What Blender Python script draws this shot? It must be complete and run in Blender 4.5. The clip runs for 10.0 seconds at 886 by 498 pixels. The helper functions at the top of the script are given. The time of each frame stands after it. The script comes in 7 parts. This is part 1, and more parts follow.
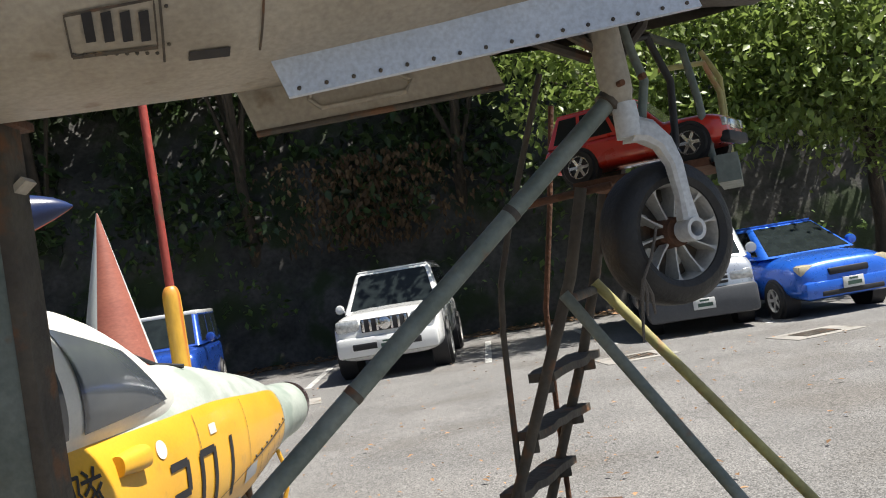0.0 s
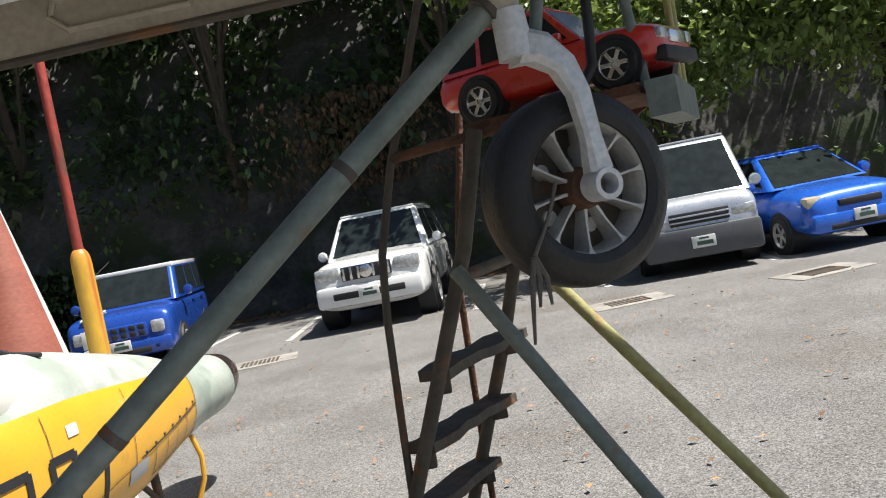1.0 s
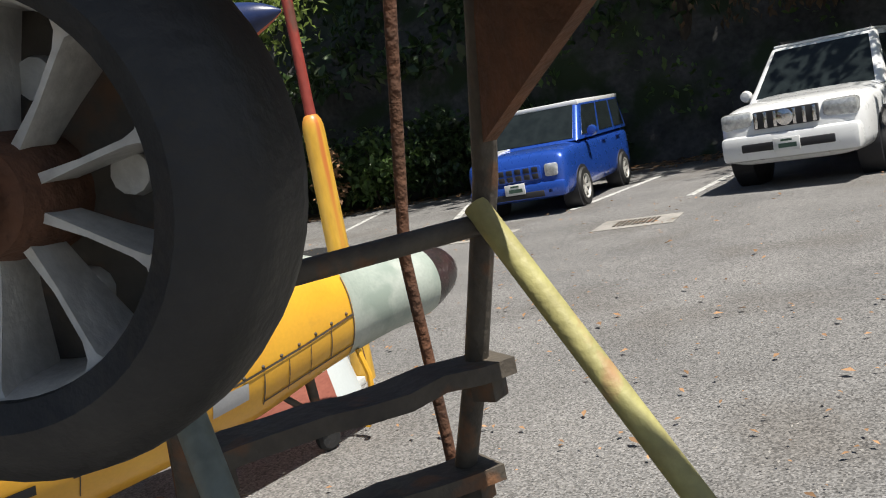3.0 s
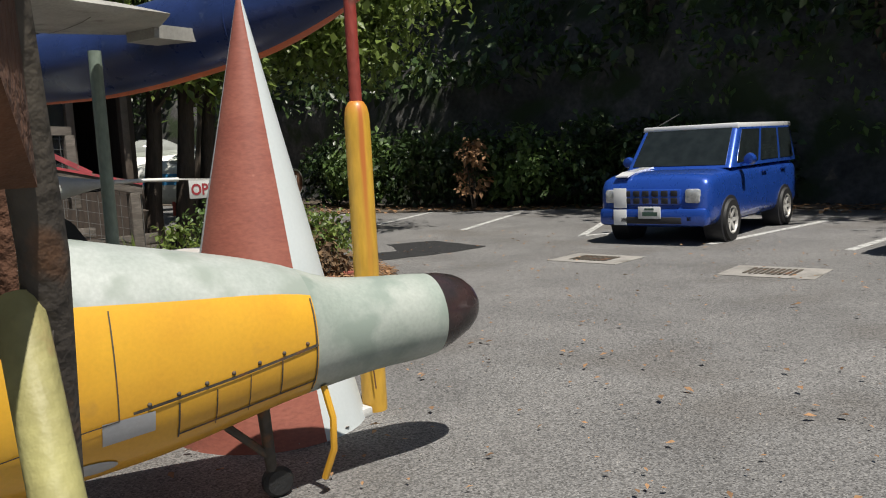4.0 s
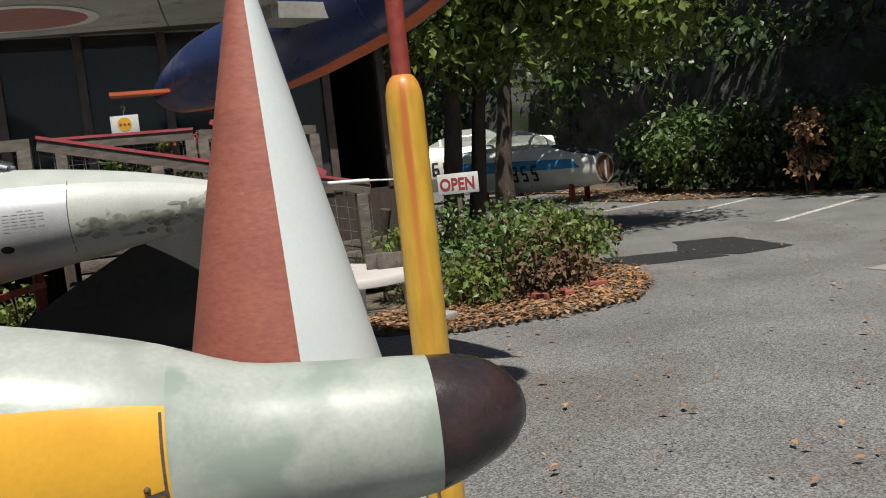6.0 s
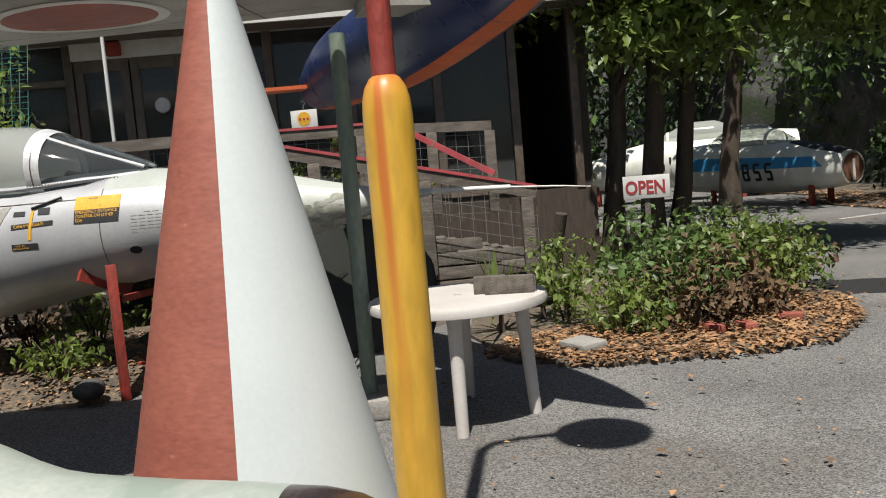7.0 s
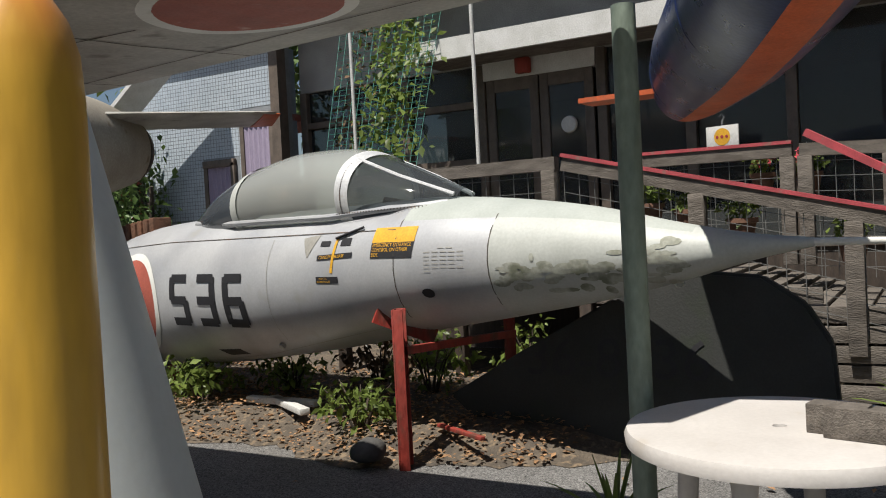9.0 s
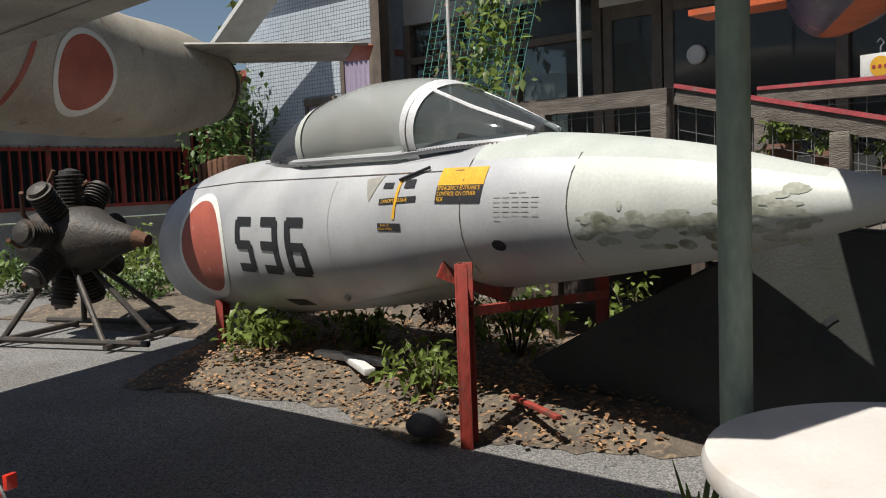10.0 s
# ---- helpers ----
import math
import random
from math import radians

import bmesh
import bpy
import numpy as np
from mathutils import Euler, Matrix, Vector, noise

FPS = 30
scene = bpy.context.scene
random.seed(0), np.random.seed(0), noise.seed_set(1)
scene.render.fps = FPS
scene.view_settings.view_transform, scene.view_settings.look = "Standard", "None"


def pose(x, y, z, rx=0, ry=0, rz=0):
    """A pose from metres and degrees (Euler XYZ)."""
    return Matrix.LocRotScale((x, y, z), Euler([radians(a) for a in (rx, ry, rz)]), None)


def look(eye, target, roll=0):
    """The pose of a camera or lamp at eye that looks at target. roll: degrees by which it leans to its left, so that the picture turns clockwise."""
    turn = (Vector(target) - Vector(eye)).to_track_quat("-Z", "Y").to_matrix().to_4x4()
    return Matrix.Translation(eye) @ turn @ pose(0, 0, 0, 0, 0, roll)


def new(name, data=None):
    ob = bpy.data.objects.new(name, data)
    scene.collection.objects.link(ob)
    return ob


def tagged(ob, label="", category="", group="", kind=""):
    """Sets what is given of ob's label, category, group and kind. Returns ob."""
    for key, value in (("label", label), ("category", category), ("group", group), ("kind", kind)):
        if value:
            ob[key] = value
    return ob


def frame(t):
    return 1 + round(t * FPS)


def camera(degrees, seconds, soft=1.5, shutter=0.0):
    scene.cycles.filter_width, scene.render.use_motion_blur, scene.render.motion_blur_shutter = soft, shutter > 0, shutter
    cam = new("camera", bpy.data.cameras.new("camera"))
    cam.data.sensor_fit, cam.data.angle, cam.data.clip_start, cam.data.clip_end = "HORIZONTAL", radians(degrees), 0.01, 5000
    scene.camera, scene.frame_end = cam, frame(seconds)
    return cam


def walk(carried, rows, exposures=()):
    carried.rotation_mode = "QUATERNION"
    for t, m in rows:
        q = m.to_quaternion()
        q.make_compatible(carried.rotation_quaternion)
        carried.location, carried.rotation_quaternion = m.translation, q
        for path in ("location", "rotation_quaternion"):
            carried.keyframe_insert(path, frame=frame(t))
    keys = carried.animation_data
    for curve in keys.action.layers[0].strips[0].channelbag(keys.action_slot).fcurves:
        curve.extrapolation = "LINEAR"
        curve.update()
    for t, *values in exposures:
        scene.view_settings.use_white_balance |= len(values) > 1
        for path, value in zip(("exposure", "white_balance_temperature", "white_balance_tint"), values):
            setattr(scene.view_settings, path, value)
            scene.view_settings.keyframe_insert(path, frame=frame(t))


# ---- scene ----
cam = camera(54.7, 10.0, 1.05)
PATH = [
    (0, (-0.105, -0.031, 1.491), (-0.069, 1.967, 1.557), -9.3),
    (0.5, (0.139, 0.384, 1.495), (0.0, 2.379, 1.458), -10.3),
    (1, (0.443, 0.812, 1.518), (0.414, 2.81, 1.442), -11.0),
    (1.2, (0.618, 0.966, 1.501), (0.564, 2.963, 1.412), -11.1),
    (1.5, (0.86, 1.242, 1.532), (0.738, 3.235, 1.417), -10.3),
    (2, (1.129, 1.699, 1.496), (0.771, 3.659, 1.32), -9.6),
    (2.5, (1.44, 2.204, 1.472), (0.618, 4.014, 1.254), -11.3),
    (2.7, (1.539, 2.416, 1.495), (0.565, 4.145, 1.243), -11.6),
    (3.8, (1.649, 3.676, 1.503), (0.209, 5.044, 1.272), -5.1),
    (3.9, (1.655, 3.782, 1.492), (0.21, 5.145, 1.259), -4.0),
    (4, (1.644, 3.89, 1.487), (0.198, 5.252, 1.255), -3.0),
    (4.5, (1.608, 4.404, 1.498), (0.046, 5.632, 1.265), -1.2),
    (5, (1.485, 4.904, 1.5), (-0.255, 5.861, 1.267), -3.9),
    (5.2, (1.333, 5.105, 1.474), (-0.435, 6.012, 1.244), -4.0),
    (6.3, (0.743, 6.225, 1.455), (-1.178, 6.742, 1.248), -5.6),
    (6.4, (0.678, 6.328, 1.473), (-1.256, 6.795, 1.266), -5.3),
    (6.5, (0.639, 6.403, 1.504), (-1.306, 6.822, 1.299), -5.5),
    (7, (0.272, 6.893, 1.499), (-1.717, 6.999, 1.315), -4.9),
    (7.5, (-0.142, 7.243, 1.51), (-2.127, 7.062, 1.356), -2.7),
    (8, (-0.62, 7.513, 1.512), (-2.524, 6.929, 1.336), -2.9),
    (8.5, (-1.148, 7.674, 1.505), (-2.98, 6.887, 1.358), -4.2),
    (9, (-1.642, 7.737, 1.506), (-3.371, 6.732, 1.456), -3.0),
    (9.2, (-1.844, 7.706, 1.494), (-3.53, 6.634, 1.412), -2.1),
    (9.5, (-2.144, 7.658, 1.47), (-3.774, 6.508, 1.331), -2.5),
    (10, (-2.51, 7.602, 1.465), (-4.053, 6.341, 1.302), -2.2),
]
walk(cam, [(t, look(eye, target, roll)) for t, eye, target, roll in PATH],
     exposures=[(0.0, 0.96), (1.5, 0.94), (2.6, 0.84), (3.8, 0.22), (4.5, 0.28), (5.1, 0.02), (6.4, 0.25), (8.2, 0.42), (9.0, 0.3), (10.0, 0.4)])


# ---- light ----
SUN = Vector((0.46, -0.08, 1.0)).normalized()
world = bpy.data.worlds.new("sky")
scene.world = world
world.use_nodes = True
wn = world.node_tree.nodes
sky = wn.new("ShaderNodeTexSky")
sky.sky_type, sky.sun_disc = "NISHITA", False
sky.sun_elevation, sky.sun_rotation = radians(65), radians(100)
wn["Background"].inputs["Strength"].default_value = 0.05
world.node_tree.links.new(sky.outputs[0], wn["Background"].inputs["Color"])
sun = new("sun", bpy.data.lights.new("sun", "SUN"))
sun.data.energy, sun.data.angle, sun.data.color = 5.0, radians(0.6), (1.0, 0.95, 0.87)
sun.matrix_world = look((0, 0, 30), Vector((0, 0, 30)) - SUN)


# ---- materials ----
def mat(name, c1, c2=None, rough=0.6, metal=0.0, scale=6.0, fine=70.0, bump=0.1, stain=None, amount=0.45, stain_scale=3.0,
        coat=0.0, stretch=(1, 1, 1), speck=0.25, sheen_trans=0.0, island=0.0):
    """Two noise scales between c1 and c2, a patchy third colour (stain), fine relief."""
    m = bpy.data.materials.new(name)
    m.use_nodes = True
    n, link = m.node_tree.nodes, m.node_tree.links.new
    b = n["Principled BSDF"]
    co = n.new("ShaderNodeTexCoord")
    mp = n.new("ShaderNodeMapping")
    mp.inputs["Scale"].default_value = stretch
    link(co.outputs["Object"], mp.inputs[0])
    def tex(s, detail=5.0):
        t = n.new("ShaderNodeTexNoise")
        t.inputs["Scale"].default_value, t.inputs["Detail"].default_value = s, detail
        link(mp.outputs[0], t.inputs["Vector"])
        return t.outputs[0]
    def mix(fac, a, c, mode="MIX"):
        x = n.new("ShaderNodeMix")
        x.data_type, x.blend_type = "RGBA", mode
        for sock, v in ((x.inputs[0], fac), (x.inputs[6], a), (x.inputs[7], c)):
            if hasattr(v, "is_linked"):
                link(v, sock)
            elif isinstance(v, tuple):
                sock.default_value = (*v[:3], 1)
            else:
                sock.default_value = v
        return x.outputs[2]
    def ramp(v, lo, hi):
        r = n.new("ShaderNodeMapRange")
        r.inputs[1].default_value, r.inputs[2].default_value = lo, hi
        link(v, r.inputs[0])
        return r.outputs[0]
    c2 = c2 or tuple(v * 0.78 for v in c1)
    col = mix(ramp(tex(scale), 0.35, 0.65), c1, c2)
    f = tex(fine, 3.0)
    if speck:
        col = mix(ramp(f, 0.3, 0.75), col, mix(1.0, col, (1 - speck,) * 3, "MULTIPLY"))
    if stain:
        col = mix(ramp(tex(stain_scale, 8.0), 1 - amount - 0.06, 1 - amount + 0.06), col, stain)
    if island:
        g = n.new("ShaderNodeNewGeometry")
        r = n.new("ShaderNodeMapRange")
        r.inputs[3].default_value, r.inputs[4].default_value = 1 - island, 1 + island
        link(g.outputs["Random Per Island"], r.inputs[0])
        vm = n.new("ShaderNodeVectorMath")
        vm.operation = "SCALE"
        link(col, vm.inputs[0])
        link(r.outputs[0], vm.inputs["Scale"])
        col = vm.outputs[0]
    link(col, b.inputs["Base Color"])
    rr = n.new("ShaderNodeMapRange")
    rr.inputs[3].default_value, rr.inputs[4].default_value = max(rough - 0.12, 0.02), min(rough + 0.12, 1)
    link(tex(scale * 2.3), rr.inputs[0])
    link(rr.outputs[0], b.inputs["Roughness"])
    b.inputs["Metallic"].default_value = metal
    b.inputs["Coat Weight"].default_value = coat
    b.inputs["Coat Roughness"].default_value = 0.06
    if sheen_trans:
        tr = n.new("ShaderNodeBsdfTranslucent")
        link(col, tr.inputs[0])
        ms = n.new("ShaderNodeMixShader")
        ms.inputs[0].default_value = sheen_trans
        link(b.outputs[0], ms.inputs[1])
        link(tr.outputs[0], ms.inputs[2])
        link(ms.outputs[0], n["Material Output"].inputs[0])
    if bump:
        bp = n.new("ShaderNodeBump")
        bp.inputs["Strength"].default_value, bp.inputs["Distance"].default_value = bump, 0.02
        link(f, bp.inputs["Height"])
        link(bp.outputs[0], b.inputs["Normal"])
    return m


def glass_mat(name, tint=(0.75, 0.8, 0.8), rough=0.02, alpha=0.35, body=0.12):
    """Thin pane: part clear, part glossy."""
    m = bpy.data.materials.new(name)
    m.use_nodes = True
    n, link = m.node_tree.nodes, m.node_tree.links.new
    b = n["Principled BSDF"]
    b.inputs["Base Color"].default_value = (*[v * body for v in tint], 1)
    b.inputs["Roughness"].default_value = rough
    t = n.new("ShaderNodeBsdfTransparent")
    t.inputs[0].default_value = (*tint, 1)
    x = n.new("ShaderNodeMixShader")
    x.inputs[0].default_value = alpha
    link(t.outputs[0], x.inputs[1])
    link(b.outputs[0], x.inputs[2])
    link(x.outputs[0], n["Material Output"].inputs[0])
    return m


def asphalt_mat():
    m = mat("asphalt", (0.205, 0.200, 0.193), (0.155, 0.152, 0.148), rough=0.85, scale=0.9, fine=90, bump=0.5, stain=(0.115, 0.108, 0.10), amount=0.42, stain_scale=0.45, speck=0.55)
    n, link = m.node_tree.nodes, m.node_tree.links.new
    b = n["Principled BSDF"]
    co = n.new("ShaderNodeTexCoord")
    v = n.new("ShaderNodeTexVoronoi")
    v.inputs["Scale"].default_value = 105
    link(co.outputs["Object"], v.inputs["Vector"])
    r = n.new("ShaderNodeMapRange")
    r.inputs[1].default_value, r.inputs[2].default_value, r.inputs[3].default_value, r.inputs[4].default_value = 0.0, 1.0, 0.3, 2.0
    link(v.outputs["Color"], r.inputs[0])
    vm = n.new("ShaderNodeVectorMath")
    vm.operation = "SCALE"
    old = b.inputs["Base Color"].links[0].from_socket
    link(old, vm.inputs[0])
    link(r.outputs[0], vm.inputs["Scale"])
    link(vm.outputs[0], b.inputs["Base Color"])
    return m


M_ASPHALT = asphalt_mat()
M_PATCH = mat("fresh_asphalt", (0.022, 0.022, 0.023), rough=0.8, fine=120, bump=0.4)
M_CONC = mat("concrete", (0.36, 0.34, 0.31), (0.26, 0.25, 0.23), rough=0.9, scale=4, fine=60, bump=0.3, stain=(0.14, 0.13, 0.11), amount=0.35)
M_LINE = mat("road_paint", (0.62, 0.62, 0.6), (0.42, 0.42, 0.4), rough=0.8, scale=9, fine=60, stain=(0.15, 0.15, 0.15), amount=0.42, stain_scale=14)
M_SOIL = mat("leafy_soil", (0.135, 0.108, 0.08), (0.08, 0.066, 0.052), rough=0.95, scale=5, fine=40, bump=0.8, stain=(0.21, 0.155, 0.10), amount=0.4, stain_scale=18)
M_ROCK = mat("rock_face", (0.115, 0.11, 0.105), (0.05, 0.05, 0.048), rough=0.95, scale=1.3, fine=9, bump=1.0, stain=(0.03, 0.045, 0.018), amount=0.45, stain_scale=1.0, speck=0.5)
M_LEAF = mat("leaf_mid", (0.12, 0.19, 0.05), (0.075, 0.13, 0.035), rough=0.45, scale=3, bump=0, speck=0.1, sheen_trans=0.3, island=0.35)
M_LEAFD = mat("leaf_dark", (0.055, 0.092, 0.028), (0.032, 0.06, 0.018), rough=0.4, scale=2, bump=0, speck=0.1, sheen_trans=0.2, island=0.45)
M_LEAFL = mat("leaf_light", (0.22, 0.29, 0.07), (0.15, 0.21, 0.05), rough=0.42, scale=3, bump=0, speck=0.1, sheen_trans=0.5, island=0.4)
M_DRY = mat("dry_leaf", (0.40, 0.23, 0.115), (0.27, 0.15, 0.075), rough=0.85, scale=6, bump=0, speck=0.2, sheen_trans=0.15, island=0.5)
M_DRYV = mat("dry_vine", (0.16, 0.10, 0.05), (0.09, 0.055, 0.03), rough=0.9, scale=6, bump=0, island=0.4)
M_BARK = mat("bark", (0.10, 0.075, 0.055), (0.05, 0.04, 0.03), rough=0.95, scale=8, fine=40, bump=0.8, stretch=(1, 1, 0.25))
M_CREAM = mat("cream_paint", (0.45, 0.41, 0.34), (0.35, 0.31, 0.25), rough=0.55, scale=2.5, fine=50, bump=0.05, stain=(0.2, 0.15, 0.1), amount=0.3, stain_scale=7)
M_WINGU = mat("weathered_wing_paint", (0.46, 0.45, 0.41), (0.30, 0.29, 0.26), rough=0.5, scale=2.2, fine=45, bump=0.05, stain=(0.15, 0.14, 0.12), amount=0.33, stain_scale=5)
M_SILVER = mat("silver_paint", (0.54, 0.55, 0.56), (0.42, 0.43, 0.45), rough=0.42, metal=0.25, scale=2.0, fine=60, bump=0.03, stain=(0.40, 0.40, 0.39), amount=0.32, stain_scale=4, speck=0.1)
M_RADOME = mat("radome_paint", (0.52, 0.54, 0.51), (0.44, 0.46, 0.43), rough=0.5, scale=3, fine=60, bump=0.03, stain=(0.40, 0.42, 0.36), amount=0.3, stain_scale=3, speck=0.12)
M_GLARE = mat("glare_panel_paint", (0.43, 0.46, 0.43), (0.36, 0.39, 0.36), rough=0.7, scale=3, fine=60, bump=0.03, speck=0.1)
M_MOLD = mat("mouldy_paint", (0.45, 0.46, 0.40), (0.36, 0.37, 0.31), rough=0.7, scale=6, fine=40, bump=0.08, stain=(0.17, 0.18, 0.13), amount=0.42, stain_scale=7, speck=0.3)
M_YEL = mat("yellow_paint", (0.80, 0.44, 0.035), (0.70, 0.36, 0.03), rough=0.35, scale=2.0, fine=60, bump=0.02, stain=(0.52, 0.28, 0.05), amount=0.3, stain_scale=5, coat=0.25, speck=0.08)
M_WHITE = mat("white_paint", (0.74, 0.74, 0.70), (0.62, 0.63, 0.58), rough=0.4, scale=3, fine=60, bump=0.02, stain=(0.42, 0.43, 0.37), amount=0.3, stain_scale=4, speck=0.08)
M_GREYN = mat("pale_grey_nose_paint", (0.42, 0.455, 0.41), (0.32, 0.37, 0.325), rough=0.45, scale=4, fine=60, bump=0.03, stain=(0.25, 0.30, 0.26), amount=0.44, stain_scale=4.5, speck=0.15)
M_TOPG = mat("weathered_pale_top_paint", (0.50, 0.53, 0.50), (0.38, 0.42, 0.385), rough=0.42, scale=3, fine=60, bump=0.03, stain=(0.29, 0.33, 0.29), amount=0.42, stain_scale=3.5, speck=0.15)
# Engine and stand metal near black: the silhouette is put into the colour.
M_ENG = mat("silhouette_dark_engine_metal", (0.035, 0.032, 0.030), (0.06, 0.05, 0.04), rough=0.6, metal=0.2, scale=9, fine=50, bump=0.3, stain=(0.09, 0.05, 0.03), amount=0.33, stain_scale=10)
M_BLACKG = mat("black_gloss_paint", (0.025, 0.022, 0.022), (0.05, 0.03, 0.03), rough=0.25, scale=7, bump=0.05, stain=(0.12, 0.04, 0.03), amount=0.3, stain_scale=9)
M_BLACK = mat("black_paint", (0.02, 0.02, 0.024), rough=0.6, bump=0.02)
M_BLUE = mat("tank_blue_paint", (0.020, 0.038, 0.13), (0.014, 0.026, 0.085), rough=0.3, scale=3, fine=50, bump=0.05, stain=(0.055, 0.075, 0.15), amount=0.3, stain_scale=6)
M_ORANGE = mat("orange_stripe_paint", (0.62, 0.13, 0.04), (0.5, 0.1, 0.03), rough=0.5, bump=0.05, stain=(0.3, 0.1, 0.06), amount=0.3)
M_ROUNDEL = mat("faded_red_paint", (0.42, 0.105, 0.07), (0.34, 0.085, 0.06), rough=0.6, scale=4, bump=0.03, stain=(0.5, 0.28, 0.22), amount=0.28, stain_scale=9)
M_CONER = mat("brick_red_cone_paint", (0.35, 0.118, 0.082), (0.30, 0.095, 0.068), rough=0.6, scale=3, fine=30, bump=0.06, stretch=(1, 1, 2.5), stain=(0.48, 0.2, 0.15), amount=0.25, stain_scale=14)
M_CONEW = mat("white_cone_paint", (0.61, 0.655, 0.66), (0.56, 0.61, 0.61), rough=0.5, scale=1.5, fine=60, bump=0.02, speck=0.05)
M_REDRUST = mat("rusty_red_paint", (0.36, 0.045, 0.03), (0.25, 0.04, 0.028), rough=0.65, scale=6, fine=40, bump=0.3, stain=(0.13, 0.045, 0.03), amount=0.42, stain_scale=9, stretch=(1, 1, 0.4))
M_RUST = mat("rust", (0.17, 0.075, 0.04), (0.10, 0.05, 0.03), rough=0.9, scale=9, fine=50, bump=0.5)
M_GREENP = mat("flaking_green_paint", (0.25, 0.31, 0.25), (0.18, 0.23, 0.19), rough=0.6, scale=5, fine=40, bump=0.2, stretch=(1, 1, 0.4), stain=(0.28, 0.17, 0.09), amount=0.33, stain_scale=7)
M_GREYP = mat("grey_green_tube_paint", (0.20, 0.23, 0.21), (0.13, 0.16, 0.14), rough=0.55, scale=5, fine=40, bump=0.15, stain=(0.16, 0.10, 0.06), amount=0.3, stain_scale=8)
M_OLIVE = mat("olive_yellow_tube_paint", (0.42, 0.40, 0.16), (0.32, 0.29, 0.12), rough=0.6, scale=6, fine=40, bump=0.2, stain=(0.35, 0.2, 0.1), amount=0.36, stain_scale=9)
M_DARKST = mat("dark_oily_steel", (0.10, 0.085, 0.065), (0.06, 0.05, 0.042), rough=0.7, scale=7, fine=40, bump=0.3, stain=(0.16, 0.075, 0.035), amount=0.38, stain_scale=8)
M_RUBBER = mat("tyre_rubber", (0.013, 0.013, 0.014), (0.02, 0.02, 0.02), rough=0.6, scale=6, fine=60, bump=0.2, stain=(0.035, 0.033, 0.03), amount=0.28)
M_ALU = mat("cast_aluminium", (0.66, 0.65, 0.61), (0.50, 0.49, 0.46), rough=0.45, metal=0.2, scale=7, fine=60, bump=0.15, stain=(0.24, 0.2, 0.15), amount=0.33, stain_scale=8)
M_ALUP = mat("painted_fork_silver", (0.70, 0.71, 0.71), (0.58, 0.59, 0.60), rough=0.4, metal=0.1, scale=6, fine=60, bump=0.06, stain=(0.35, 0.28, 0.2), amount=0.28, stain_scale=8)
M_ROPE = mat("frayed_rope", (0.16, 0.14, 0.12), rough=0.95, fine=150, bump=0.5)
M_WOOD = mat("weathered_wood", (0.19, 0.165, 0.14), (0.115, 0.10, 0.085), rough=0.9, scale=6, fine=40, bump=0.5, stretch=(4, 1, 4), stain=(0.10, 0.085, 0.07), amount=0.4)
M_WOODD = mat("dark_wood", (0.075, 0.055, 0.042), (0.045, 0.034, 0.027), rough=0.7, scale=6, fine=40, bump=0.3, stretch=(3, 3, 0.6))
M_PINK = mat("faded_red_beam_paint", (0.50, 0.075, 0.09), (0.36, 0.06, 0.07), rough=0.65, scale=8, bump=0.2, stain=(0.22, 0.15, 0.12), amount=0.36, stain_scale=10)
M_PLASTIC = mat("white_garden_plastic", (0.62, 0.59, 0.56), (0.54, 0.51, 0.48), rough=0.5, scale=3, fine=60, bump=0.05, stain=(0.50, 0.46, 0.41), amount=0.33, stain_scale=6, speck=0.08)
M_CARW = mat("white_car_paint", (0.74, 0.75, 0.75), (0.72, 0.73, 0.73), rough=0.3, bump=0, coat=0.8, speck=0)
M_CARB = mat("blue_car_paint", (0.018, 0.075, 0.40), (0.016, 0.07, 0.37), rough=0.3, metal=0.3, bump=0, coat=0.9, speck=0)
M_CARB2 = mat("bright_blue_car_paint", (0.02, 0.13, 0.62), (0.018, 0.12, 0.58), rough=0.3, metal=0.25, bump=0, coat=0.9, speck=0)
M_CARS = mat("silver_van_paint", (0.50, 0.53, 0.58), (0.48, 0.51, 0.56), rough=0.3, metal=0.5, bump=0, coat=0.8, speck=0)
M_CARG = mat("grey_bumper_plastic", (0.085, 0.09, 0.10), (0.075, 0.08, 0.09), rough=0.55, bump=0.02)
M_CARR = mat("red_toy_paint", (0.62, 0.035, 0.02), (0.58, 0.03, 0.018), rough=0.3, bump=0, coat=0.8, speck=0)
M_CHROME = mat("chrome", (0.75, 0.75, 0.76), (0.7, 0.7, 0.7), rough=0.2, metal=1.0, bump=0, speck=0)
M_WINCAR = mat("tinted_car_glass", (0.012, 0.016, 0.017), (0.018, 0.024, 0.025), rough=0.1, bump=0, coat=0.0, speck=0)
M_WINCAR.node_tree.nodes["Principled BSDF"].inputs["Specular IOR Level"].default_value = 0.22
M_LAMPG = mat("headlamp_glass", (0.62, 0.64, 0.64), (0.35, 0.36, 0.36), rough=0.12, metal=0.3, scale=18, bump=0, coat=1.0, speck=0)
M_LAMPY = mat("hazed_headlamp", (0.62, 0.55, 0.38), (0.5, 0.44, 0.3), rough=0.25, scale=10, bump=0, coat=0.8)
M_PLATE = mat("plate_white", (0.72, 0.73, 0.72), rough=0.5, bump=0, speck=0)
M_INK = mat("green_ink", (0.05, 0.10, 0.075), rough=0.6, bump=0, speck=0)
M_CANOPY = glass_mat("scratched_canopy_glass", (0.78, 0.81, 0.77), 0.12, 0.42, 0.8)
M_SCREEN = glass_mat("windscreen_glass", (0.55, 0.60, 0.62), 0.04, 0.5, 0.12)
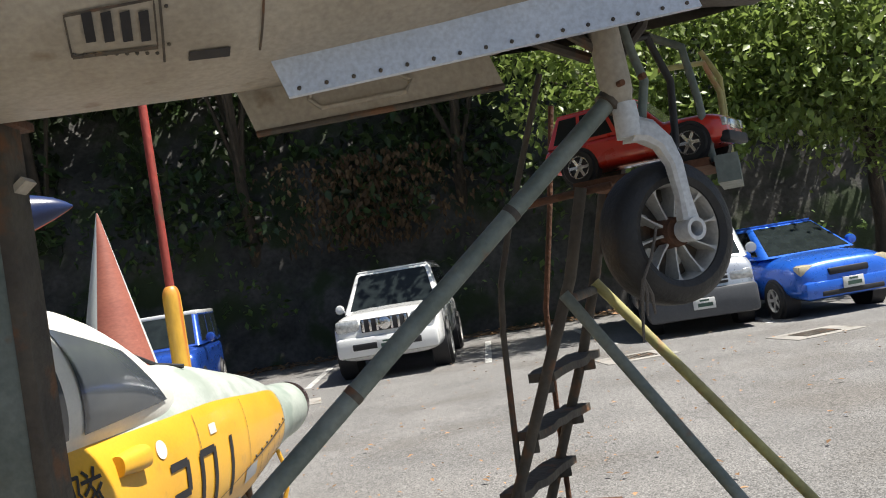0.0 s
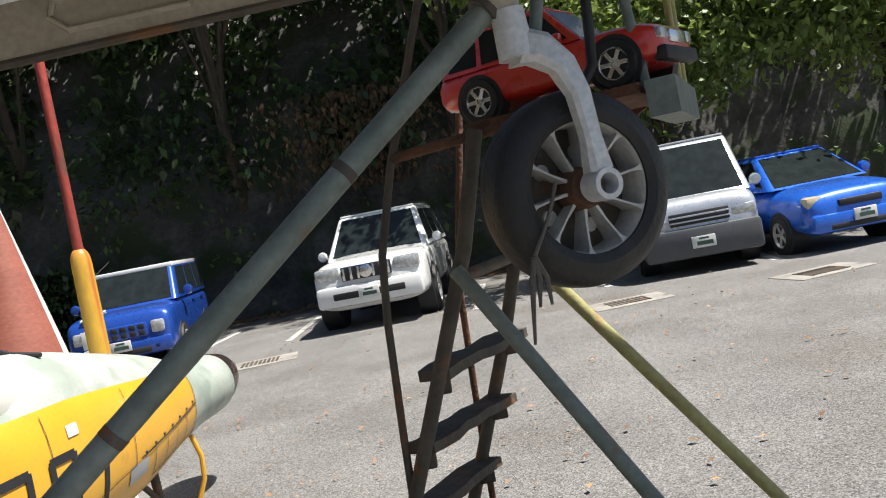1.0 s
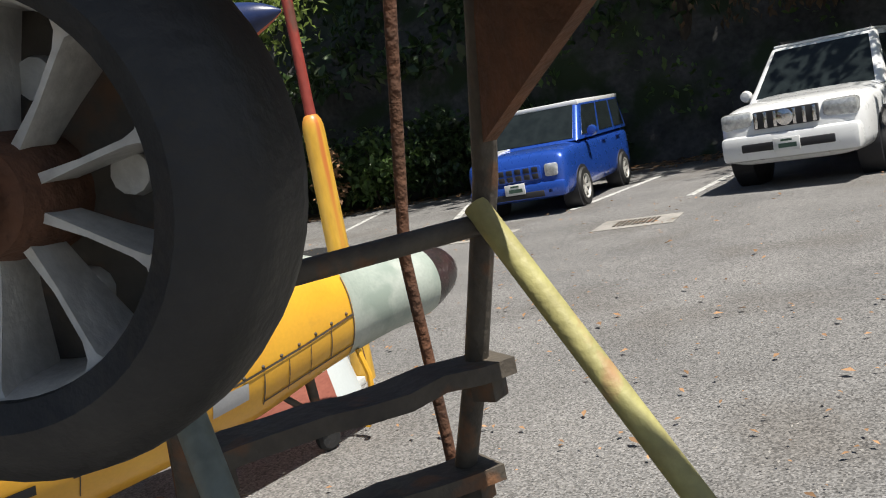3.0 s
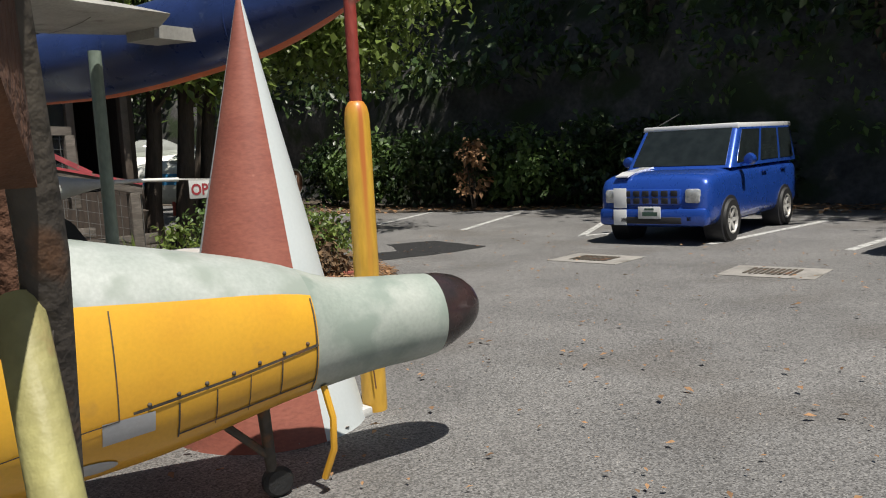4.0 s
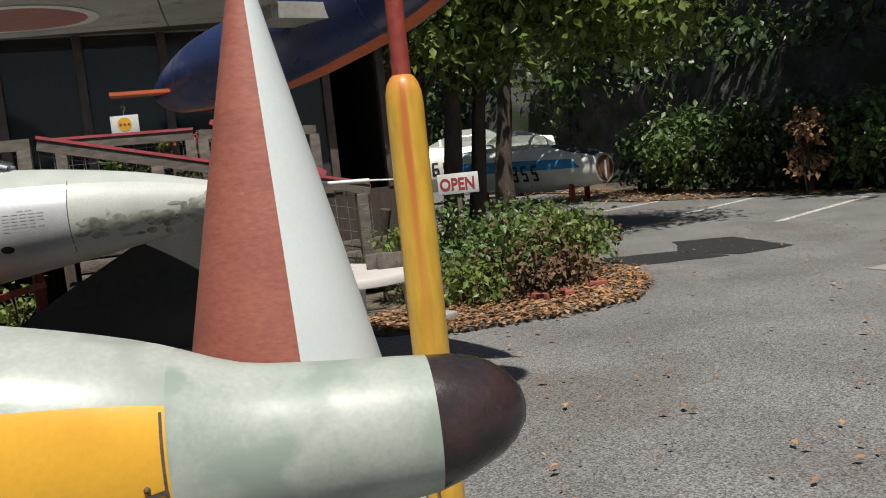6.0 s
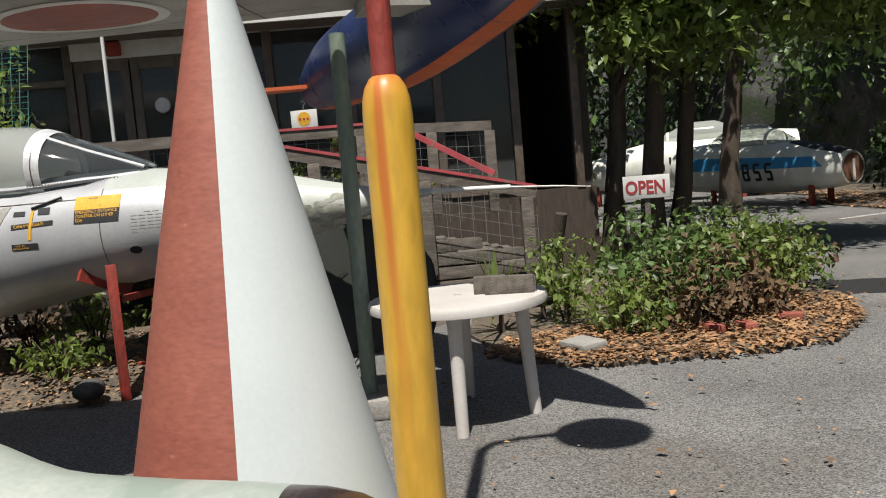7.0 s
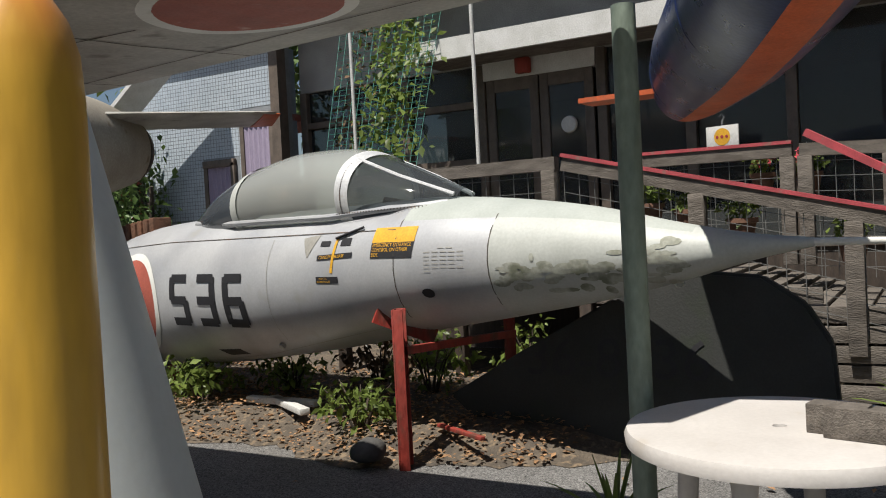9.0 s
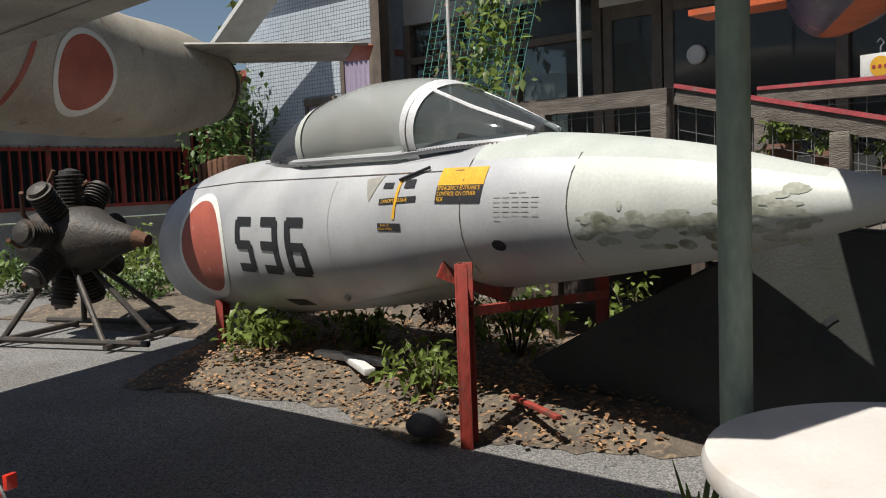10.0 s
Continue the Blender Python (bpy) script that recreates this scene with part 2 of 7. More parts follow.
M_CANOPYD = mat("smoked_canopy_glass", (0.055, 0.065, 0.078), (0.08, 0.09, 0.10), rough=0.12, scale=3, bump=0, coat=0.5, speck=0)
M_PANE = glass_mat("window_glass", (0.62, 0.66, 0.66), 0.015, 0.5)
M_TILE = mat("pale_blue_wall_tile", (0.50, 0.56, 0.62), (0.44, 0.50, 0.56), rough=0.35, bump=0, speck=0.05)
M_GROUT = mat("tile_grout", (0.30, 0.32, 0.34), rough=0.9)
M_WALL = mat("grey_render", (0.42, 0.42, 0.41), (0.32, 0.32, 0.31), rough=0.9, scale=2, bump=0.2)
# Room behind the glass: its dimness is put into this near-black colour.
M_DARKIN = mat("unlit_room_dark", (0.045, 0.04, 0.036), (0.03, 0.027, 0.025), rough=0.9)
M_FRAME = mat("brown_window_frame", (0.16, 0.125, 0.10), (0.11, 0.088, 0.07), rough=0.6, scale=8, bump=0.1)
M_CURTAIN = mat("lilac_curtain", (0.42, 0.36, 0.48), (0.34, 0.29, 0.4), rough=0.9, scale=20, stretch=(6, 6, 0.3))
M_NET = mat("green_netting", (0.02, 0.17, 0.13), rough=0.7)
M_WIRE = mat("galvanised_wire", (0.24, 0.24, 0.23), rough=0.6, metal=0.4)
M_POT = mat("clay_pot", (0.22, 0.115, 0.075), rough=0.85, scale=8)
M_REDFL = mat("red_flower", (0.62, 0.04, 0.05), (0.55, 0.10, 0.16), rough=0.6, bump=0, island=0.3)
M_SIGNW = mat("white_board", (0.70, 0.70, 0.68), (0.60, 0.60, 0.57), rough=0.6)
M_SIGNR = mat("sign_red_lettering", (0.38, 0.04, 0.05), rough=0.7)
M_LABELY = mat("placard_yellow", (0.78, 0.42, 0.03), rough=0.6, bump=0)
M_STRIPEB = mat("sky_blue_stripe_paint", (0.05, 0.30, 0.62), (0.045, 0.26, 0.55), rough=0.5, bump=0.02, stain=(0.45, 0.5, 0.52), amount=0.25)
M_ROOF = mat("grey_roof_sheet", (0.30, 0.32, 0.34), (0.22, 0.24, 0.26), rough=0.5, scale=3)
# Fin base colour lowered near black to carry the shade under the jet nose.
M_FINSHADE = mat("shade_darkened_fin_paint", (0.032, 0.034, 0.032), (0.022, 0.024, 0.022), rough=0.7, scale=3, stain=(0.02, 0.026, 0.016), amount=0.35)
M_BRICK = mat("red_brick", (0.36, 0.10, 0.07), (0.28, 0.08, 0.06), rough=0.9, bump=0.3)
# Blue in this white paint stands for the sky reflected in the door.
M_DOORSKY = mat("sky_tinted_white_door_paint", (0.62, 0.68, 0.78), (0.52, 0.58, 0.68), rough=0.4, scale=3, bump=0.03, stain=(0.35, 0.36, 0.38), amount=0.25, stain_scale=8)


# ---- builders ----
def thing(name, label, category, at=None, group="", kind=""):
    ob = new(name)
    ob.empty_display_size = 0.1
    if at is not None:
        ob.matrix_world = at
    return tagged(ob, label, category, group, kind)


def mesh_of(name, bm, material, smooth=None):
    me = bpy.data.meshes.new(name)
    bmesh.ops.recalc_face_normals(bm, faces=bm.faces)
    bm.to_mesh(me)
    bm.free()
    for mm in material if isinstance(material, (list, tuple)) else [material]:
        me.materials.append(mm)
    if smooth is not None:
        me.polygons.foreach_set("use_smooth", [True] * len(me.polygons))
        me.set_sharp_from_angle(angle=radians(smooth))
    return me


def part(name, bm, material, parent=None, label="", smooth=40):
    ob = new(name, mesh_of(name, bm, material, smooth))
    ob.parent = parent
    return tagged(ob, label)


def solo(name, bm, material, label, category, group="", kind="", smooth=40, at=None):
    ob = part(name, bm, material, None, "", smooth)
    if at is not None:
        ob.matrix_world = at
    return tagged(ob, label, category, group, kind)


def box(bm, x0, y0, z0, x1, y1, z1, m=None, bevel=0.0):
    r = bmesh.ops.create_cube(bm, size=1.0)
    t = Matrix.Translation(((x0 + x1) / 2, (y0 + y1) / 2, (z0 + z1) / 2)) @ Matrix.Diagonal((x1 - x0, y1 - y0, z1 - z0, 1))
    bmesh.ops.transform(bm, matrix=t, verts=r["verts"])
    if bevel:
        es = list({e for v in r["verts"] for e in v.link_edges})
        vs = bmesh.ops.bevel(bm, geom=es, offset=bevel, segments=2, affect="EDGES", profile=0.5)["verts"]
        vs = list({v for f in bm.faces for v in f.verts if f.is_valid}) if m and len(bm.verts) == len(vs) else vs
    else:
        vs = r["verts"]
    if m is not None:
        bmesh.ops.transform(bm, matrix=m, verts=list(vs))
    return bm


def new_box(x0, y0, z0, x1, y1, z1, bevel=0.0):
    return box(bmesh.new(), x0, y0, z0, x1, y1, z1, None, bevel)


def beam(bm, a, b, w, h, up=(0, 0, 1)):
    """A squared timber or bar from a to b, w wide and h high."""
    a, b = Vector(a), Vector(b)
    d = (b - a).normalized()
    u = Vector(up)
    side = d.cross(u)
    side = side.normalized() if side.length > 1e-4 else Vector((1, 0, 0))
    u = side.cross(d)
    vs = [[bm.verts.new(p + side * sx * w / 2 + u * sz * h / 2) for sx, sz in ((-1, -1), (1, -1), (1, 1), (-1, 1))] for p in (a, b)]
    for i in range(4):
        bm.faces.new((vs[0][i], vs[0][(i + 1) % 4], vs[1][(i + 1) % 4], vs[1][i]))
    bm.faces.new(vs[0][::-1])
    bm.faces.new(vs[1])
    return bm


def tube(bm, pts, r, seg=10, caps=True):
    """A round tube along points; r a number or one for each point."""
    pts = [Vector(p) for p in pts]
    rs = r if isinstance(r, (list, tuple)) else [r] * len(pts)
    rings, ref = [], None
    for i, p in enumerate(pts):
        d = (pts[min(i + 1, len(pts) - 1)] - pts[max(i - 1, 0)]).normalized()
        if ref is None:
            ref = Vector((0, 0, 1)) if abs(d.z) < 0.9 else Vector((1, 0, 0))
        u = (ref - d * ref.dot(d)).normalized()
        ref = u
        v = d.cross(u)
        rings.append([bm.verts.new(p + (u * math.cos(a) + v * math.sin(a)) * rs[i]) for a in [2 * math.pi * k / seg for k in range(seg)]])
    for a, b in zip(rings, rings[1:]):
        for k in range(seg):
            bm.faces.new((a[k], a[(k + 1) % seg], b[(k + 1) % seg], b[k]))
    if caps:
        bm.faces.new(rings[0][::-1])
        bm.faces.new(rings[-1])
    return bm


def spin(bm, prof, seg=40, axis="z", m=None, caps=True):
    """Turns a profile of (radius, height) round an axis."""
    rings = []
    for r, h in prof:
        ring = []
        for k in range(seg):
            a = 2 * math.pi * k / seg
            p = (r * math.cos(a), r * math.sin(a), h) if axis == "z" else (r * math.cos(a), h, r * math.sin(a)) if axis == "y" else (h, r * math.cos(a), r * math.sin(a))
            ring.append(bm.verts.new(m @ Vector(p) if m is not None else p))
        rings.append(ring)
    for a, b in zip(rings, rings[1:]):
        for k in range(seg):
            bm.faces.new((a[k], a[(k + 1) % seg], b[(k + 1) % seg], b[k]))
    for ring, rev in ((rings[0], True), (rings[-1], False)) if caps else ():
        bm.faces.new(ring[::-1] if rev else ring)
    bmesh.ops.remove_doubles(bm, verts=bm.verts[:], dist=1e-5)
    return bm


def resample(st, step):
    """Smooth curve through rows whose first column rises."""
    st = np.array(st, float)
    s = st[:, 0]
    tang = np.gradient(st, s, axis=0)
    out = []
    for i in range(len(s) - 1):
        k = max(1, int(math.ceil((s[i + 1] - s[i]) / step)))
        for j in range(k):
            t = j / k
            h = s[i + 1] - s[i]
            d = (st[i + 1] - st[i]) / h
            a, b = tang[i].copy(), tang[i + 1].copy()
            for c in range(st.shape[1]):
                lim = 3 * abs(d[c])
                a[c] = np.clip(a[c], -lim, lim) if a[c] * d[c] > 0 else 0
                b[c] = np.clip(b[c], -lim, lim) if b[c] * d[c] > 0 else 0
            out.append((2 * t**3 - 3 * t**2 + 1) * st[i] + (t**3 - 2 * t**2 + t) * h * a + (-2 * t**3 + 3 * t**2) * st[i + 1] + (t**3 - t**2) * h * b)
    out.append(st[-1])
    return np.array(out)


class Hull:
    """A lofted hull along y. Rows: y, half width, z bottom, z top, squareness, height of a colour line."""
    def __init__(self, rows, step=0.1, cx=0.0):
        self.rows, self.cx = resample(rows, step), cx

    def at(self, y):
        r = self.rows
        return [float(np.interp(y, r[:, 0], r[:, c])) for c in range(1, r.shape[1])]

    def side(self, y, z, off=0.0, sgn=1):
        hw, zb, zt, n, *_ = self.at(y)
        c, h = (zb + zt) / 2, (zt - zb) / 2 + 1e-6
        q = min(abs((z - c) / h), 0.999)
        return Vector((self.cx + sgn * (hw * (1 - q**n) ** (1 / n) + off), y, z))

    def ring(self, row, lo, hi):
        y, hw, zb, zt, n = row[:5]
        c, h = (zb + zt) / 2, (zt - zb) / 2
        zl = row[5] if len(row) > 5 else c
        a0 = math.asin(max(-1, min(1, np.sign((zl - c)) * min(abs((zl - c) / (h + 1e-9)), 0.98) ** (n / 2))))
        angs = [a0 - (math.pi + 2 * a0) * k / lo for k in range(lo)] + [math.pi - a0 - (math.pi - 2 * a0) * k / hi for k in range(hi)]
        f = lambda v: math.copysign(abs(v) ** (2 / n), v)
        return [(self.cx + hw * f(math.cos(a)), y, c + h * f(math.sin(a))) for a in angs]

    def mesh(self, y0=-1e9, y1=1e9, lo=22, hi=22, upper=1, cap=True):
        """Faces above the colour line take material index upper."""
        bm = bmesh.new()
        lim = self.rows[0][0], self.rows[-1][0]
        ys = [min(max(y, lim[0]), lim[1]) for y in (y0, y1)]
        y0, y1 = ys
        rows = [r for r in self.rows if y0 < r[0] < y1] + [np.array([y, *self.at(y)]) for y in ys]
        rows.sort(key=lambda r: r[0])
        rings = [[bm.verts.new(p) for p in self.ring(r, lo, hi)] for r in rows]
        for a, b in zip(rings, rings[1:]):
            for k in range(lo + hi):
                f = bm.faces.new((a[k], a[(k + 1) % (lo + hi)], b[(k + 1) % (lo + hi)], b[k]))
                f.material_index = upper if k >= lo else 0
        if cap:
            bm.faces.new(rings[0])
            bm.faces.new(rings[-1])
        return bm

    def quad(self, pts, off=0.004, nu=6, nv=6, sgn=1):
        """A patch on the side from four corners (y, z)."""
        bm = bmesh.new()
        g = []
        for i in range(nu + 1):
            u = i / nu
            row = []
            for j in range(nv + 1):
                v = j / nv
                y = (1 - u) * (1 - v) * pts[0][0] + u * (1 - v) * pts[1][0] + u * v * pts[2][0] + (1 - u) * v * pts[3][0]
                z = (1 - u) * (1 - v) * pts[0][1] + u * (1 - v) * pts[1][1] + u * v * pts[2][1] + (1 - u) * v * pts[3][1]
                row.append(bm.verts.new(self.side(y, z, off, sgn)))
            g.append(row)
        for i in range(nu):
            for j in range(nv):
                bm.faces.new((g[i][j], g[i + 1][j], g[i + 1][j + 1], g[i][j + 1]))
        return bm

    def disc(self, y, z, ry, rz, off=0.004, r0=0.0, seg=40, sgn=1):
        bm = bmesh.new()
        prev = None
        for k in range(6):
            q = r0 + (1 - r0) * k / 5
            if q == 0:
                ring = [bm.verts.new(self.side(y, z, off, sgn))] * seg
            else:
                ring = [bm.verts.new(self.side(y + q * ry * math.cos(2 * math.pi * i / seg), z + q * rz * math.sin(2 * math.pi * i / seg), off, sgn)) for i in range(seg)]
            if prev:
                for i in range(seg):
                    vs = list(dict.fromkeys((prev[i], prev[(i + 1) % seg], ring[(i + 1) % seg], ring[i])))
                    if len(vs) > 2:
                        bm.faces.new(vs)
            prev = ring
        return bm

    def line(self, pts, w=0.006, off=0.005, sgn=1):
        """A seam strip along points (y, z)."""
        bm = bmesh.new()
        fine = []
        for a, b in zip(pts, pts[1:]):
            fine += [(a[0] + (b[0] - a[0]) * k / 8, a[1] + (b[1] - a[1]) * k / 8) for k in range(8)]
        fine.append(pts[-1])
        prev = None
        for i, (y, z) in enumerate(fine):
            p, q = fine[max(i - 1, 0)], fine[min(i + 1, len(fine) - 1)]
            d = math.hypot(q[0] - p[0], q[1] - p[1]) or 1
            ny, nz = -(q[1] - p[1]) / d * w / 2, (q[0] - p[0]) / d * w / 2
            cur = [bm.verts.new(self.side(y + ny, z + nz, off, sgn)), bm.verts.new(self.side(y - ny, z - nz, off, sgn))]
            if prev:
                bm.faces.new((prev[0], prev[1], cur[1], cur[0]))
            prev = cur
        return bm

    def text(self, body, y, z, size, off=0.005, wide=1.0, sgn=1, slant=0.0):
        bm = letters(body, size)
        for k in range(1, 16):
            bmesh.ops.bisect_plane(bm, geom=bm.verts[:] + bm.edges[:] + bm.faces[:], plane_co=(0, size * (k / 15 - 0.15), 0), plane_no=(0, 1, 0))
        for v in bm.verts:
            v.co = self.side(y + v.co.x * wide * sgn, z + v.co.y + v.co.x * slant, off, sgn)
        return bm


def letters(body, size, bold=0.0):
    cu = bpy.data.curves.new("lettering", "FONT")
    cu.body, cu.size, cu.offset = body, size, bold
    cu.resolution_u = 4
    ob = bpy.data.objects.new("lettering", cu)
    scene.collection.objects.link(ob)
    me = bpy.data.meshes.new_from_object(ob.evaluated_get(bpy.context.evaluated_depsgraph_get()))
    bpy.data.objects.remove(ob)
    bm = bmesh.new()
    bm.from_mesh(me)
    bpy.data.meshes.remove(me)
    return bm


def digit(ch, w, h, t, m):
    """Stencilled block figure with cut corners, flat in x and z."""
    seg = {"5": "afgcd", "3": "abgcd", "6": "afgecd", "0": "abcdef", "1": "x", "2": "abged", "4": "fgbc", "8": "abcdefg"}[ch]
    c = t * 0.35
    bars = {"a": (c, h - t, w - c, h), "g": (c, h / 2 - t / 2, w - c, h / 2 + t / 2), "d": (c, 0, w - c, t), "f": (0, h / 2 + 0.0, t, h - c), "b": (w - t, h / 2, w, h - c),
            "e": (0, c, t, h / 2), "c": (w - t, c, w, h / 2), "x": (w / 2 - t / 2, 0, w / 2 + t / 2, h)}
    out = [bars[s] for s in seg]
    return out


def block_text(hull, body, y, z, w, h, t, gap, off=0.005, sgn=1, slant=0.0):
    """Block figures as patches lying on the hull's side."""
    bm = bmesh.new()
    for i, ch in enumerate(body):
        for k, (x0, z0, x1, z1) in enumerate(digit(ch, w, h, t, None)):
            o = off + 0.0006 * (k % 3)
            yy = y + i * (w + gap)
            n = 4
            for q in range(n):
                za, zb = z0 + (z1 - z0) * q / n, z0 + (z1 - z0) * (q + 1) / n
                vs = [bm.verts.new(hull.side(yy + a * sgn + slant * b, z + b, o, sgn)) for a, b in ((x0, za), (x1, za), (x1, zb), (x0, zb))]
                bm.faces.new(vs)
    return bm


def plane_leaves(name, centres, size, material, label, category, parent=None, seed=1, flat=0.0, kind="stuff", droop=0.3, jitter=0.5):
    """Many small folded leaves, one mesh: each a pair of quads with its own turn and size."""
    rng = np.random.default_rng(seed)
    c = np.asarray(centres, float)
    n = len(c)
    sz = size * (1 + jitter * (rng.random(n) - 0.5) * 2)
    yaw, tilt, roll = rng.random(n) * 6.283, (rng.random(n) - 0.3) * 1.9 * (1 - flat) , (rng.random(n) - 0.5) * 2.2 * (1 - flat)
    d = np.stack([np.cos(yaw) * np.cos(tilt), np.sin(yaw) * np.cos(tilt), -np.sin(tilt) - droop * (1 - flat)], 1)
    d /= np.linalg.norm(d, axis=1)[:, None]
    s = np.cross(d, [0, 0, 1.0])
    s /= np.linalg.norm(s, axis=1)[:, None] + 1e-9
    u = np.cross(s, d)
    s2 = s * np.cos(roll)[:, None] + u * np.sin(roll)[:, None]
    u2 = np.cross(s2, d)
    L, W = sz[:, None], sz[:, None] * 0.28
    p0, p3 = c, c + d * L
    p1, p2 = c + d * L * 0.45 + s2 * W + u2 * W * 0.35, c + d * L * 0.45 - s2 * W + u2 * W * 0.35
    v = np.stack([p0, p1, p3, p2], 1).reshape(-1, 3)
    i = np.arange(n)[:, None] * 4
    f = np.concatenate([i + [0, 1, 2], i + [0, 2, 3]], 1).reshape(-1, 3)
    me = bpy.data.meshes.new(name)
    me.vertices.add(len(v))
    me.vertices.foreach_set("co", v.ravel())
    me.loops.add(len(f) * 3)
    me.loops.foreach_set("vertex_index", f.ravel().astype(np.int32))
    me.polygons.add(len(f))
    me.polygons.foreach_set("loop_start", np.arange(0, len(f) * 3, 3, dtype=np.int32))
    me.polygons.foreach_set("loop_total", np.full(len(f), 3, dtype=np.int32))
    me.update(calc_edges=True)
    me.materials.append(material)
    ob = new(name, me)
    if parent is not None:
        ob.parent = parent
        return tagged(ob, label, "", "", kind)
    return tagged(ob, label, category, "", kind)


def clumps(rng, boxes, per, spread):
    """Leaf centres gathered in uneven clumps; boxes rows x y z rx ry rz count."""
    out = []
    for x, y, z, rx, ry, rz, cnt in boxes:
        u = rng.normal(size=(int(cnt), 3))
        u /= np.linalg.norm(u, axis=1)[:, None]
        q = u * rng.random((int(cnt), 1)) ** 0.45 * [rx, ry, rz] + [x, y, z]
        out.append((q[:, None, :] + rng.normal(size=(len(q), per, 3)) * spread).reshape(-1, 3))
    return np.concatenate(out)


# ---- ground ----
bm = bmesh.new()
bmesh.ops.create_grid(bm, x_segments=60, y_segments=60, size=150)
for v in bm.verts:
    v.co.z = 0
solo("ground", bm, M_ASPHALT, "worn grey asphalt of the car park", "asphalt", kind="structure")


def sheet(name, pts, z, material, label, category, thick=0.006):
    bm = bmesh.new()
    lo, hi = [bm.verts.new((x, y, 0.001)) for x, y in pts], [bm.verts.new((x, y, z)) for x, y in pts]
    bm.faces.new(hi)
    for i in range(len(pts)):
        bm.faces.new((lo[i], lo[(i + 1) % len(pts)], hi[(i + 1) % len(pts)], hi[i]))
    return solo(name, bm, material, label, category, kind="structure", smooth=None)


def blob(pts, wob=0.12, sub=6, seed=3):
    """A closed outline with an uneven edge."""
    rng = random.Random(seed)
    out = []
    for i in range(len(pts)):
        a, b = Vector(pts[i]), Vector(pts[(i + 1) % len(pts)])
        for k in range(sub):
            p = a.lerp(b, k / sub)
            out.append((p.x + rng.uniform(-wob, wob), p.y + rng.uniform(-wob, wob)))
    return out


for a, b in (((-12.07, 14.92), (-13.5, 18.0)), ((-9.39, 14.79), (-10.85, 18.0)), ((-6.67, 14.75), (-8.1, 17.6)), ((-14.75, 14.9), (-15.5, 17.2)),
             ((-6.67, 14.75), (-6.2, 15.75)), ((-4.32, 14.5), (-4.15, 18.0)), ((0.58, 14.0), (0.85, 18.2)), ((2.6, 13.6), (2.6, 17.6)), ((4.9, 13.0), (5.4, 16.5)), ((-2.5, 14.6), (-2.5, 18.2))):
    d = (Vector(b) - Vector(a)).normalized() * 0.06
    sheet("parking_line", [(a[0] - d.y, a[1] + d.x), (a[0] + d.y, a[1] - d.x), (b[0] + d.y, b[1] - d.x), (b[0] - d.y, b[1] + d.x)], 0.006, M_LINE, "worn white painted parking line", "road marking")
sheet("asphalt_patch", blob([(-7.2, 13.12), (-8.6, 13.34), (-8.93, 12.65), (-8.08, 12.1), (-7.2, 12.3)], 0.03), 0.007, M_PATCH, "dark fresh asphalt repair patch", "asphalt patch")
sheet("asphalt_patch", blob([(-7.2, 12.2), (-8.1, 12.15), (-8.4, 11.25), (-9.2, 10.6), (-8.3, 10.2), (-7.65, 10.75)], 0.03), 0.008, M_PATCH, "dark fresh asphalt repair patch", "asphalt patch")
for x, y, r in ((-4.875, 12.68, 4), (-2.503, 12.61, 8), (2.468, 11.66, 5), (4.7, 11.08, 12)):
    t = thing("drain_cover", "dark iron drain grate in a pale concrete collar", "drain", pose(x, y, 0, 0, 0, r), "drains in the car park")
    part("collar", new_box(-0.5, -0.36, 0.0, 0.5, 0.36, 0.008, 0.003), M_CONC, t)
    for k in range(9):
        part("bar", new_box(-0.27 + k * 0.06, -0.2, 0.006, -0.235 + k * 0.06, 0.2, 0.016), M_DARKST, t)

# ---- beds ----
bed = [(-6.4, 7.5), (-6.05, 7.75), (-5.72, 8.2), (-5.62, 9.2), (-5.75, 9.98), (-6.4, 10.5), (-7.5, 11.0), (-9.5, 11.4), (-13, 12.2), (-16, 12.6), (-16, 8.0), (-9, 7.6)]
sheet("planting_bed", blob(bed, 0.08), 0.03, M_SOIL, "brown soil bed strewn with dry leaves", "soil")
bed2 = [(-5.85, 1.7), (-6.1, 2.6), (-6.3, 3.5), (-5.95, 4.35), (-6.2, 4.9), (-6.5, 5.7), (-7.2, 6.8), (-8.2, 7.4), (-10.5, 7.2), (-10.5, 1), (-10.0, -4), (-7, -3), (-7.4, 0.6)]
def mound(x, y):
    """Height of the low mound of soil under the jet nose."""
    e = 1e9
    for (x1, y1), (x2, y2) in zip(bed2, bed2[1:] + bed2[:1]):
        f = max(0.0, min(1.0, ((x - x1) * (x2 - x1) + (y - y1) * (y2 - y1)) / ((x2 - x1) ** 2 + (y2 - y1) ** 2)))
        e = min(e, math.hypot(x - x1 - f * (x2 - x1), y - y1 - f * (y2 - y1)))
    q = min(1.0, e / 0.55)
    return 0.012 + 0.15 * q * q * (3 - 2 * q)


outline = blob(bed2, 0.05, 8, seed=5)
bm = bmesh.new()
rings = []
for k in range(26):
    f = 1 - (k / 25) ** 1.6 if k else 1.0
    rings.append([bm.verts.new((-8.3 + (x + 8.3) * f, 3.0 + (y - 3.0) * f, mound(-8.3 + (x + 8.3) * f, 3.0 + (y - 3.0) * f) if k else 0.004)) for x, y in outline])
for a, b in zip(rings, rings[1:-1]):
    for k in range(len(a)):
        bm.faces.new((a[k], a[(k + 1) % len(a)], b[(k + 1) % len(a)], b[k]))
bm.faces.new(rings[-2])
for v in rings[-1]:
    bm.verts.remove(v)
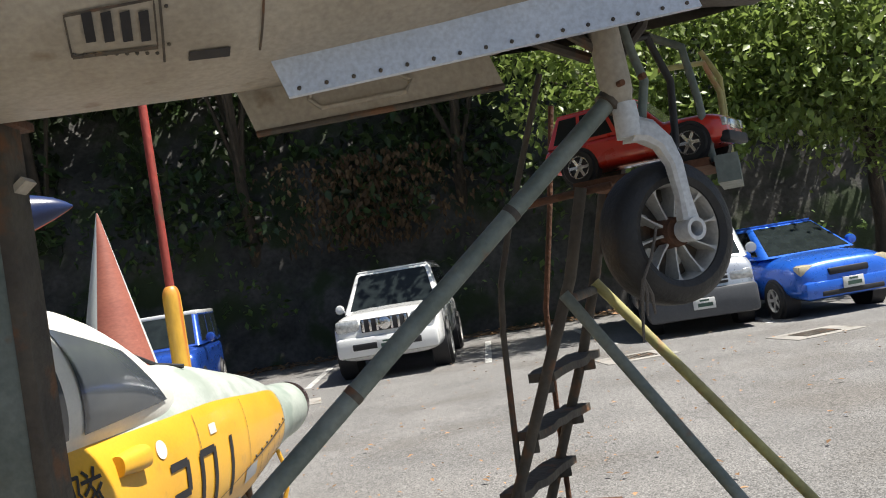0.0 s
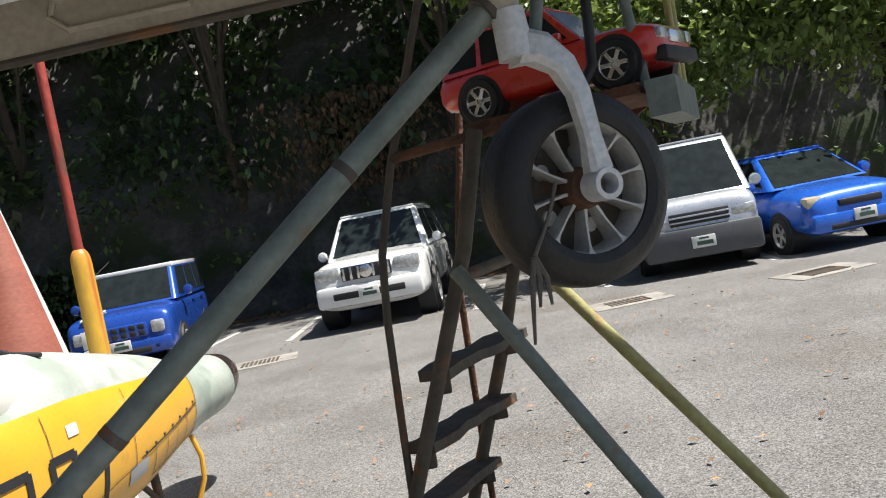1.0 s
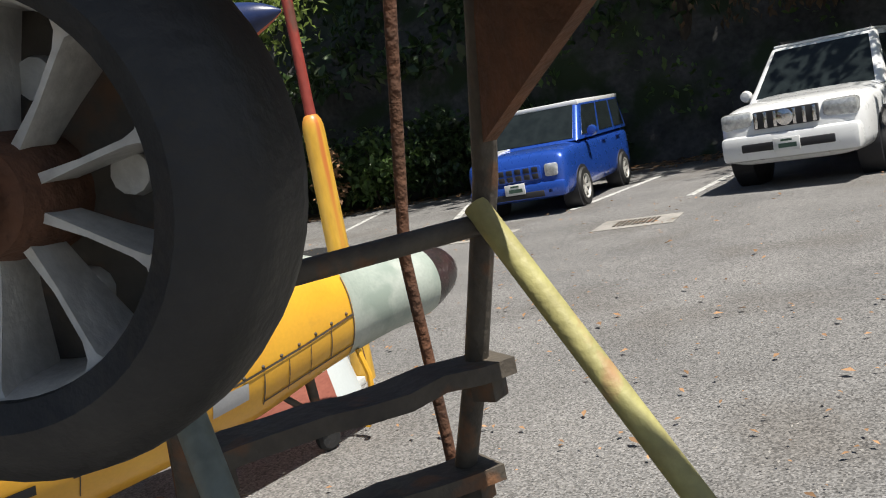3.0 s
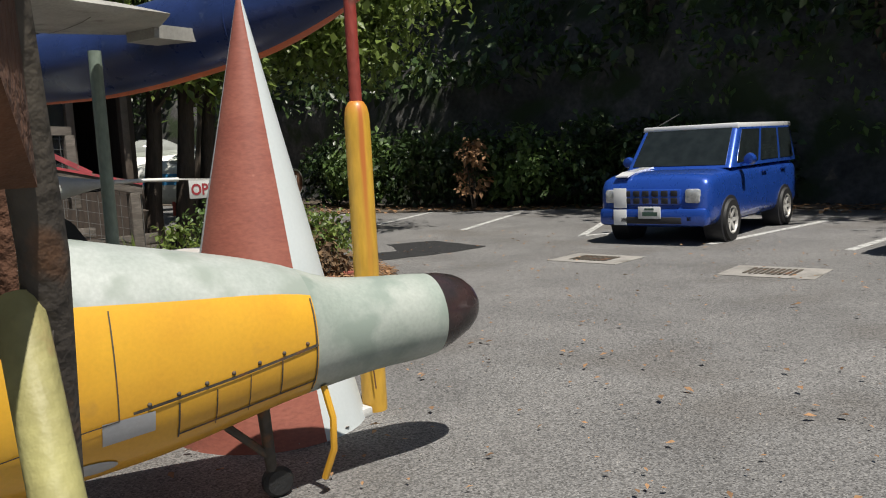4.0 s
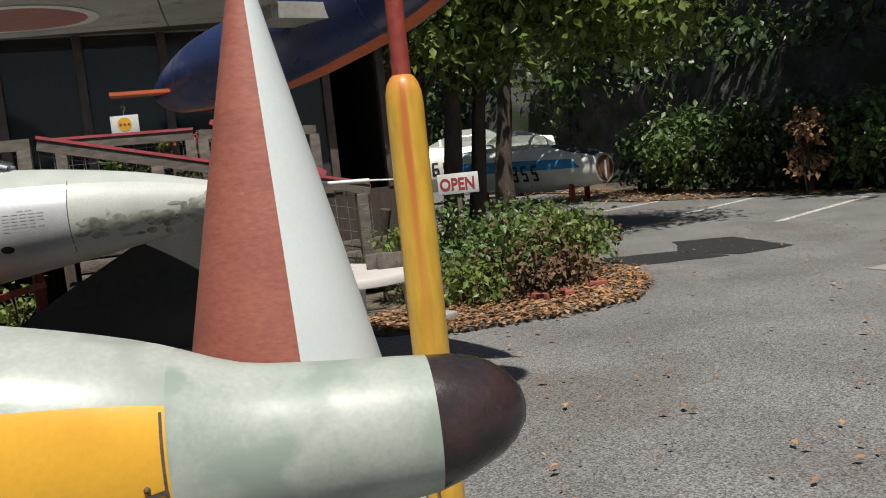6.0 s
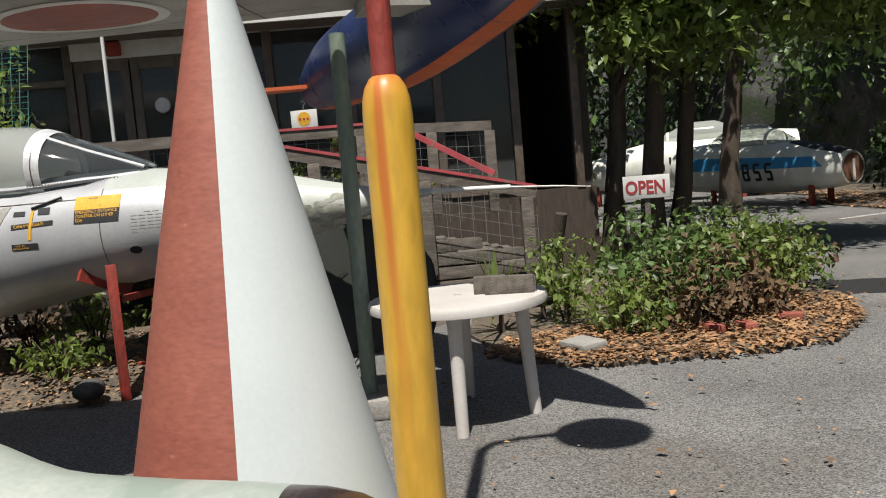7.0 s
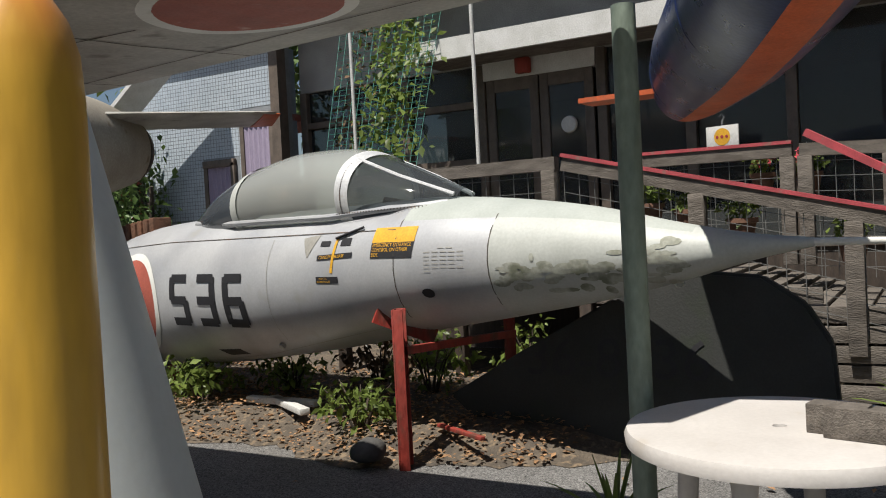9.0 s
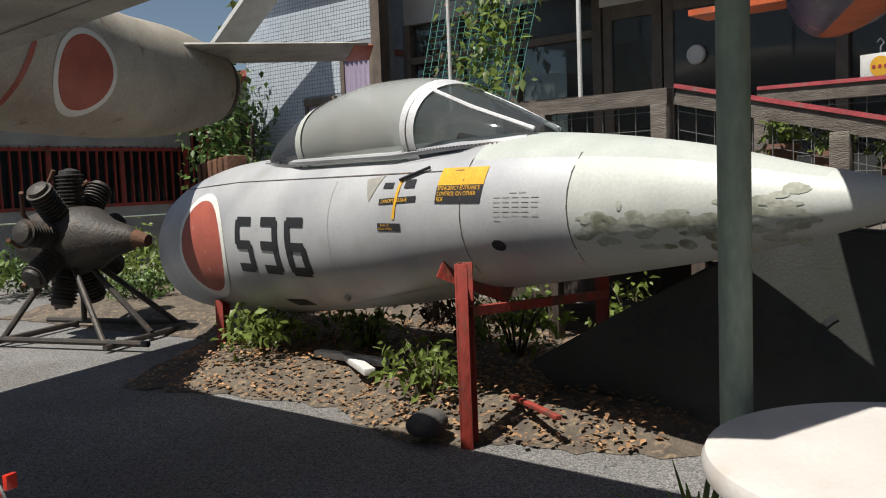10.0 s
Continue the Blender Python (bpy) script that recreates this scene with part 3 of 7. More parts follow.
solo("planting_bed", bm, M_SOIL, "brown soil mound under the grey jet nose", "soil", kind="structure")
edge = [(16, 20.6), (8, 19.9), (2, 20.0), (-4, 20.1), (-9.7, 19.3), (-13.2, 17.9), (-16, 16.5), (-19.5, 16.6), (-21, 18.0), (-30, 17), (-30, 24), (16, 24)]
sheet("planting_bed", blob(edge, 0.15, 10, 7), 0.03, M_SOIL, "brown leaf litter along the foot of the slope", "soil")

# ---- slope, woods ----
def foot(x):
    """y of the slope's foot."""
    return float(np.interp(x, [-60, -40, -30, -22, -17, -13, -9.5, -4, 4, 10, 25], [12, 17, 21, 21, 19.3, 19.8, 20.3, 20.8, 20.8, 20.6, 21]))


bm = bmesh.new()
rows = []
for i in range(150):
    x = -62 + i * 0.62
    col = []
    for j in range(28):
        z = j * 0.5
        y = foot(x) + (0.12 * z if z < 3.5 else 0.42 + (z - 3.5) * 0.5) + 0.45 * noise.noise((x * 0.45, z * 0.5, 1)) + 0.22 * noise.noise((x * 1.4, z * 1.4, 5))
        col.append(bm.verts.new((x + 0.15 * noise.noise((x, z, 9)), y, z - 0.05)))
    rows.append(col)
for a, b in zip(rows, rows[1:]):
    for k in range(27):
        bm.faces.new((a[k], b[k], b[k + 1], a[k + 1]))
solo("rock_slope", bm, M_ROCK, "dark rocky slope overgrown with creepers", "rock slope", kind="structure")

rng = np.random.default_rng(11)


def slope_leaves(n, x0, x1, z0, z1, thick, seed, gate=0.0):
    r = np.random.default_rng(seed)
    x, z = r.uniform(x0, x1, n), r.uniform(z0, z1, n)
    keep = np.array([noise.noise((a * 0.55, b * 0.55, seed)) > gate for a, b in zip(x, z)])
    x, z = x[keep], z[keep]
    y = np.array([foot(a) + (0.12 * b if b < 3.5 else 0.42 + (b - 3.5) * 0.5) for a, b in zip(x, z)])
    return np.stack([x, y - 0.25 - r.random(len(x)) ** 2 * thick, z], 1)


plane_leaves("slope_foliage", slope_leaves(26000, -24, 16, 3.0, 11, 1.6, 21, -0.15), 0.26, M_LEAFD, "dark green shrubs and ivy hanging on the slope", "foliage", seed=2)
plane_leaves("slope_foliage", slope_leaves(9000, -24, 16, 1.0, 9, 0.7, 33, 0.12), 0.17, M_LEAF, "green creepers climbing over the rock", "foliage", seed=3)
r0 = np.random.default_rng(8)
vine = np.stack([r0.normal(-1.2, 1.1, 1500), 20.1 + r0.uniform(0, 0.3, 1500), r0.uniform(2.6, 4.8, 1500)], 1)
plane_leaves("withered_vine", vine, 0.16, M_DRYV, "withered brown creeper hanging on the rock", "vine", seed=4, droop=1.4)


def tree(name, x, y, h, trunk_r, lean, boxes, leafsize, material, label, seed, per=16, spread=0.22, fork=0.45):
    rnd = random.Random(seed)
    t = thing(name, label, "tree", pose(x, y, 0))
    top = Vector((lean[0], lean[1], h))
    bm = bmesh.new()
    pts = [Vector((0, 0, -0.05))] + [top * (k / 5) + Vector((rnd.uniform(-0.06, 0.06), rnd.uniform(-0.06, 0.06), 0)) for k in range(1, 6)]
    tube(bm, pts, [trunk_r * (1.25 if k == 0 else 1 - 0.11 * k) for k in range(6)], 9)
    part("trunk", bm, M_BARK, t, "", 60)
    bm = bmesh.new()
    for b in boxes:
        for _ in range(3):
            base = top * rnd.uniform(fork, 0.95)
            end = Vector((b[0] + rnd.uniform(-1, 1) * b[3] * 0.6, b[1] + rnd.uniform(-1, 1) * b[4] * 0.6, b[2] + rnd.uniform(-0.6, 0.6) * b[5])) - Vector((0, 0, 0))
            mid = base.lerp(end, 0.5) + Vector((rnd.uniform(-0.2, 0.2), rnd.uniform(-0.2, 0.2), 0.2))
            tube(bm, [base, mid, end], [trunk_r * 0.35, trunk_r * 0.2, trunk_r * 0.07], 6)
    part("limb", bm, M_BARK, t, "", 60)
    c = clumps(np.random.default_rng(seed), boxes, per, spread)
    plane_leaves("crown", c, leafsize, material, "", "", t, seed)
    return t


# broad trees over the cars; out-of-view crowns added above the slope shade the rock
tree("broadleaf_tree", 5.4, 18.0, 5.0, 0.16, (-1.3, -1.2), [(-2.2, -2.6, 4.6, 1.7, 1.5, 1.5, 150), (0.4, -2.2, 5.4, 2.0, 1.6, 1.7, 180), (-0.8, -1.4, 3.4, 1.6, 1.1, 1.0, 110), (-3.4, -1.6, 6.4, 1.8, 1.5, 1.4, 130), (2.6, -1.8, 5.6, 2.0, 1.5, 1.6, 140), (-0.4, -2.4, 3.6, 1.6, 0.9, 0.7, 110)], 0.17, M_LEAFL, "broad-leaved tree with sunlit green crown leaning over the cars", 41)
tree("broadleaf_tree", 9.4, 18.0, 5.2, 0.17, (-0.4, -1.4), [(-1.4, -2.4, 4.9, 2.2, 1.6, 1.9, 200), (1.2, -2.0, 5.6, 2.1, 1.6, 1.6, 160), (-0.6, -1.6, 3.2, 1.6, 1.1, 0.9, 90), (-2.4, -2.2, 3.7, 1.5, 0.9, 0.8, 110), (0.9, -2.2, 3.6, 1.5, 0.9, 0.8, 90)], 0.17, M_LEAFL, "broad-leaved tree with sunlit green crown behind the blue car", 42)
for i, (x, y, zc) in enumerate(((-23.5, 21.5, 8.4), (-13.0, 21.5, 8.2), (-9.5, 18.8, 8.6), (-4.5, 18.6, 8.8), (0.8, 18.8, 8.8), (5.2, 20.0, 9.3))):
    tree("slope_shade_tree", x, y + 3.2, 7.5, 0.2, (0.4, -1.8), [(0, -3.0, zc, 2.9, 2.2, 0.9, 140), (1.4, -2.2, zc + 1.2, 2.6, 2.2, 1.2, 150), (-1.4, -0.6, zc + 0.6, 2.5, 2.0, 1.3, 170)], 0.3, M_LEAFD, "out-of-view dark-leaved tree added to shade the slope", 60 + i, 14, 0.3)


def bush(x, y, rx, ry, h, n, leaf, material, label, seed, name="shrub", z=0.0):
    t = thing(name, label, "shrub", pose(x, y, z))
    r = random.Random(seed)
    bm = bmesh.new()
    for _ in range(9):
        a = r.uniform(0, 6.28)
        e = (math.cos(a) * rx * r.uniform(0.2, 0.8), math.sin(a) * ry * r.uniform(0.2, 0.8), h * r.uniform(0.6, 1.0))
        tube(bm, [(e[0] * 0.15, e[1] * 0.15, 0), (e[0] * 0.5, e[1] * 0.5, e[2] * 0.6), e], [0.012, 0.008, 0.003], 5)
    part("stem", bm, M_BARK, t)
    g = np.random.default_rng(seed)
    c = clumps(g, [(0, 0, h * 0.55, rx, ry, h * 0.5, n)], 8, min(rx, h) * 0.10)
    c[:, 2] = np.abs(c[:, 2]) + 0.02
    plane_leaves("leaves", c, leaf, material, "", "", t, seed)
    return t


for i, (x, y, h, m) in enumerate(((-18.4, 18.6, 1.8, M_LEAFD), (-16.6, 18.2, 2.0, M_LEAF), (-14.9, 18.6, 1.9, M_LEAFD), (-13.2, 19.0, 2.0, M_LEAFD), (-11.7, 19.2, 1.8, M_LEAF), (-10.2, 19.7, 2.0, M_LEAFD), (-8.5, 20.0, 1.9, M_LEAFD), (-6.9, 20.3, 1.5, M_LEAFD))):
    bush(x, y, 1.25, 0.8, h, 210, 0.17, m, "clipped evergreen hedge shrub at the edge of the car park", 80 + i, "hedge_shrub")
bush(-12.4, 18.2, 0.5, 0.4, 1.7, 40, 0.14, M_DRY, "hedge shrub with withered orange leaves", 95, "hedge_shrub")

# the trees by the open sign
tree("slender_tree", -11.5, 9.9, 4.6, 0.16, (0.2, 0.3), [(0.8, 0.6, 3.9, 1.3, 1.5, 0.9, 140), (0.2, -0.6, 4.3, 1.4, 1.3, 0.9, 120), (-0.4, 1.2, 4.6, 1.6, 1.6, 1.0, 130), (0.9, 0.8, 3.1, 1.1, 1.2, 0.45, 110)], 0.15, M_LEAFL, "leafy tree beside the open sign", 51)
tree("slender_tree", -11.4, 10.45, 4.9, 0.17, (0.1, 0.25), [(0.9, 1.4, 4.1, 1.5, 1.4, 0.8, 150), (0.4, 2.6, 4.6, 1.6, 1.5, 0.9, 150), (1.2, 0.2, 4.9, 1.6, 1.5, 0.9, 120)], 0.17, M_LEAFL, "leafy tree beside the open sign", 52)
tree("slender_tree", -11.7, 10.85, 5.0, 0.14, (0.3, 0.5), [(0.6, 2.4, 4.2, 1.5, 1.3, 0.7, 130), (1.4, 3.2, 4.5, 1.7, 1.5, 0.8, 140), (1.2, 2.4, 3.3, 1.3, 1.3, 0.45, 120)], 0.15, M_LEAFL, "leafy tree with light green crown beside the open sign", 53)
for i, (x, y) in enumerate(((-30, 8), (-33, 13), (-24, 9), (-35, 19), (-27, 22), (-20, 7.2), (-38, 25))):
    tree("woodland_tree", x, y, 6.0, 0.22, (0.2, 0.3), [(0, 0, 4.6, 3.2, 3.2, 2.4, 170), (0.8, 1.2, 6.8, 3.0, 3.0, 2.2, 130), (-0.6, 1.2, 2.3, 2.6, 2.6, 1.5, 110)], 0.32, M_LEAFD if i % 2 else M_LEAF, "woodland tree behind the car park", 110 + i, 12, 0.4)

# planting by the ramp
for i, (x, y, rx, h, m, n) in enumerate(((-7.2, 9.3, 0.8, 0.85, M_LEAF, 160), (-7.6, 10.2, 0.75, 0.9, M_LEAFL, 150), (-8.6, 9.7, 0.9, 1.0, M_LEAF, 150), (-8.4, 10.7, 0.8, 0.8, M_LEAF, 150), (-6.75, 8.75, 0.5, 0.55, M_LEAFL, 70), (-9.8, 10.9, 0.9, 0.9, M_LEAFD, 120), (-6.9, 9.9, 0.45, 0.5, M_DRYV, 60), (-7.4, 8.4, 0.5, 0.9, M_LEAFL, 70), (-6.65, 9.3, 0.6, 0.6, M_DRYV, 70), (-7.3, 9.7, 0.7, 0.75, M_DRYV, 80), (-7.9, 10.6, 0.6, 0.7, M_DRYV, 60))):
    bush(x, y, rx, rx * 0.8, h * 0.85, n, 0.075, m, "unkempt green shrub in the planting bed", 130 + i)
for i, (x, y, h, n, m) in enumerate(((-6.75, 2.35, 0.42, 55, M_LEAFL), (-7.3, 2.9, 0.35, 40, M_LEAFL), (-6.45, 4.2, 0.34, 38, M_LEAFL), (-7.6, 4.1, 0.5, 40, M_LEAFL), (-7.9, 3.4, 0.45, 36, M_DRYV), (-8.3, 4.7, 0.5, 40, M_LEAFL), (-8.6, -0.6, 0.5, 70, M_LEAFL), (-8.2, -1.8, 0.5, 70, M_LEAF))):
    bush(x, y, 0.4, 0.35, h, n, 0.07, m, "low weeds growing through the leaf litter", 150 + i, "weeds", mound(x, y) - 0.01 if y > 1 else 0.0)


def litter(name, pts, n, size, seed, material=M_DRY, zr=0.05, label="scattered dry brown leaves", rise=None):
    g = np.random.default_rng(seed)
    xs, ys = [p[0] for p in pts], [p[1] for p in pts]
    c = np.stack([g.uniform(min(xs), max(xs), n), g.uniform(min(ys), max(ys), n), 0.03 + g.random(n) * zr], 1)
    inside = np.zeros(n, bool)
    for (x1, y1), (x2, y2) in zip(pts, pts[1:] + pts[:1]):
        cross = (y1 > c[:, 1]) != (y2 > c[:, 1])
        inside ^= cross & (c[:, 0] < (x2 - x1) * (c[:, 1] - y1) / (y2 - y1 + 1e-12) + x1)
    c = c[inside]
    if rise:
        c[:, 2] += [rise(x, y) - 0.02 for x, y in c[:, :2]]
    plane_leaves(name, c, size, material, label, "leaf litter", seed=seed, flat=0.75)


litter("leaf_litter", [(-6.4, 7.5), (-6.0, 7.75), (-5.65, 8.2), (-5.55, 9.2), (-5.7, 10.0), (-6.35, 10.6), (-7.3, 11.0), (-8.0, 10.2), (-7.0, 8.6), (-7.0, 8.0)], 9000, 0.062, 5)
litter("leaf_litter", [(-5.85, 1.7), (-6.1, 2.6), (-6.3, 3.5), (-5.95, 4.35), (-6.2, 4.9), (-6.5, 5.7), (-8.2, 6.0), (-8.4, 1.0)], 7000, 0.042, 6, rise=mound)
litter("leaf_litter", [(16, 20.2), (-9.7, 19.1), (-13.2, 17.7), (-16, 16.3), (-19.5, 16.4), (-22, 18), (-24, 17), (-24, 19.0), (-16, 18.4), (-9, 20.6), (16, 21)], 9000, 0.13, 7)
litter("leaf_litter", [(-6, 4), (4, 4), (6, 15), (-10, 15)], 800, 0.05, 9, label="a few dry leaves blown over the asphalt", zr=0.01)
litter("leaf_litter", [(-4.5, 6.5), (0.8, 5.2), (1.6, 8.0), (-3.5, 11.0)], 420, 0.03, 12, label="small dry leaf scraps strewn over the asphalt", zr=0.006)
litter("gravel", [(-7, 3), (4, 3), (6, 15), (-10, 15)], 6500, 0.014, 10, M_CONC, 0.004, "small pale grit on the asphalt")


# ---- vehicles ----
def wheel(parent, x, y, r, w, rim_mat, spokes=5, label=""):
    m = pose(x, y, r)
    bm = bmesh.new()
    spin(bm, [(r * 0.62, -w / 2), (r * 0.93, -w / 2), (r, -w * 0.36), (r, w * 0.36), (r * 0.93, w / 2), (r * 0.62, w / 2), (r * 0.6, w * 0.2), (r * 0.6, -w * 0.2), (r * 0.62, -w / 2)], 28, "x", m, False)
    ty = part("wheel", bm, M_RUBBER, parent)
    bm = bmesh.new()
    sg = 1 if x > 0 else -1
    spin(bm, [(0.02, sg * w * 0.30), (r * 0.16, sg * w * 0.36), (r * 0.18, sg * w * 0.25), (r * 0.19, sg * w * 0.1)], 16, "x", m)
    spin(bm, [(r * 0.60, sg * w * 0.44), (r * 0.66, sg * w * 0.50), (r * 0.60, sg * w * 0.50), (r * 0.55, sg * w * 0.40), (r * 0.55, sg * w * 0.28)], 28, "x", m, False)
    for k in range(spokes):
        a = 2 * math.pi * k / spokes
        c, s = math.cos(a), math.sin(a)
        beam(bm, m @ Vector((sg * w * 0.30, c * r * 0.12, s * r * 0.12)), m @ Vector((sg * w * 0.38, c * r * 0.6, s * r * 0.6)), r * 0.17, w * 0.12, (1, 0, 0))
    part("rim", bm, rim_mat, ty)
    bm = bmesh.new()
    spin(bm, [(0.01, sg * w * 0.26), (r * 0.6, sg * w * 0.26), (r * 0.6, sg * w * 0.28), (0.01, sg * w * 0.28)], 24, "x", m)
    part("brake_disc", bm, M_CARG, ty)


def car(name, label, at, L, W, H, prof, cabin, paint, roofpaint, wheels, rim, spokes=5, lower=None, square=5.0, group="parked cars", drop=0.0):
    """Front towards local -y at y = 0. prof rows: y, half width, z bottom, z top, squareness.
    cabin: y of windscreen foot, roof front, roof rear, rear foot; belt z front and rear; half widths at belt and roof."""
    t = thing(name, label, "car", at, group)
    edge_x = lambda y: float(np.interp(y, [q[0] for q in prof], [q[1] for q in prof]))
    hull = Hull([(*p, square) if len(p) == 4 else p for p in prof], 0.08)
    bm = hull.mesh(lo=18, hi=18, upper=0)
    part("body", bm, paint if lower is None else [lower, paint], t)
    y0, y1, y2, y3, zb, zr, hb, ht = cabin
    k = L / 4.3 if L < 2 else 1.0
    def ring(k):
        f = k
        ya, yb, h, z = y0 + (y1 - y0) * f, y3 + (y2 - y3) * f, hb + (ht - hb) * f, zb + (zr - zb) * f
        out = []
        for cx, cy, sx, sy in ((-1, 0, 1, 0), (1, 0, 0, 1), (1, 1, -1, 0), (-1, 1, 0, -1)):
            out.append((cx * h, ya if cy == 0 else yb, z))
        return out
    b0, b1 = ring(0.0), ring(1.0)
    bm = bmesh.new()
    lo = [bm.verts.new(p) for p in b0]
    hi = [bm.verts.new(p) for p in b1]
    for q in range(4):
        bm.faces.new((lo[q], lo[(q + 1) % 4], hi[(q + 1) % 4], hi[q]))
    bm.faces.new(hi)
    bm.faces.new(lo[::-1])
    es = [e for e in bm.edges if not (e.verts[0] in lo and e.verts[1] in lo)]
    bmesh.ops.bevel(bm, geom=es, offset=0.07 * k, segments=4, affect="EDGES", profile=0.5)
    part("cabin", bm, paint, t)
    # roof skin
    bm = bmesh.new()
    box(bm, -ht + 0.03 * k - drop * 0.6, y1 - drop * 0.8, zr - 0.012 * k - drop, ht - 0.03 * k + drop * 0.6, y2 + drop * 0.4, zr + 0.025 * k, None, 0.02 * k)
    part("roof", bm, roofpaint, t)
    def pane(name2, a, b, c, d, push, u0, u1, v0, v1, material=M_WINCAR):
        a, b, c, d = (Vector(q) for q in (a, b, c, d))
        P = lambda u, v: a.lerp(b, u).lerp(d.lerp(c, u), v)
        nrm = (b - a).cross(d - a).normalized()
        if nrm.dot(Vector(push)) < 0:
            nrm.negate()
        bm = bmesh.new()
        vs = [P(u, v) for u, v in ((u0, v0), (u1, v0), (u1, v1), (u0, v1))]
        f0 = [bm.verts.new(q + nrm * 0.007 * k) for q in vs]
        f1 = [bm.verts.new(q - nrm * 0.01 * k) for q in vs]
        bm.faces.new(f0)
        for q in range(4):
            bm.faces.new((f0[q], f0[(q + 1) % 4], f1[(q + 1) % 4], f1[q]))
        bm.faces.new(f1[::-1])
        return part(name2, bm, material, t, "", None)
    pane("windscreen", b0[0], b0[1], b1[1], b1[0], (0, -1, 0), 0.06, 0.94, 0.06, 0.92)
    pane("rear_window", b0[3], b0[2], b1[2], b1[3], (0, 1, 0), 0.08, 0.92, 0.15, 0.9)
    for sg in (0, 1):
        a, b, c, d = (b0[1], b0[2], b1[2], b1[1]) if sg else (b0[0], b0[3], b1[3], b1[0])
        for u0, u1 in ((0.06, 0.36), (0.40, 0.68), (0.72, 0.94)):
            pane("side_window", a, b, c, d, (1 if sg else -1, 0, 0), u0, u1, 0.1, 0.88)
    for sx in (-1, 1):
        bm = bmesh.new()
        spin(bm, [(0.005 * k, -0.07 * k), (0.07 * k, -0.06 * k), (0.09 * k, 0.0), (0.08 * k, 0.05 * k), (0.005 * k, 0.06 * k)], 12, "y", pose(sx * (hb + 0.13 * k), y0 + 0.35 * k, zb + 0.10 * k))
        beam(bm, (sx * (hb - 0.02 * k), y0 + 0.35 * k, zb + 0.03 * k), (sx * (hb + 0.1 * k), y0 + 0.35 * k, zb + 0.07 * k), 0.04 * k, 0.03 * k)
        part("mirror", bm, paint, t)
        for dy in (1.15, 2.0):
            bm = new_box(sx * (hb + 0.03 * k) - 0.015 * k, y0 + dy * k, zb - 0.12 * k, sx * (hb + 0.03 * k) + 0.015 * k, y0 + (dy + 0.2) * k, zb - 0.085 * k, 0.008 * k)
            part("door_handle", bm, paint, t)
    for wx, wy, r, w in wheels:
        bm = bmesh.new()
        sg = 1 if wx > 0 else -1
        spin(bm, [(r * 1.16, -0.14 * sg * k), (r * 1.16, (edge_x(wy) - abs(wx) + 0.008 * k) * sg), (r * 1.08, (edge_x(wy) - abs(wx) + 0.010 * k) * sg), (0.05 * k, (edge_x(wy) - abs(wx) + 0.010 * k) * sg), (0.05 * k, -0.14 * k * sg)], 28, "x", pose(wx, wy, r))
        part("wheel_arch", bm, M_BLACK, t)
        wheel(t, sg * (edge_x(wy) - w * 0.27), wy, r, w, rim, spokes)
    return t


def front_box(t, name, x0, x1, y0, y1, z0, z1, material, bevel=0.015, parent=None):
    return part(name, new_box(x0, y0, z0, x1, y1, z1, bevel), material, parent or t)


def plate(t, x, y, z, w=0.33, h=0.165):
    p = front_box(t, "number_plate", x - w / 2, x + w / 2, y - 0.012, y + 0.012, z - h / 2, z + h / 2, M_PLATE, 0.004)
    front_box(t, "plate_bar", x - w * 0.30, x + w * 0.38, y - 0.016, y - 0.011, z - h * 0.28, z + h * 0.06, M_INK, 0, p)
    front_box(t, "plate_bar", x - w * 0.20, x + w * 0.22, y - 0.016, y - 0.011, z + h * 0.22, z + h * 0.38, M_INK, 0, p)


# white off-roader
t = car("off_road_car", "white off-road car with chrome grille parked facing the yard", pose(-1.0, 14.2, 0, 0, 0, -5), 4.76, 1.88, 1.85,
        [(0.0, 0.70, 0.42, 0.80), (0.06, 0.82, 0.36, 1.00), (0.2, 0.90, 0.33, 1.08), (0.9, 0.935, 0.32, 1.14), (1.4, 0.94, 0.32, 1.17), (3.9, 0.94, 0.34, 1.15), (4.6, 0.90, 0.40, 1.14), (4.76, 0.80, 0.5, 1.05)],
        (1.25, 1.95, 4.35, 4.68, 1.10, 1.82, 0.90, 0.70), M_CARW, M_CARW, [(s * 0.80, y, 0.385, 0.26) for s in (-1, 1) for y in (0.92, 3.71)], M_ALU, 6)
front_box(t, "grille", -0.40, 0.40, -0.03, 0.05, 0.80, 1.02, M_BLACK)
for k in range(7):
    front_box(t, "grille_bar", -0.36 + k * 0.12 - 0.022, -0.36 + k * 0.12 + 0.022, -0.05, 0.0, 0.81, 1.01, M_CHROME, 0.008)
bm = bmesh.new()
spin(bm, [(0.09, -0.06), (0.105, -0.05), (0.09, -0.04)], 24, "y", pose(0, 0, 0.915))
part("badge", bm, M_CHROME, t)
for s in (-1, 1):
    front_box(t, "headlight", s * 0.64 - 0.21, s * 0.64 + 0.21, -0.0, 0.24, 0.82, 1.04, M_LAMPG, 0.06)
    front_box(t, "fog_lamp", s * 0.72 - 0.09, s * 0.72 + 0.09, -0.04, 0.06, 0.50, 0.60, M_BLACK, 0.02)
    front_box(t, "roof_rail", s * 0.62 - 0.02, s * 0.62 + 0.02, 2.1, 4.2, 1.84, 1.89, M_BLACK, 0.01)
front_box(t, "bumper", -0.86, 0.86, -0.07, 0.25, 0.40, 0.74, M_CARW, 0.07)
front_box(t, "air_intake", -0.58, 0.58, -0.085, 0.0, 0.52, 0.63, M_BLACK, 0.02)
plate(t, 0, -0.09, 0.58)

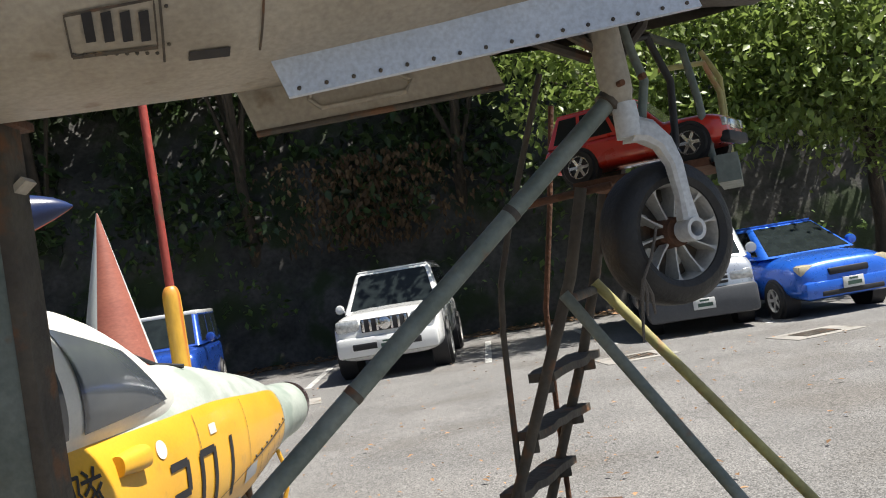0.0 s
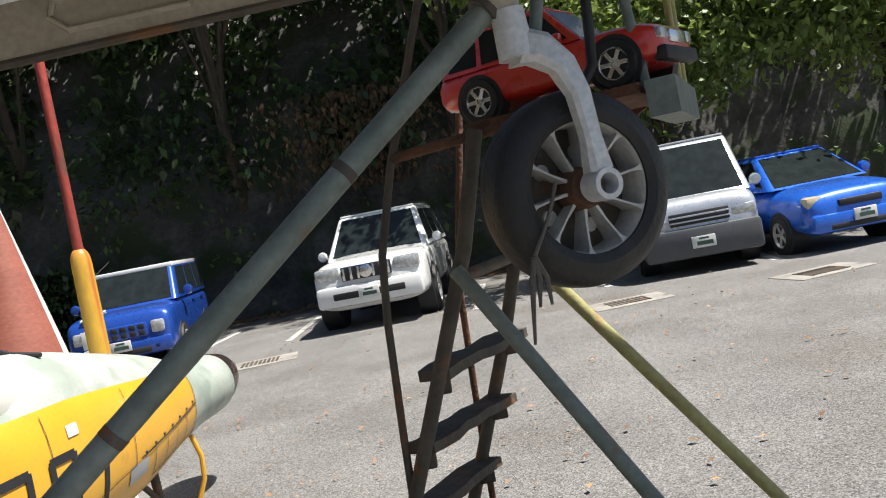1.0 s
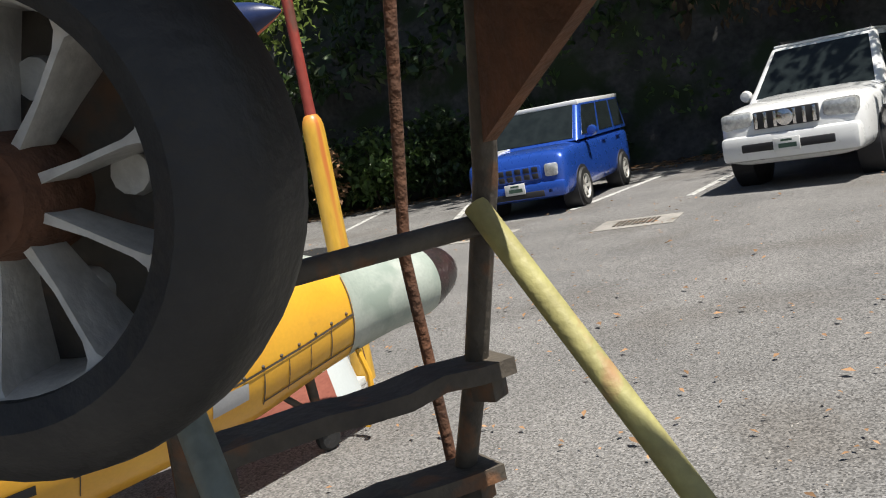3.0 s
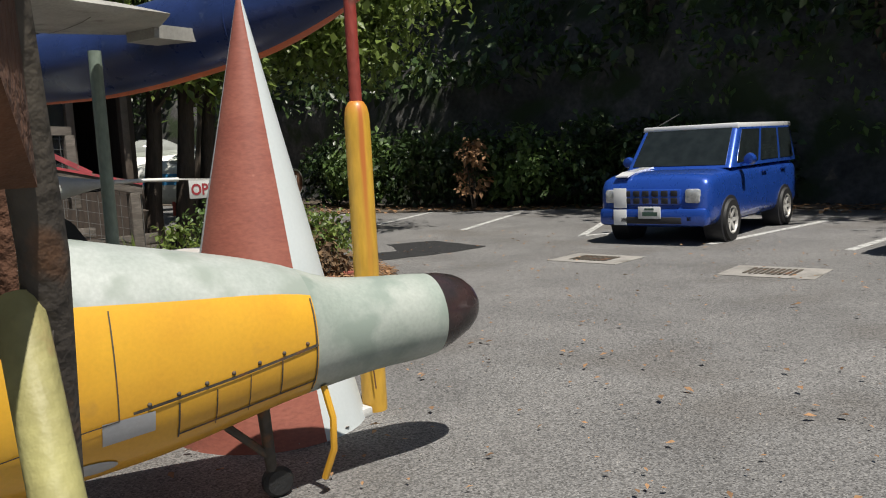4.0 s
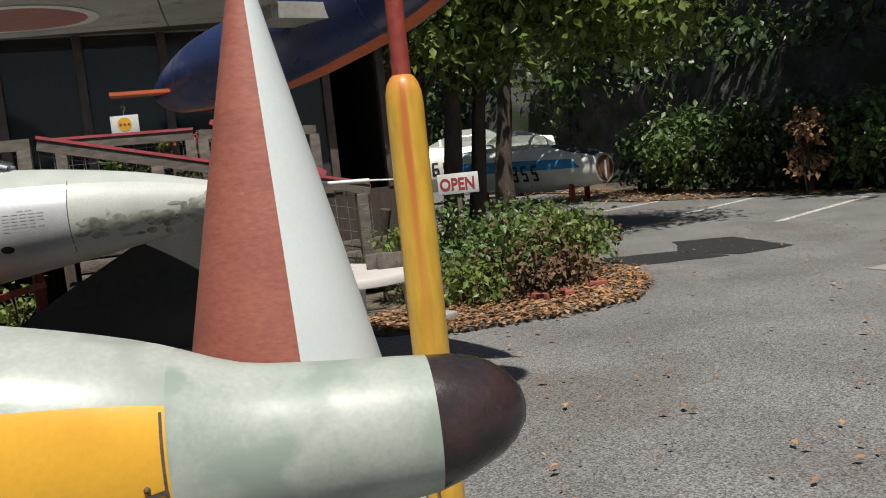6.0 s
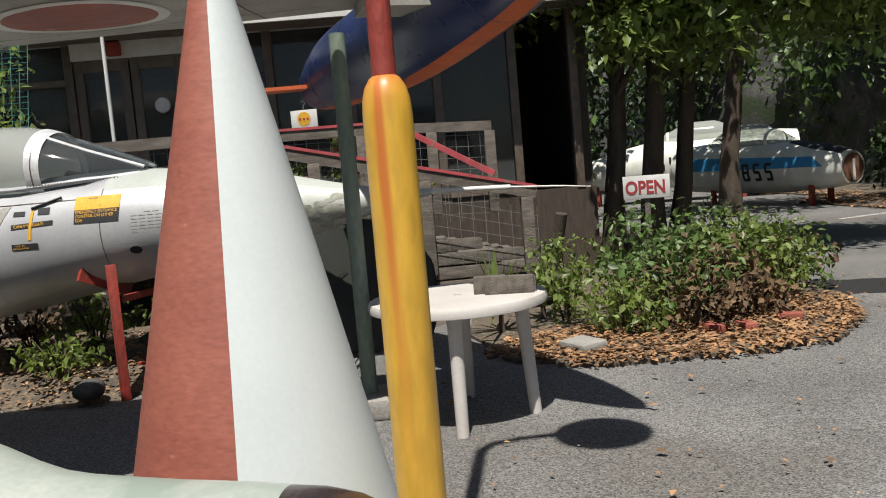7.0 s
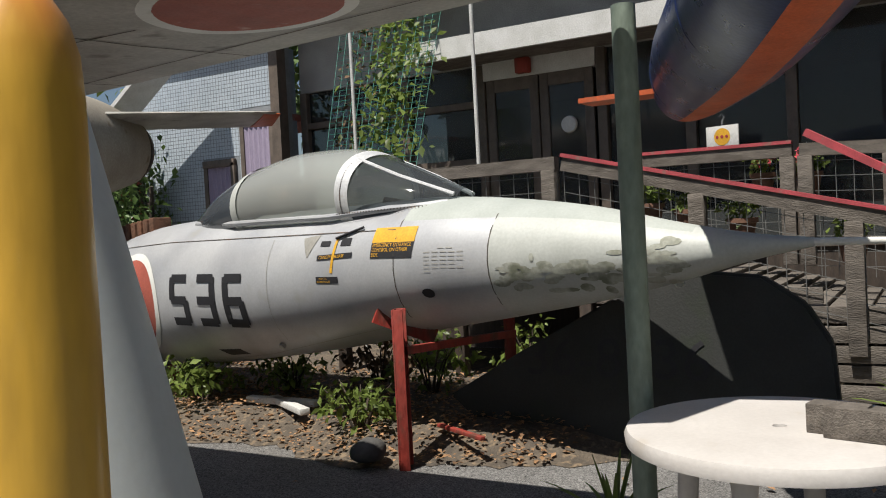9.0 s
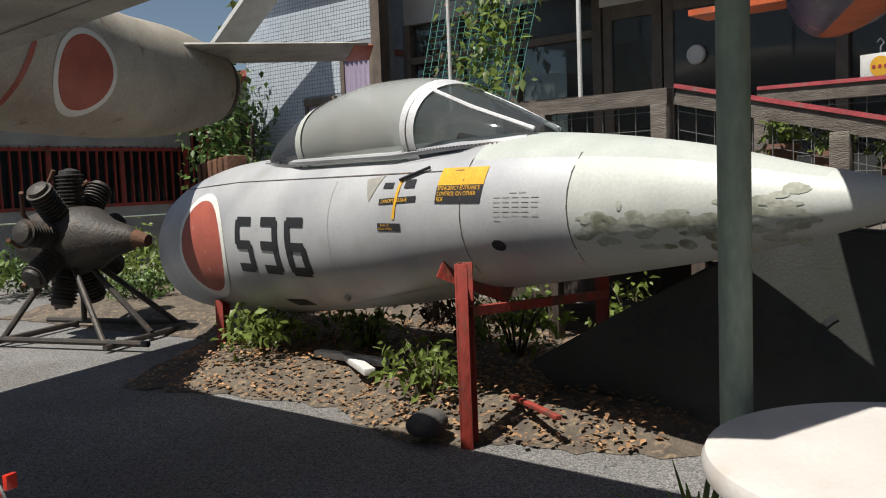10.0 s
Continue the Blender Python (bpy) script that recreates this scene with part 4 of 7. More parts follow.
# boxy blue car with white roof
t = car("box_car", "blue boxy car with white roof and bonnet stripe", pose(-5.0, 14.17, 0, 0, 0, 7), 3.73, 1.67, 1.65,
        [(0.0, 0.72, 0.30, 0.72), (0.05, 0.79, 0.26, 0.90), (0.2, 0.825, 0.24, 0.98), (0.85, 0.835, 0.22, 1.03), (1.1, 0.835, 0.22, 1.05), (3.4, 0.835, 0.24, 1.05), (3.68, 0.80, 0.28, 1.02), (3.73, 0.74, 0.4, 0.95)],
        (0.85, 1.35, 3.62, 3.70, 1.02, 1.62, 0.815, 0.74), M_CARB, M_CARW, [(s * 0.72, y, 0.30, 0.19) for s in (-1, 1) for y in (0.72, 3.02)], M_ALU, 6, square=6.0, drop=0.05)
front_box(t, "grille", -0.44, 0.44, -0.035, 0.06, 0.56, 0.78, M_CARB, 0.03)
for k in range(6):
    for j in range(2):
        front_box(t, "grille_hole", -0.40 + k * 0.14, -0.30 + k * 0.14, -0.042, 0.0, 0.58 + j * 0.1, 0.66 + j * 0.1, M_BLACK, 0.01)
for s in (-1, 1):
    front_box(t, "headlight", s * 0.60 - 0.11, s * 0.60 + 0.11, -0.03, 0.1, 0.58, 0.78, M_LAMPG, 0.04)
    front_box(t, "fog_lamp", s * 0.56 - 0.05, s * 0.56 + 0.05, -0.05, 0.06, 0.33, 0.42, M_BLACK, 0.02)
front_box(t, "bumper", -0.80, 0.80, -0.05, 0.2, 0.27, 0.52, M_CARB, 0.06)
front_box(t, "air_intake", -0.46, 0.46, -0.06, 0.0, 0.30, 0.40, M_BLACK, 0.02)
front_box(t, "stripe", -0.56, -0.36, -0.060, -0.046, 0.28, 0.50, M_CARW, 0.003)
front_box(t, "stripe", -0.56, -0.36, -0.046, -0.034, 0.52, 0.80, M_CARW, 0.003)
bm = bmesh.new()
beam(bm, (-0.46, 0.03, 0.955), (-0.46, 0.24, 1.005), 0.2, 0.02)
beam(bm, (-0.46, 0.24, 1.005), (-0.46, 0.85, 1.045), 0.2, 0.02)
part("stripe", bm, M_CARW, t)
bm = bmesh.new()
tube(bm, [(-0.62, 1.5, 1.64), (-0.5, 2.1, 1.84)], 0.006, 5)
part("aerial", bm, M_BLACK, t)
plate(t, 0.0, -0.075, 0.46)
front_box(t, "sun_visor_cards", -0.5, 0.45, 0.95, 1.1, 1.05, 1.085, M_SIGNW, 0.01)

# two-tone van
t = car("van", "silver van with dark grey lower bumper parked under the trees", pose(3.94, 13.08, 0, 0, 0, -9), 4.7, 1.69, 1.98,
        [(0.0, 0.74, 0.30, 0.90), (0.05, 0.80, 0.26, 1.02), (0.25, 0.84, 0.24, 1.12), (0.8, 0.845, 0.24, 1.16), (4.4, 0.845, 0.26, 1.14), (4.7, 0.80, 0.35, 1.0)],
        (0.22, 0.95, 4.45, 4.66, 1.08, 1.93, 0.82, 0.70), M_CARS, M_CARS, [(s * 0.73, y, 0.32, 0.2) for s in (-1, 1) for y in (0.95, 3.5)], M_CARG, 5, square=6.0)
front_box(t, "bumper", -0.83, 0.83, -0.08, 0.5, 0.24, 0.68, M_CARG, 0.06)
front_box(t, "grille", -0.42, 0.42, -0.03, 0.06, 0.72, 0.90, M_BLACK, 0.02)
for k in range(2):
    front_box(t, "grille_bar", -0.42, 0.42, -0.045, 0.0, 0.76 + k * 0.07, 0.785 + k * 0.07, M_CARS, 0.008)
for s in (-1, 1):
    front_box(t, "headlight", s * 0.62 - 0.19, s * 0.62 + 0.19, -0.01, 0.2, 0.72, 0.90, M_LAMPG, 0.05)
plate(t, 0, -0.1, 0.46)

# bright blue hatchback
t = car("hatchback", "bright blue hatchback with a sunshade behind the windscreen", pose(6.07, 12.72, 0, 0, 0, 6), 3.9, 1.68, 1.5,
        [(0.0, 0.55, 0.32, 0.62), (0.06, 0.70, 0.27, 0.78), (0.25, 0.80, 0.24, 0.86), (0.9, 0.835, 0.22, 0.95), (1.2, 0.84, 0.22, 0.98), (3.3, 0.84, 0.24, 0.98), (3.75, 0.78, 0.3, 0.95), (3.9, 0.70, 0.4, 0.8)],
        (0.95, 1.75, 3.2, 3.75, 0.94, 1.47, 0.80, 0.58), M_CARB2, M_CARB2, [(s * 0.74, y, 0.29, 0.19) for s in (-1, 1) for y in (0.75, 3.2)], M_ALU, 5, square=3.6)
front_box(t, "grille", -0.32, 0.32, -0.02, 0.06, 0.60, 0.70, M_BLACK, 0.02)
for s in (-1, 1):
    front_box(t, "headlight", s * 0.58 - 0.17, s * 0.58 + 0.17, 0.06, 0.32, 0.60, 0.80, M_LAMPY, 0.07)
front_box(t, "bumper", -0.74, 0.74, -0.05, 0.3, 0.26, 0.54, M_CARB2, 0.08)
front_box(t, "air_intake", -0.5, 0.5, -0.06, 0.0, 0.30, 0.38, M_BLACK, 0.02)
plate(t, 0, -0.075, 0.46)


# ---- the trainer jet overhead ----
JET = thing("trainer_jet", "weathered silver trainer jet propped on posts over the yard", "aircraft", pose(-8.3, 0.15, 0, 0, 0, -72.2))
fus = Hull([(0.5, 0.34, 2.12, 2.85, 2, 2.5), (1.0, 0.42, 2.0, 2.95, 2, 2.5), (2, 0.5, 1.92, 3.0, 2.1, 2.5), (4, 0.66, 2.0, 3.45, 2.3, 2.7), (6.5, 0.75, 2.12, 3.8, 2.4, 2.9), (8.6, 0.74, 2.23, 3.85, 2.4, 3.0), (10.2, 0.6, 2.36, 3.6, 2.2, 3.0), (11.4, 0.32, 2.7, 3.3, 2, 3.0), (11.9, 0.03, 2.95, 3.05, 2, 3.0)], 0.15)
BAY = (9.05, 10.3)
bm = fus.mesh(upper=0)
for f in [f for f in bm.faces if BAY[0] < f.calc_center_median().y < BAY[1] and abs(f.calc_center_median().x) < 0.26 and f.calc_center_median().z < 2.8]:
    bm.faces.remove(f)
part("fuselage", bm, M_CREAM, JET)
part("gear_bay", new_box(-0.26, BAY[0], 2.42, 0.26, BAY[1], 2.95), M_DARKST, JET)
for s in (1,):
    for yy in (7.865, 8.13):
        part("panel_line", fus.line([(yy, 2.205 + 0.015 * (yy > 8)), (yy, 2.3), (yy, 2.9)], 0.007, 0.01), M_DARKST, JET)
    for k in range(4):
        part("vent_slot", fus.quad([(7.675 + k * 0.045, 2.232), (7.70 + k * 0.045, 2.234), (7.70 + k * 0.045, 2.282), (7.675 + k * 0.045, 2.278)], 0.014, 3, 4), M_BLACK, JET)
    part("vent_frame", fus.line([(7.635, 2.212), (7.85, 2.224), (7.85, 2.30), (7.635, 2.275), (7.635, 2.212)], 0.005, 0.012), M_DARKST, JET)
    part("slot", fus.quad([(7.93, 2.206), (8.045, 2.212), (8.045, 2.224), (7.93, 2.217)], 0.014, 3, 2), M_BLACK, JET)
    bm = bmesh.new()
    for k in range(9):
        bmesh.ops.create_icosphere(bm, subdivisions=1, radius=0.006, matrix=Matrix.Translation(fus.side(7.88, 2.23 + k * 0.06, 0.002)))
        bmesh.ops.create_icosphere(bm, subdivisions=1, radius=0.006, matrix=Matrix.Translation(fus.side(7.64 + k * 0.026, 2.218, 0.002)))
    part("rivet", bm, M_DARKST, JET)
part("roundel_ring", fus.disc(2.72, 2.36, 0.335, 0.32, 0.004, 0.86, sgn=-1), M_WHITE, JET)
part("roundel_disc", fus.disc(2.72, 2.36, 0.29, 0.277, 0.004, sgn=-1), M_ROUNDEL, JET)
part("red_band", fus.line([(3.4, 2.05), (3.25, 2.5), (3.4, 2.95)], 0.05, 0.003, -1), M_ROUNDEL, JET)
bm = bmesh.new()
spin(bm, [(0.26, -0.03), (0.33, -0.06), (0.36, 0.02), (0.3, 0.1)], 30, "y", pose(0, 0.5, 2.48))
part("exhaust_ring", bm, M_DARKST, JET)


def slab_wing(pts_root_tip, z0, z1, t0, t1, material, name, parent, nose=0.35, label=""):
    """A wing from a root chord (a, b) to a tip chord (c, d), in plan; rounded section."""
    a, b, c, d = (Vector(p) for p in pts_root_tip)
    bm = bmesh.new()
    prof = [(0, 0), (0.03, 0.42), (0.15, 0.85), (0.35, 1), (0.65, 0.7), (1, 0.04), (1, -0.04), (0.65, -0.45), (0.35, -0.62), (0.15, -0.55), (0.03, -0.3)]
    rings = []
    for k in range(25):
        f = k / 24
        le, te = a.lerp(c, f), b.lerp(d, f)
        th, z = t0 + (t1 - t0) * f, z0 + (z1 - z0) * f
        sh = 1.0 if k < 23 else (0.75 if k == 23 else 0.3)
        rings.append([bm.verts.new((*(le.lerp(te, u)), z + v * th / 2 * sh)) for u, v in prof])
    for p, q in zip(rings, rings[1:]):
        for k in range(len(prof)):
            bm.faces.new((p[k], p[(k + 1) % len(prof)], q[(k + 1) % len(prof)], q[k]))
    bm.faces.new(rings[0])
    bm.faces.new(rings[-1])
    return part(name, bm, material, parent, label, 50)


INV = JET.matrix_world.inverted()
L2 = lambda x, y: tuple((INV @ Vector((x, y, 0)))[:2])
slab_wing((L2(-1.7, 1.7), L2(-5.0, 0.9), L2(-3.95, 6.72), L2(-4.95, 7.03)), 2.32, 2.50, 0.30, 0.13, M_WINGU, "wing", JET, label="grey-white weathered wing underside")
# roundel under the wing
def flat_disc(cx, cy, z, r0, r1, seg=48, sx=1.0):
    bm = bmesh.new()
    if r0 == 0:
        bm.faces.new([bm.verts.new((cx + r1 * math.cos(2 * math.pi * k / seg), cy + r1 * math.sin(2 * math.pi * k / seg), z)) for k in range(seg)])
    else:
        i = [bm.verts.new((cx + r0 * math.cos(2 * math.pi * k / seg), cy + r0 * math.sin(2 * math.pi * k / seg), z)) for k in range(seg)]
        o = [bm.verts.new((cx + r1 * math.cos(2 * math.pi * k / seg), cy + r1 * math.sin(2 * math.pi * k / seg), z)) for k in range(seg)]
        for k in range(seg):
            bm.faces.new((i[k], i[(k + 1) % seg], o[(k + 1) % seg], o[k]))
    bmesh.ops.triangulate(bm, faces=bm.faces[:])
    bmesh.ops.subdivide_edges(bm, edges=bm.edges[:], cuts=2, use_grid_fill=True)
    return bm


WING = [o for o in JET.children if o.name.startswith("wing")][0]
def on_wing(bm, gap=0.004):
    """Drops a flat patch onto the wing's lower skin."""
    inv, me = INV, WING.data
    from mathutils.bvhtree import BVHTree
    tree2 = BVHTree.FromPolygons([v.co for v in me.vertices], [p.vertices[:] for p in me.polygons])
    for v in bm.verts:
        p = INV @ v.co
        hit = tree2.ray_cast((p.x, p.y, 0.5), (0, 0, 1))
        v.co = (p.x, p.y, (hit[0].z if hit[0] else 2.3) - gap)
    return bm


part("roundel_ring", on_wing(flat_disc(-4.22, 5.42, 0, 0.37, 0.43)), M_WHITE, JET, "", None)
part("roundel_disc", on_wing(flat_disc(-4.22, 5.42, 0, 0, 0.372)), M_ROUNDEL, JET, "", None)
for a, b in (((-3.5, 4.6), (-4.95, 4.75)), ((-3.2, 3.7), (-4.95, 3.8)), ((-3.9, 6.15), (-4.95, 6.25)), ((-4.72, 2.5), (-4.68, 6.6)), ((-3.8, 3.2), (-4.1, 4.9))):
    bm = bmesh.new()
    a, b = Vector((*a, 0)), Vector((*b, 0))
    n2 = (b - a).cross(Vector((0, 0, 1))).normalized() * 0.005
    prev = None
    for k in range(21):
        p = a.lerp(b, k / 20)
        cur = (bm.verts.new(p + n2), bm.verts.new(p - n2))
        if prev:
            bm.faces.new((*prev, cur[1], cur[0]))
        prev = cur
    part("panel_line", on_wing(bm, 0.003), M_DARKST, JET, "", None)
# tailplane
slab_wing((L2(-6.58, 0.74), L2(-7.83, 0.19), L2(-8.88, 1.54), L2(-9.68, 0.54)), 2.72, 2.86, 0.12, 0.06, M_WINGU, "tailplane", JET)
slab_wing((L2(-8.76, 1.45), L2(-9.55, 0.51), L2(-9.08, 1.41), L2(-9.81, 0.64)), 2.845, 2.87, 0.075, 0.045, M_ORANGE, "tailplane_tip", JET, label="red-orange tip")

# tip tank
TANK = Hull([(y, w, a, b, n, a + 0.002 + (b - a) * 0.016) for y, w, a, b, n in ((0, 0.02, 2.26, 2.30, 2), (0.25, 0.13, 2.14, 2.42, 2), (0.9, 0.27, 2.06, 2.62, 2), (1.8, 0.33, 2.06, 2.72, 2), (2.9, 0.33, 2.17, 2.85, 2), (3.7, 0.27, 2.33, 2.88, 2), (4.2, 0.16, 2.52, 2.86, 2), (4.5, 0.05, 2.67, 2.77, 2), (4.56, 0.005, 2.71, 2.73, 2))], 0.1)
tm = Matrix.Translation((-7.5, 6.2, 0)) @ Matrix.Rotation(math.atan2(1.84, 4.15) - math.pi / 2, 4, "Z")
tank = part("tip_tank", TANK.mesh(lo=8, hi=40), [M_ORANGE, M_BLUE], JET, "dark blue tip tank with an orange keel stripe")
tank.matrix_parent_inverse = JET.matrix_world.inverted()
tank.matrix_world = tm
for y in (0.9, 2.2, 3.4):
    h = TANK.at(y)
    bm = bmesh.new()
    c = (h[1] + h[2]) / 2
    spin(bm, [(h[0] + 0.001, -0.008), (h[0] + 0.006, -0.006), (h[0] + 0.006, 0.006), (h[0] + 0.001, 0.008)], 40, "y", pose(0, y, c))
    o = part("band", bm, M_BLUE, tank)
bm = bmesh.new()
beam(bm, (0.12, 0.7, 2.25), (0.62, 0.45, 2.25), 0.22, 0.03)
part("tank_fin", bm, M_ORANGE, tank)
bm = bmesh.new()
beam(bm, L2(-4.62, 6.8) + (2.46,), L2(-4.72, 7.35) + (2.45,), 0.34, 0.10)
part("tank_joint", bm, M_WINGU, JET)

# nose gear
GX, GY = 0.848, 3.10
far = Vector((-0.39, 0.921, 0))
right = Vector((0.921, 0.39, 0))
AX = Vector((GX, GY, 1.519)) + far * 0.115
rotw = Matrix.Translation(AX) @ Matrix.Rotation(math.atan2(far.y, far.x) - math.pi / 2, 4, "Z") @ Matrix.Scale(1.04, 4)
gear = thing("nose_gear", "nose landing gear with cast spoked wheel and worn tyre", "landing gear")
R, HW = 0.263, 0.09
bm = bmesh.new()
prof = [(0.176, -HW + 0.012), (0.20, -HW), (0.225, -HW + 0.006), (R - 0.006, -HW * 0.62), (R, -HW * 0.3), (R, HW * 0.3), (R - 0.006, HW * 0.62), (0.225, HW - 0.006), (0.20, HW), (0.176, HW - 0.012), (0.17, HW * 0.5), (0.17, -HW * 0.5), (0.176, -HW + 0.012)]
rings = []
for r, h in prof[:-1]:
    rings.append([bm.verts.new(rotw @ Vector((r * math.cos(2 * math.pi * k / 56), h, r * math.sin(2 * math.pi * k / 56)))) for k in range(56)])
for a, b in zip(rings, rings[1:] + rings[:1]):
    for k in range(56):
        bm.faces.new((a[k], a[(k + 1) % 56], b[(k + 1) % 56], b[k]))
tyre = part("tyre", bm, M_RUBBER, gear, "black perished rubber tyre")
bm = bmesh.new()
for pr in ([(0.174, -0.070), (0.181, -0.078), (0.185, -0.070), (0.180, -0.05), (0.172, 0.05), (0.166, 0.05), (0.168, -0.04), (0.174, -0.070)],):
    rings = [[bm.verts.new(rotw @ Vector((r * math.cos(2 * math.pi * k / 56), h, r * math.sin(2 * math.pi * k / 56)))) for k in range(56)] for r, h in pr[:-1]]
    for a, b in zip(rings, rings[1:] + rings[:1]):
        for k in range(56):
            bm.faces.new((a[k], a[(k + 1) % 56], b[(k + 1) % 56], b[k]))
part("rim", bm, M_ALU, gear)
bm = bmesh.new()
spin(bm, [(0.012, 0.02), (0.166, 0.028), (0.17, 0.034), (0.012, 0.036)], 40, "y", rotw)
part("rim_disc", bm, M_DARKST, gear, "dark recessed wheel disc")
for k in range(10):
    a = 2 * math.pi * (k + 0.25) / 10
    bm = bmesh.new()
    c, s = math.cos(a), math.sin(a)
    prev = None
    for r, w, h0, h1 in ((0.05, 0.005, -0.045, 0.0), (0.10, 0.0028, -0.048, 0.01), (0.15, 0.003, -0.058, 0.02), (0.166, 0.0055, -0.064, 0.02), (0.174, 0.012, -0.068, 0.0)):
        cur = [bm.verts.new(rotw @ Vector((r * c - s * e * w, h, r * s + c * e * w))) for e, h in ((-1, h0), (1, h0), (1, h1), (-1, h1))]
        if prev:
            for q in range(4):
                bm.faces.new((prev[q], prev[(q + 1) % 4], cur[(q + 1) % 4], cur[q]))
        else:
            bm.faces.new(cur[::-1])
        prev = cur
    bm.faces.new(prev)
    part("spoke", bm, M_ALU, gear)
bm = bmesh.new()
spin(bm, [(0.02, -0.07), (0.052, -0.068), (0.058, -0.03), (0.06, 0.03), (0.02, 0.03)], 24, "y", rotw)
part("hub", bm, M_RUST, gear, "rusty brake hub")
for k in range(5):
    a = 2 * math.pi * k / 5
    bm = bmesh.new()
    spin(bm, [(0.004, -0.005), (0.02, -0.004), (0.024, 0.02), (0.004, 0.02)], 12, "y", rotw @ Matrix.Translation((0.105 * math.cos(a), 0.015, 0.105 * math.sin(a))))
    part("boss", bm, M_ALU, gear)
# fork: one arm on the near side
bm = bmesh.new()
P0 = Vector((GX, GY, 1.519))
fork = [P0 - far * 0.0 + right * dx + Vector((0, 0, dz)) for dx, dz in ((0, 0.038), (-0.006, 0.13), (-0.016, 0.25), (-0.04, 0.33), (-0.085, 0.385), (-0.13, 0.40))]
fork = [p + far * d for p, d in zip(fork, (-0.02, -0.02, -0.015, 0.0, 0.03, 0.06))]
prev = None
for i, (p, w, th) in enumerate(zip(fork, (0.036, 0.026, 0.03, 0.036, 0.045, 0.05), (0.026, 0.02, 0.022, 0.026, 0.034, 0.04))):
    d = (fork[min(i + 1, 5)] - fork[max(i - 1, 0)]).normalized()
    sd = d.cross(far).normalized()
    cur = [bm.verts.new(p + sd * w * sx * k1 + far * th * sy * k2) for sx, sy, k1, k2 in ((-1, -1, 0.6, 1), (1, -1, 0.6, 1), (1, -1, 1, 0.5), (1, 1, 1, 1), (-1, 1, 1, 1), (-1, -1, 1, 0.5))]
    if prev:
        for q in range(6):
            bm.faces.new((prev[q], prev[(q + 1) % 6], cur[(q + 1) % 6], cur[q]))
    else:
        bm.faces.new(cur[::-1])
    prev = cur
bm.faces.new(prev)
part("fork", bm, M_ALUP, gear, "curved silver-painted fork arm")
bm = bmesh.new()
ring = [(0.028, -0.055), (0.042, -0.055), (0.044, -0.045), (0.044, 0.02), (0.028, 0.02), (0.024, -0.02), (0.028, -0.055)]
rm = Matrix.Translation(P0) @ Matrix.Rotation(math.atan2(far.y, far.x) - math.pi / 2, 4, "Z")
rr2 = [[bm.verts.new(rm @ Vector((r * math.cos(2 * math.pi * k / 28), h, r * math.sin(2 * math.pi * k / 28)))) for k in range(28)] for r, h in ring[:-1]]
for a, b in zip(rr2, rr2[1:] + rr2[:1]):
    for k in range(28):
        bm.faces.new((a[k], a[(k + 1) % 28], b[(k + 1) % 28], b[k]))
part("axle_ring", bm, M_ALUP, gear, "hollow axle end ring")
bm = bmesh.new()
tube(bm, [P0 + far * 0.02, P0 + far * 0.2], 0.024, 14)
part("axle", bm, M_DARKST, gear)
top = P0 - right * 0.135 + far * 0.06 + Vector((0, 0, 0.40))
bm = bmesh.new()
tube(bm, [top - Vector((0, 0, 0.03)), top + Vector((-0.005, 0, 0.10))], [0.05, 0.045], 18)
part("collar", bm, M_ALUP, gear)
bm = bmesh.new()
tube(bm, [top + Vector((-0.005, 0, 0.09)), top + Vector((-0.02, 0, 0.14)), top + Vector((-0.025, 0, 0.2)), top + Vector((-0.04, 0, 0.52))], [0.035, 0.058, 0.06, 0.055], 18)
part("leg", bm, M_CREAM, gear, "cream-painted oleo leg with rust streaks")
for dx, dz, r2 in ((0.05, 0.18, 0.012), (-0.05, 0.16, 0.012)):
    bm = bmesh.new()
    tube(bm, [top + right * dx - far * 0.05 + Vector((0, 0, dz)), top + right * dx - far * 0.075 + Vector((0, 0, dz))], r2, 10)
    part("bolt", bm, M_RUST, gear)
bm = bmesh.new()
tube(bm, [top + Vector((0.06, 0.04, 0.02)), top + Vector((0.10, 0.05, 0.18)), top + Vector((0.07, 0.05, 0.30)), top + Vector((0.05, 0.05, 0.42))], 0.018, 10)
part("torque_link", bm, M_GREYP, gear)
bm = bmesh.new()
tube(bm, [top + Vector((0.05, 0.1, 0.35)), top + Vector((0.18, 0.2, 0.38)), top + Vector((0.26, 0.25, 0.2)), top + Vector((0.24, 0.25, -0.05)), top + Vector((0.16, 0.2, -0.15))], 0.016, 10)
part("hose", bm, M_RUBBER, gear)
bm = bmesh.new()
for dx, dy in ((-0.25, 0.0), (-0.4, 0.08), (0.2, 0.1)):
    tube(bm, [top + Vector((dx * 0.2, dy, 0.3)), top + Vector((dx * 0.7, dy, 0.40)), top + Vector((dx, dy, 0.55))], 0.022, 8)
part("drag_brace", bm, M_DARKST, gear)
bm = bmesh.new()
ro = [AX - far * 0.07 + right * -0.10 + Vector((0, 0, 0.03)), AX - far * 0.08 + right * -0.13 + Vector((0, 0, -0.026)), AX - far * 0.10 + right * -0.167 + Vector((0, 0, -0.073)), AX - far * 0.112 + right * -0.226 + Vector((0, 0, -0.15))]
tube(bm, ro, 0.0055, 7)
part("rope", bm, M_ROPE, gear, "grey rope tied round a spoke")
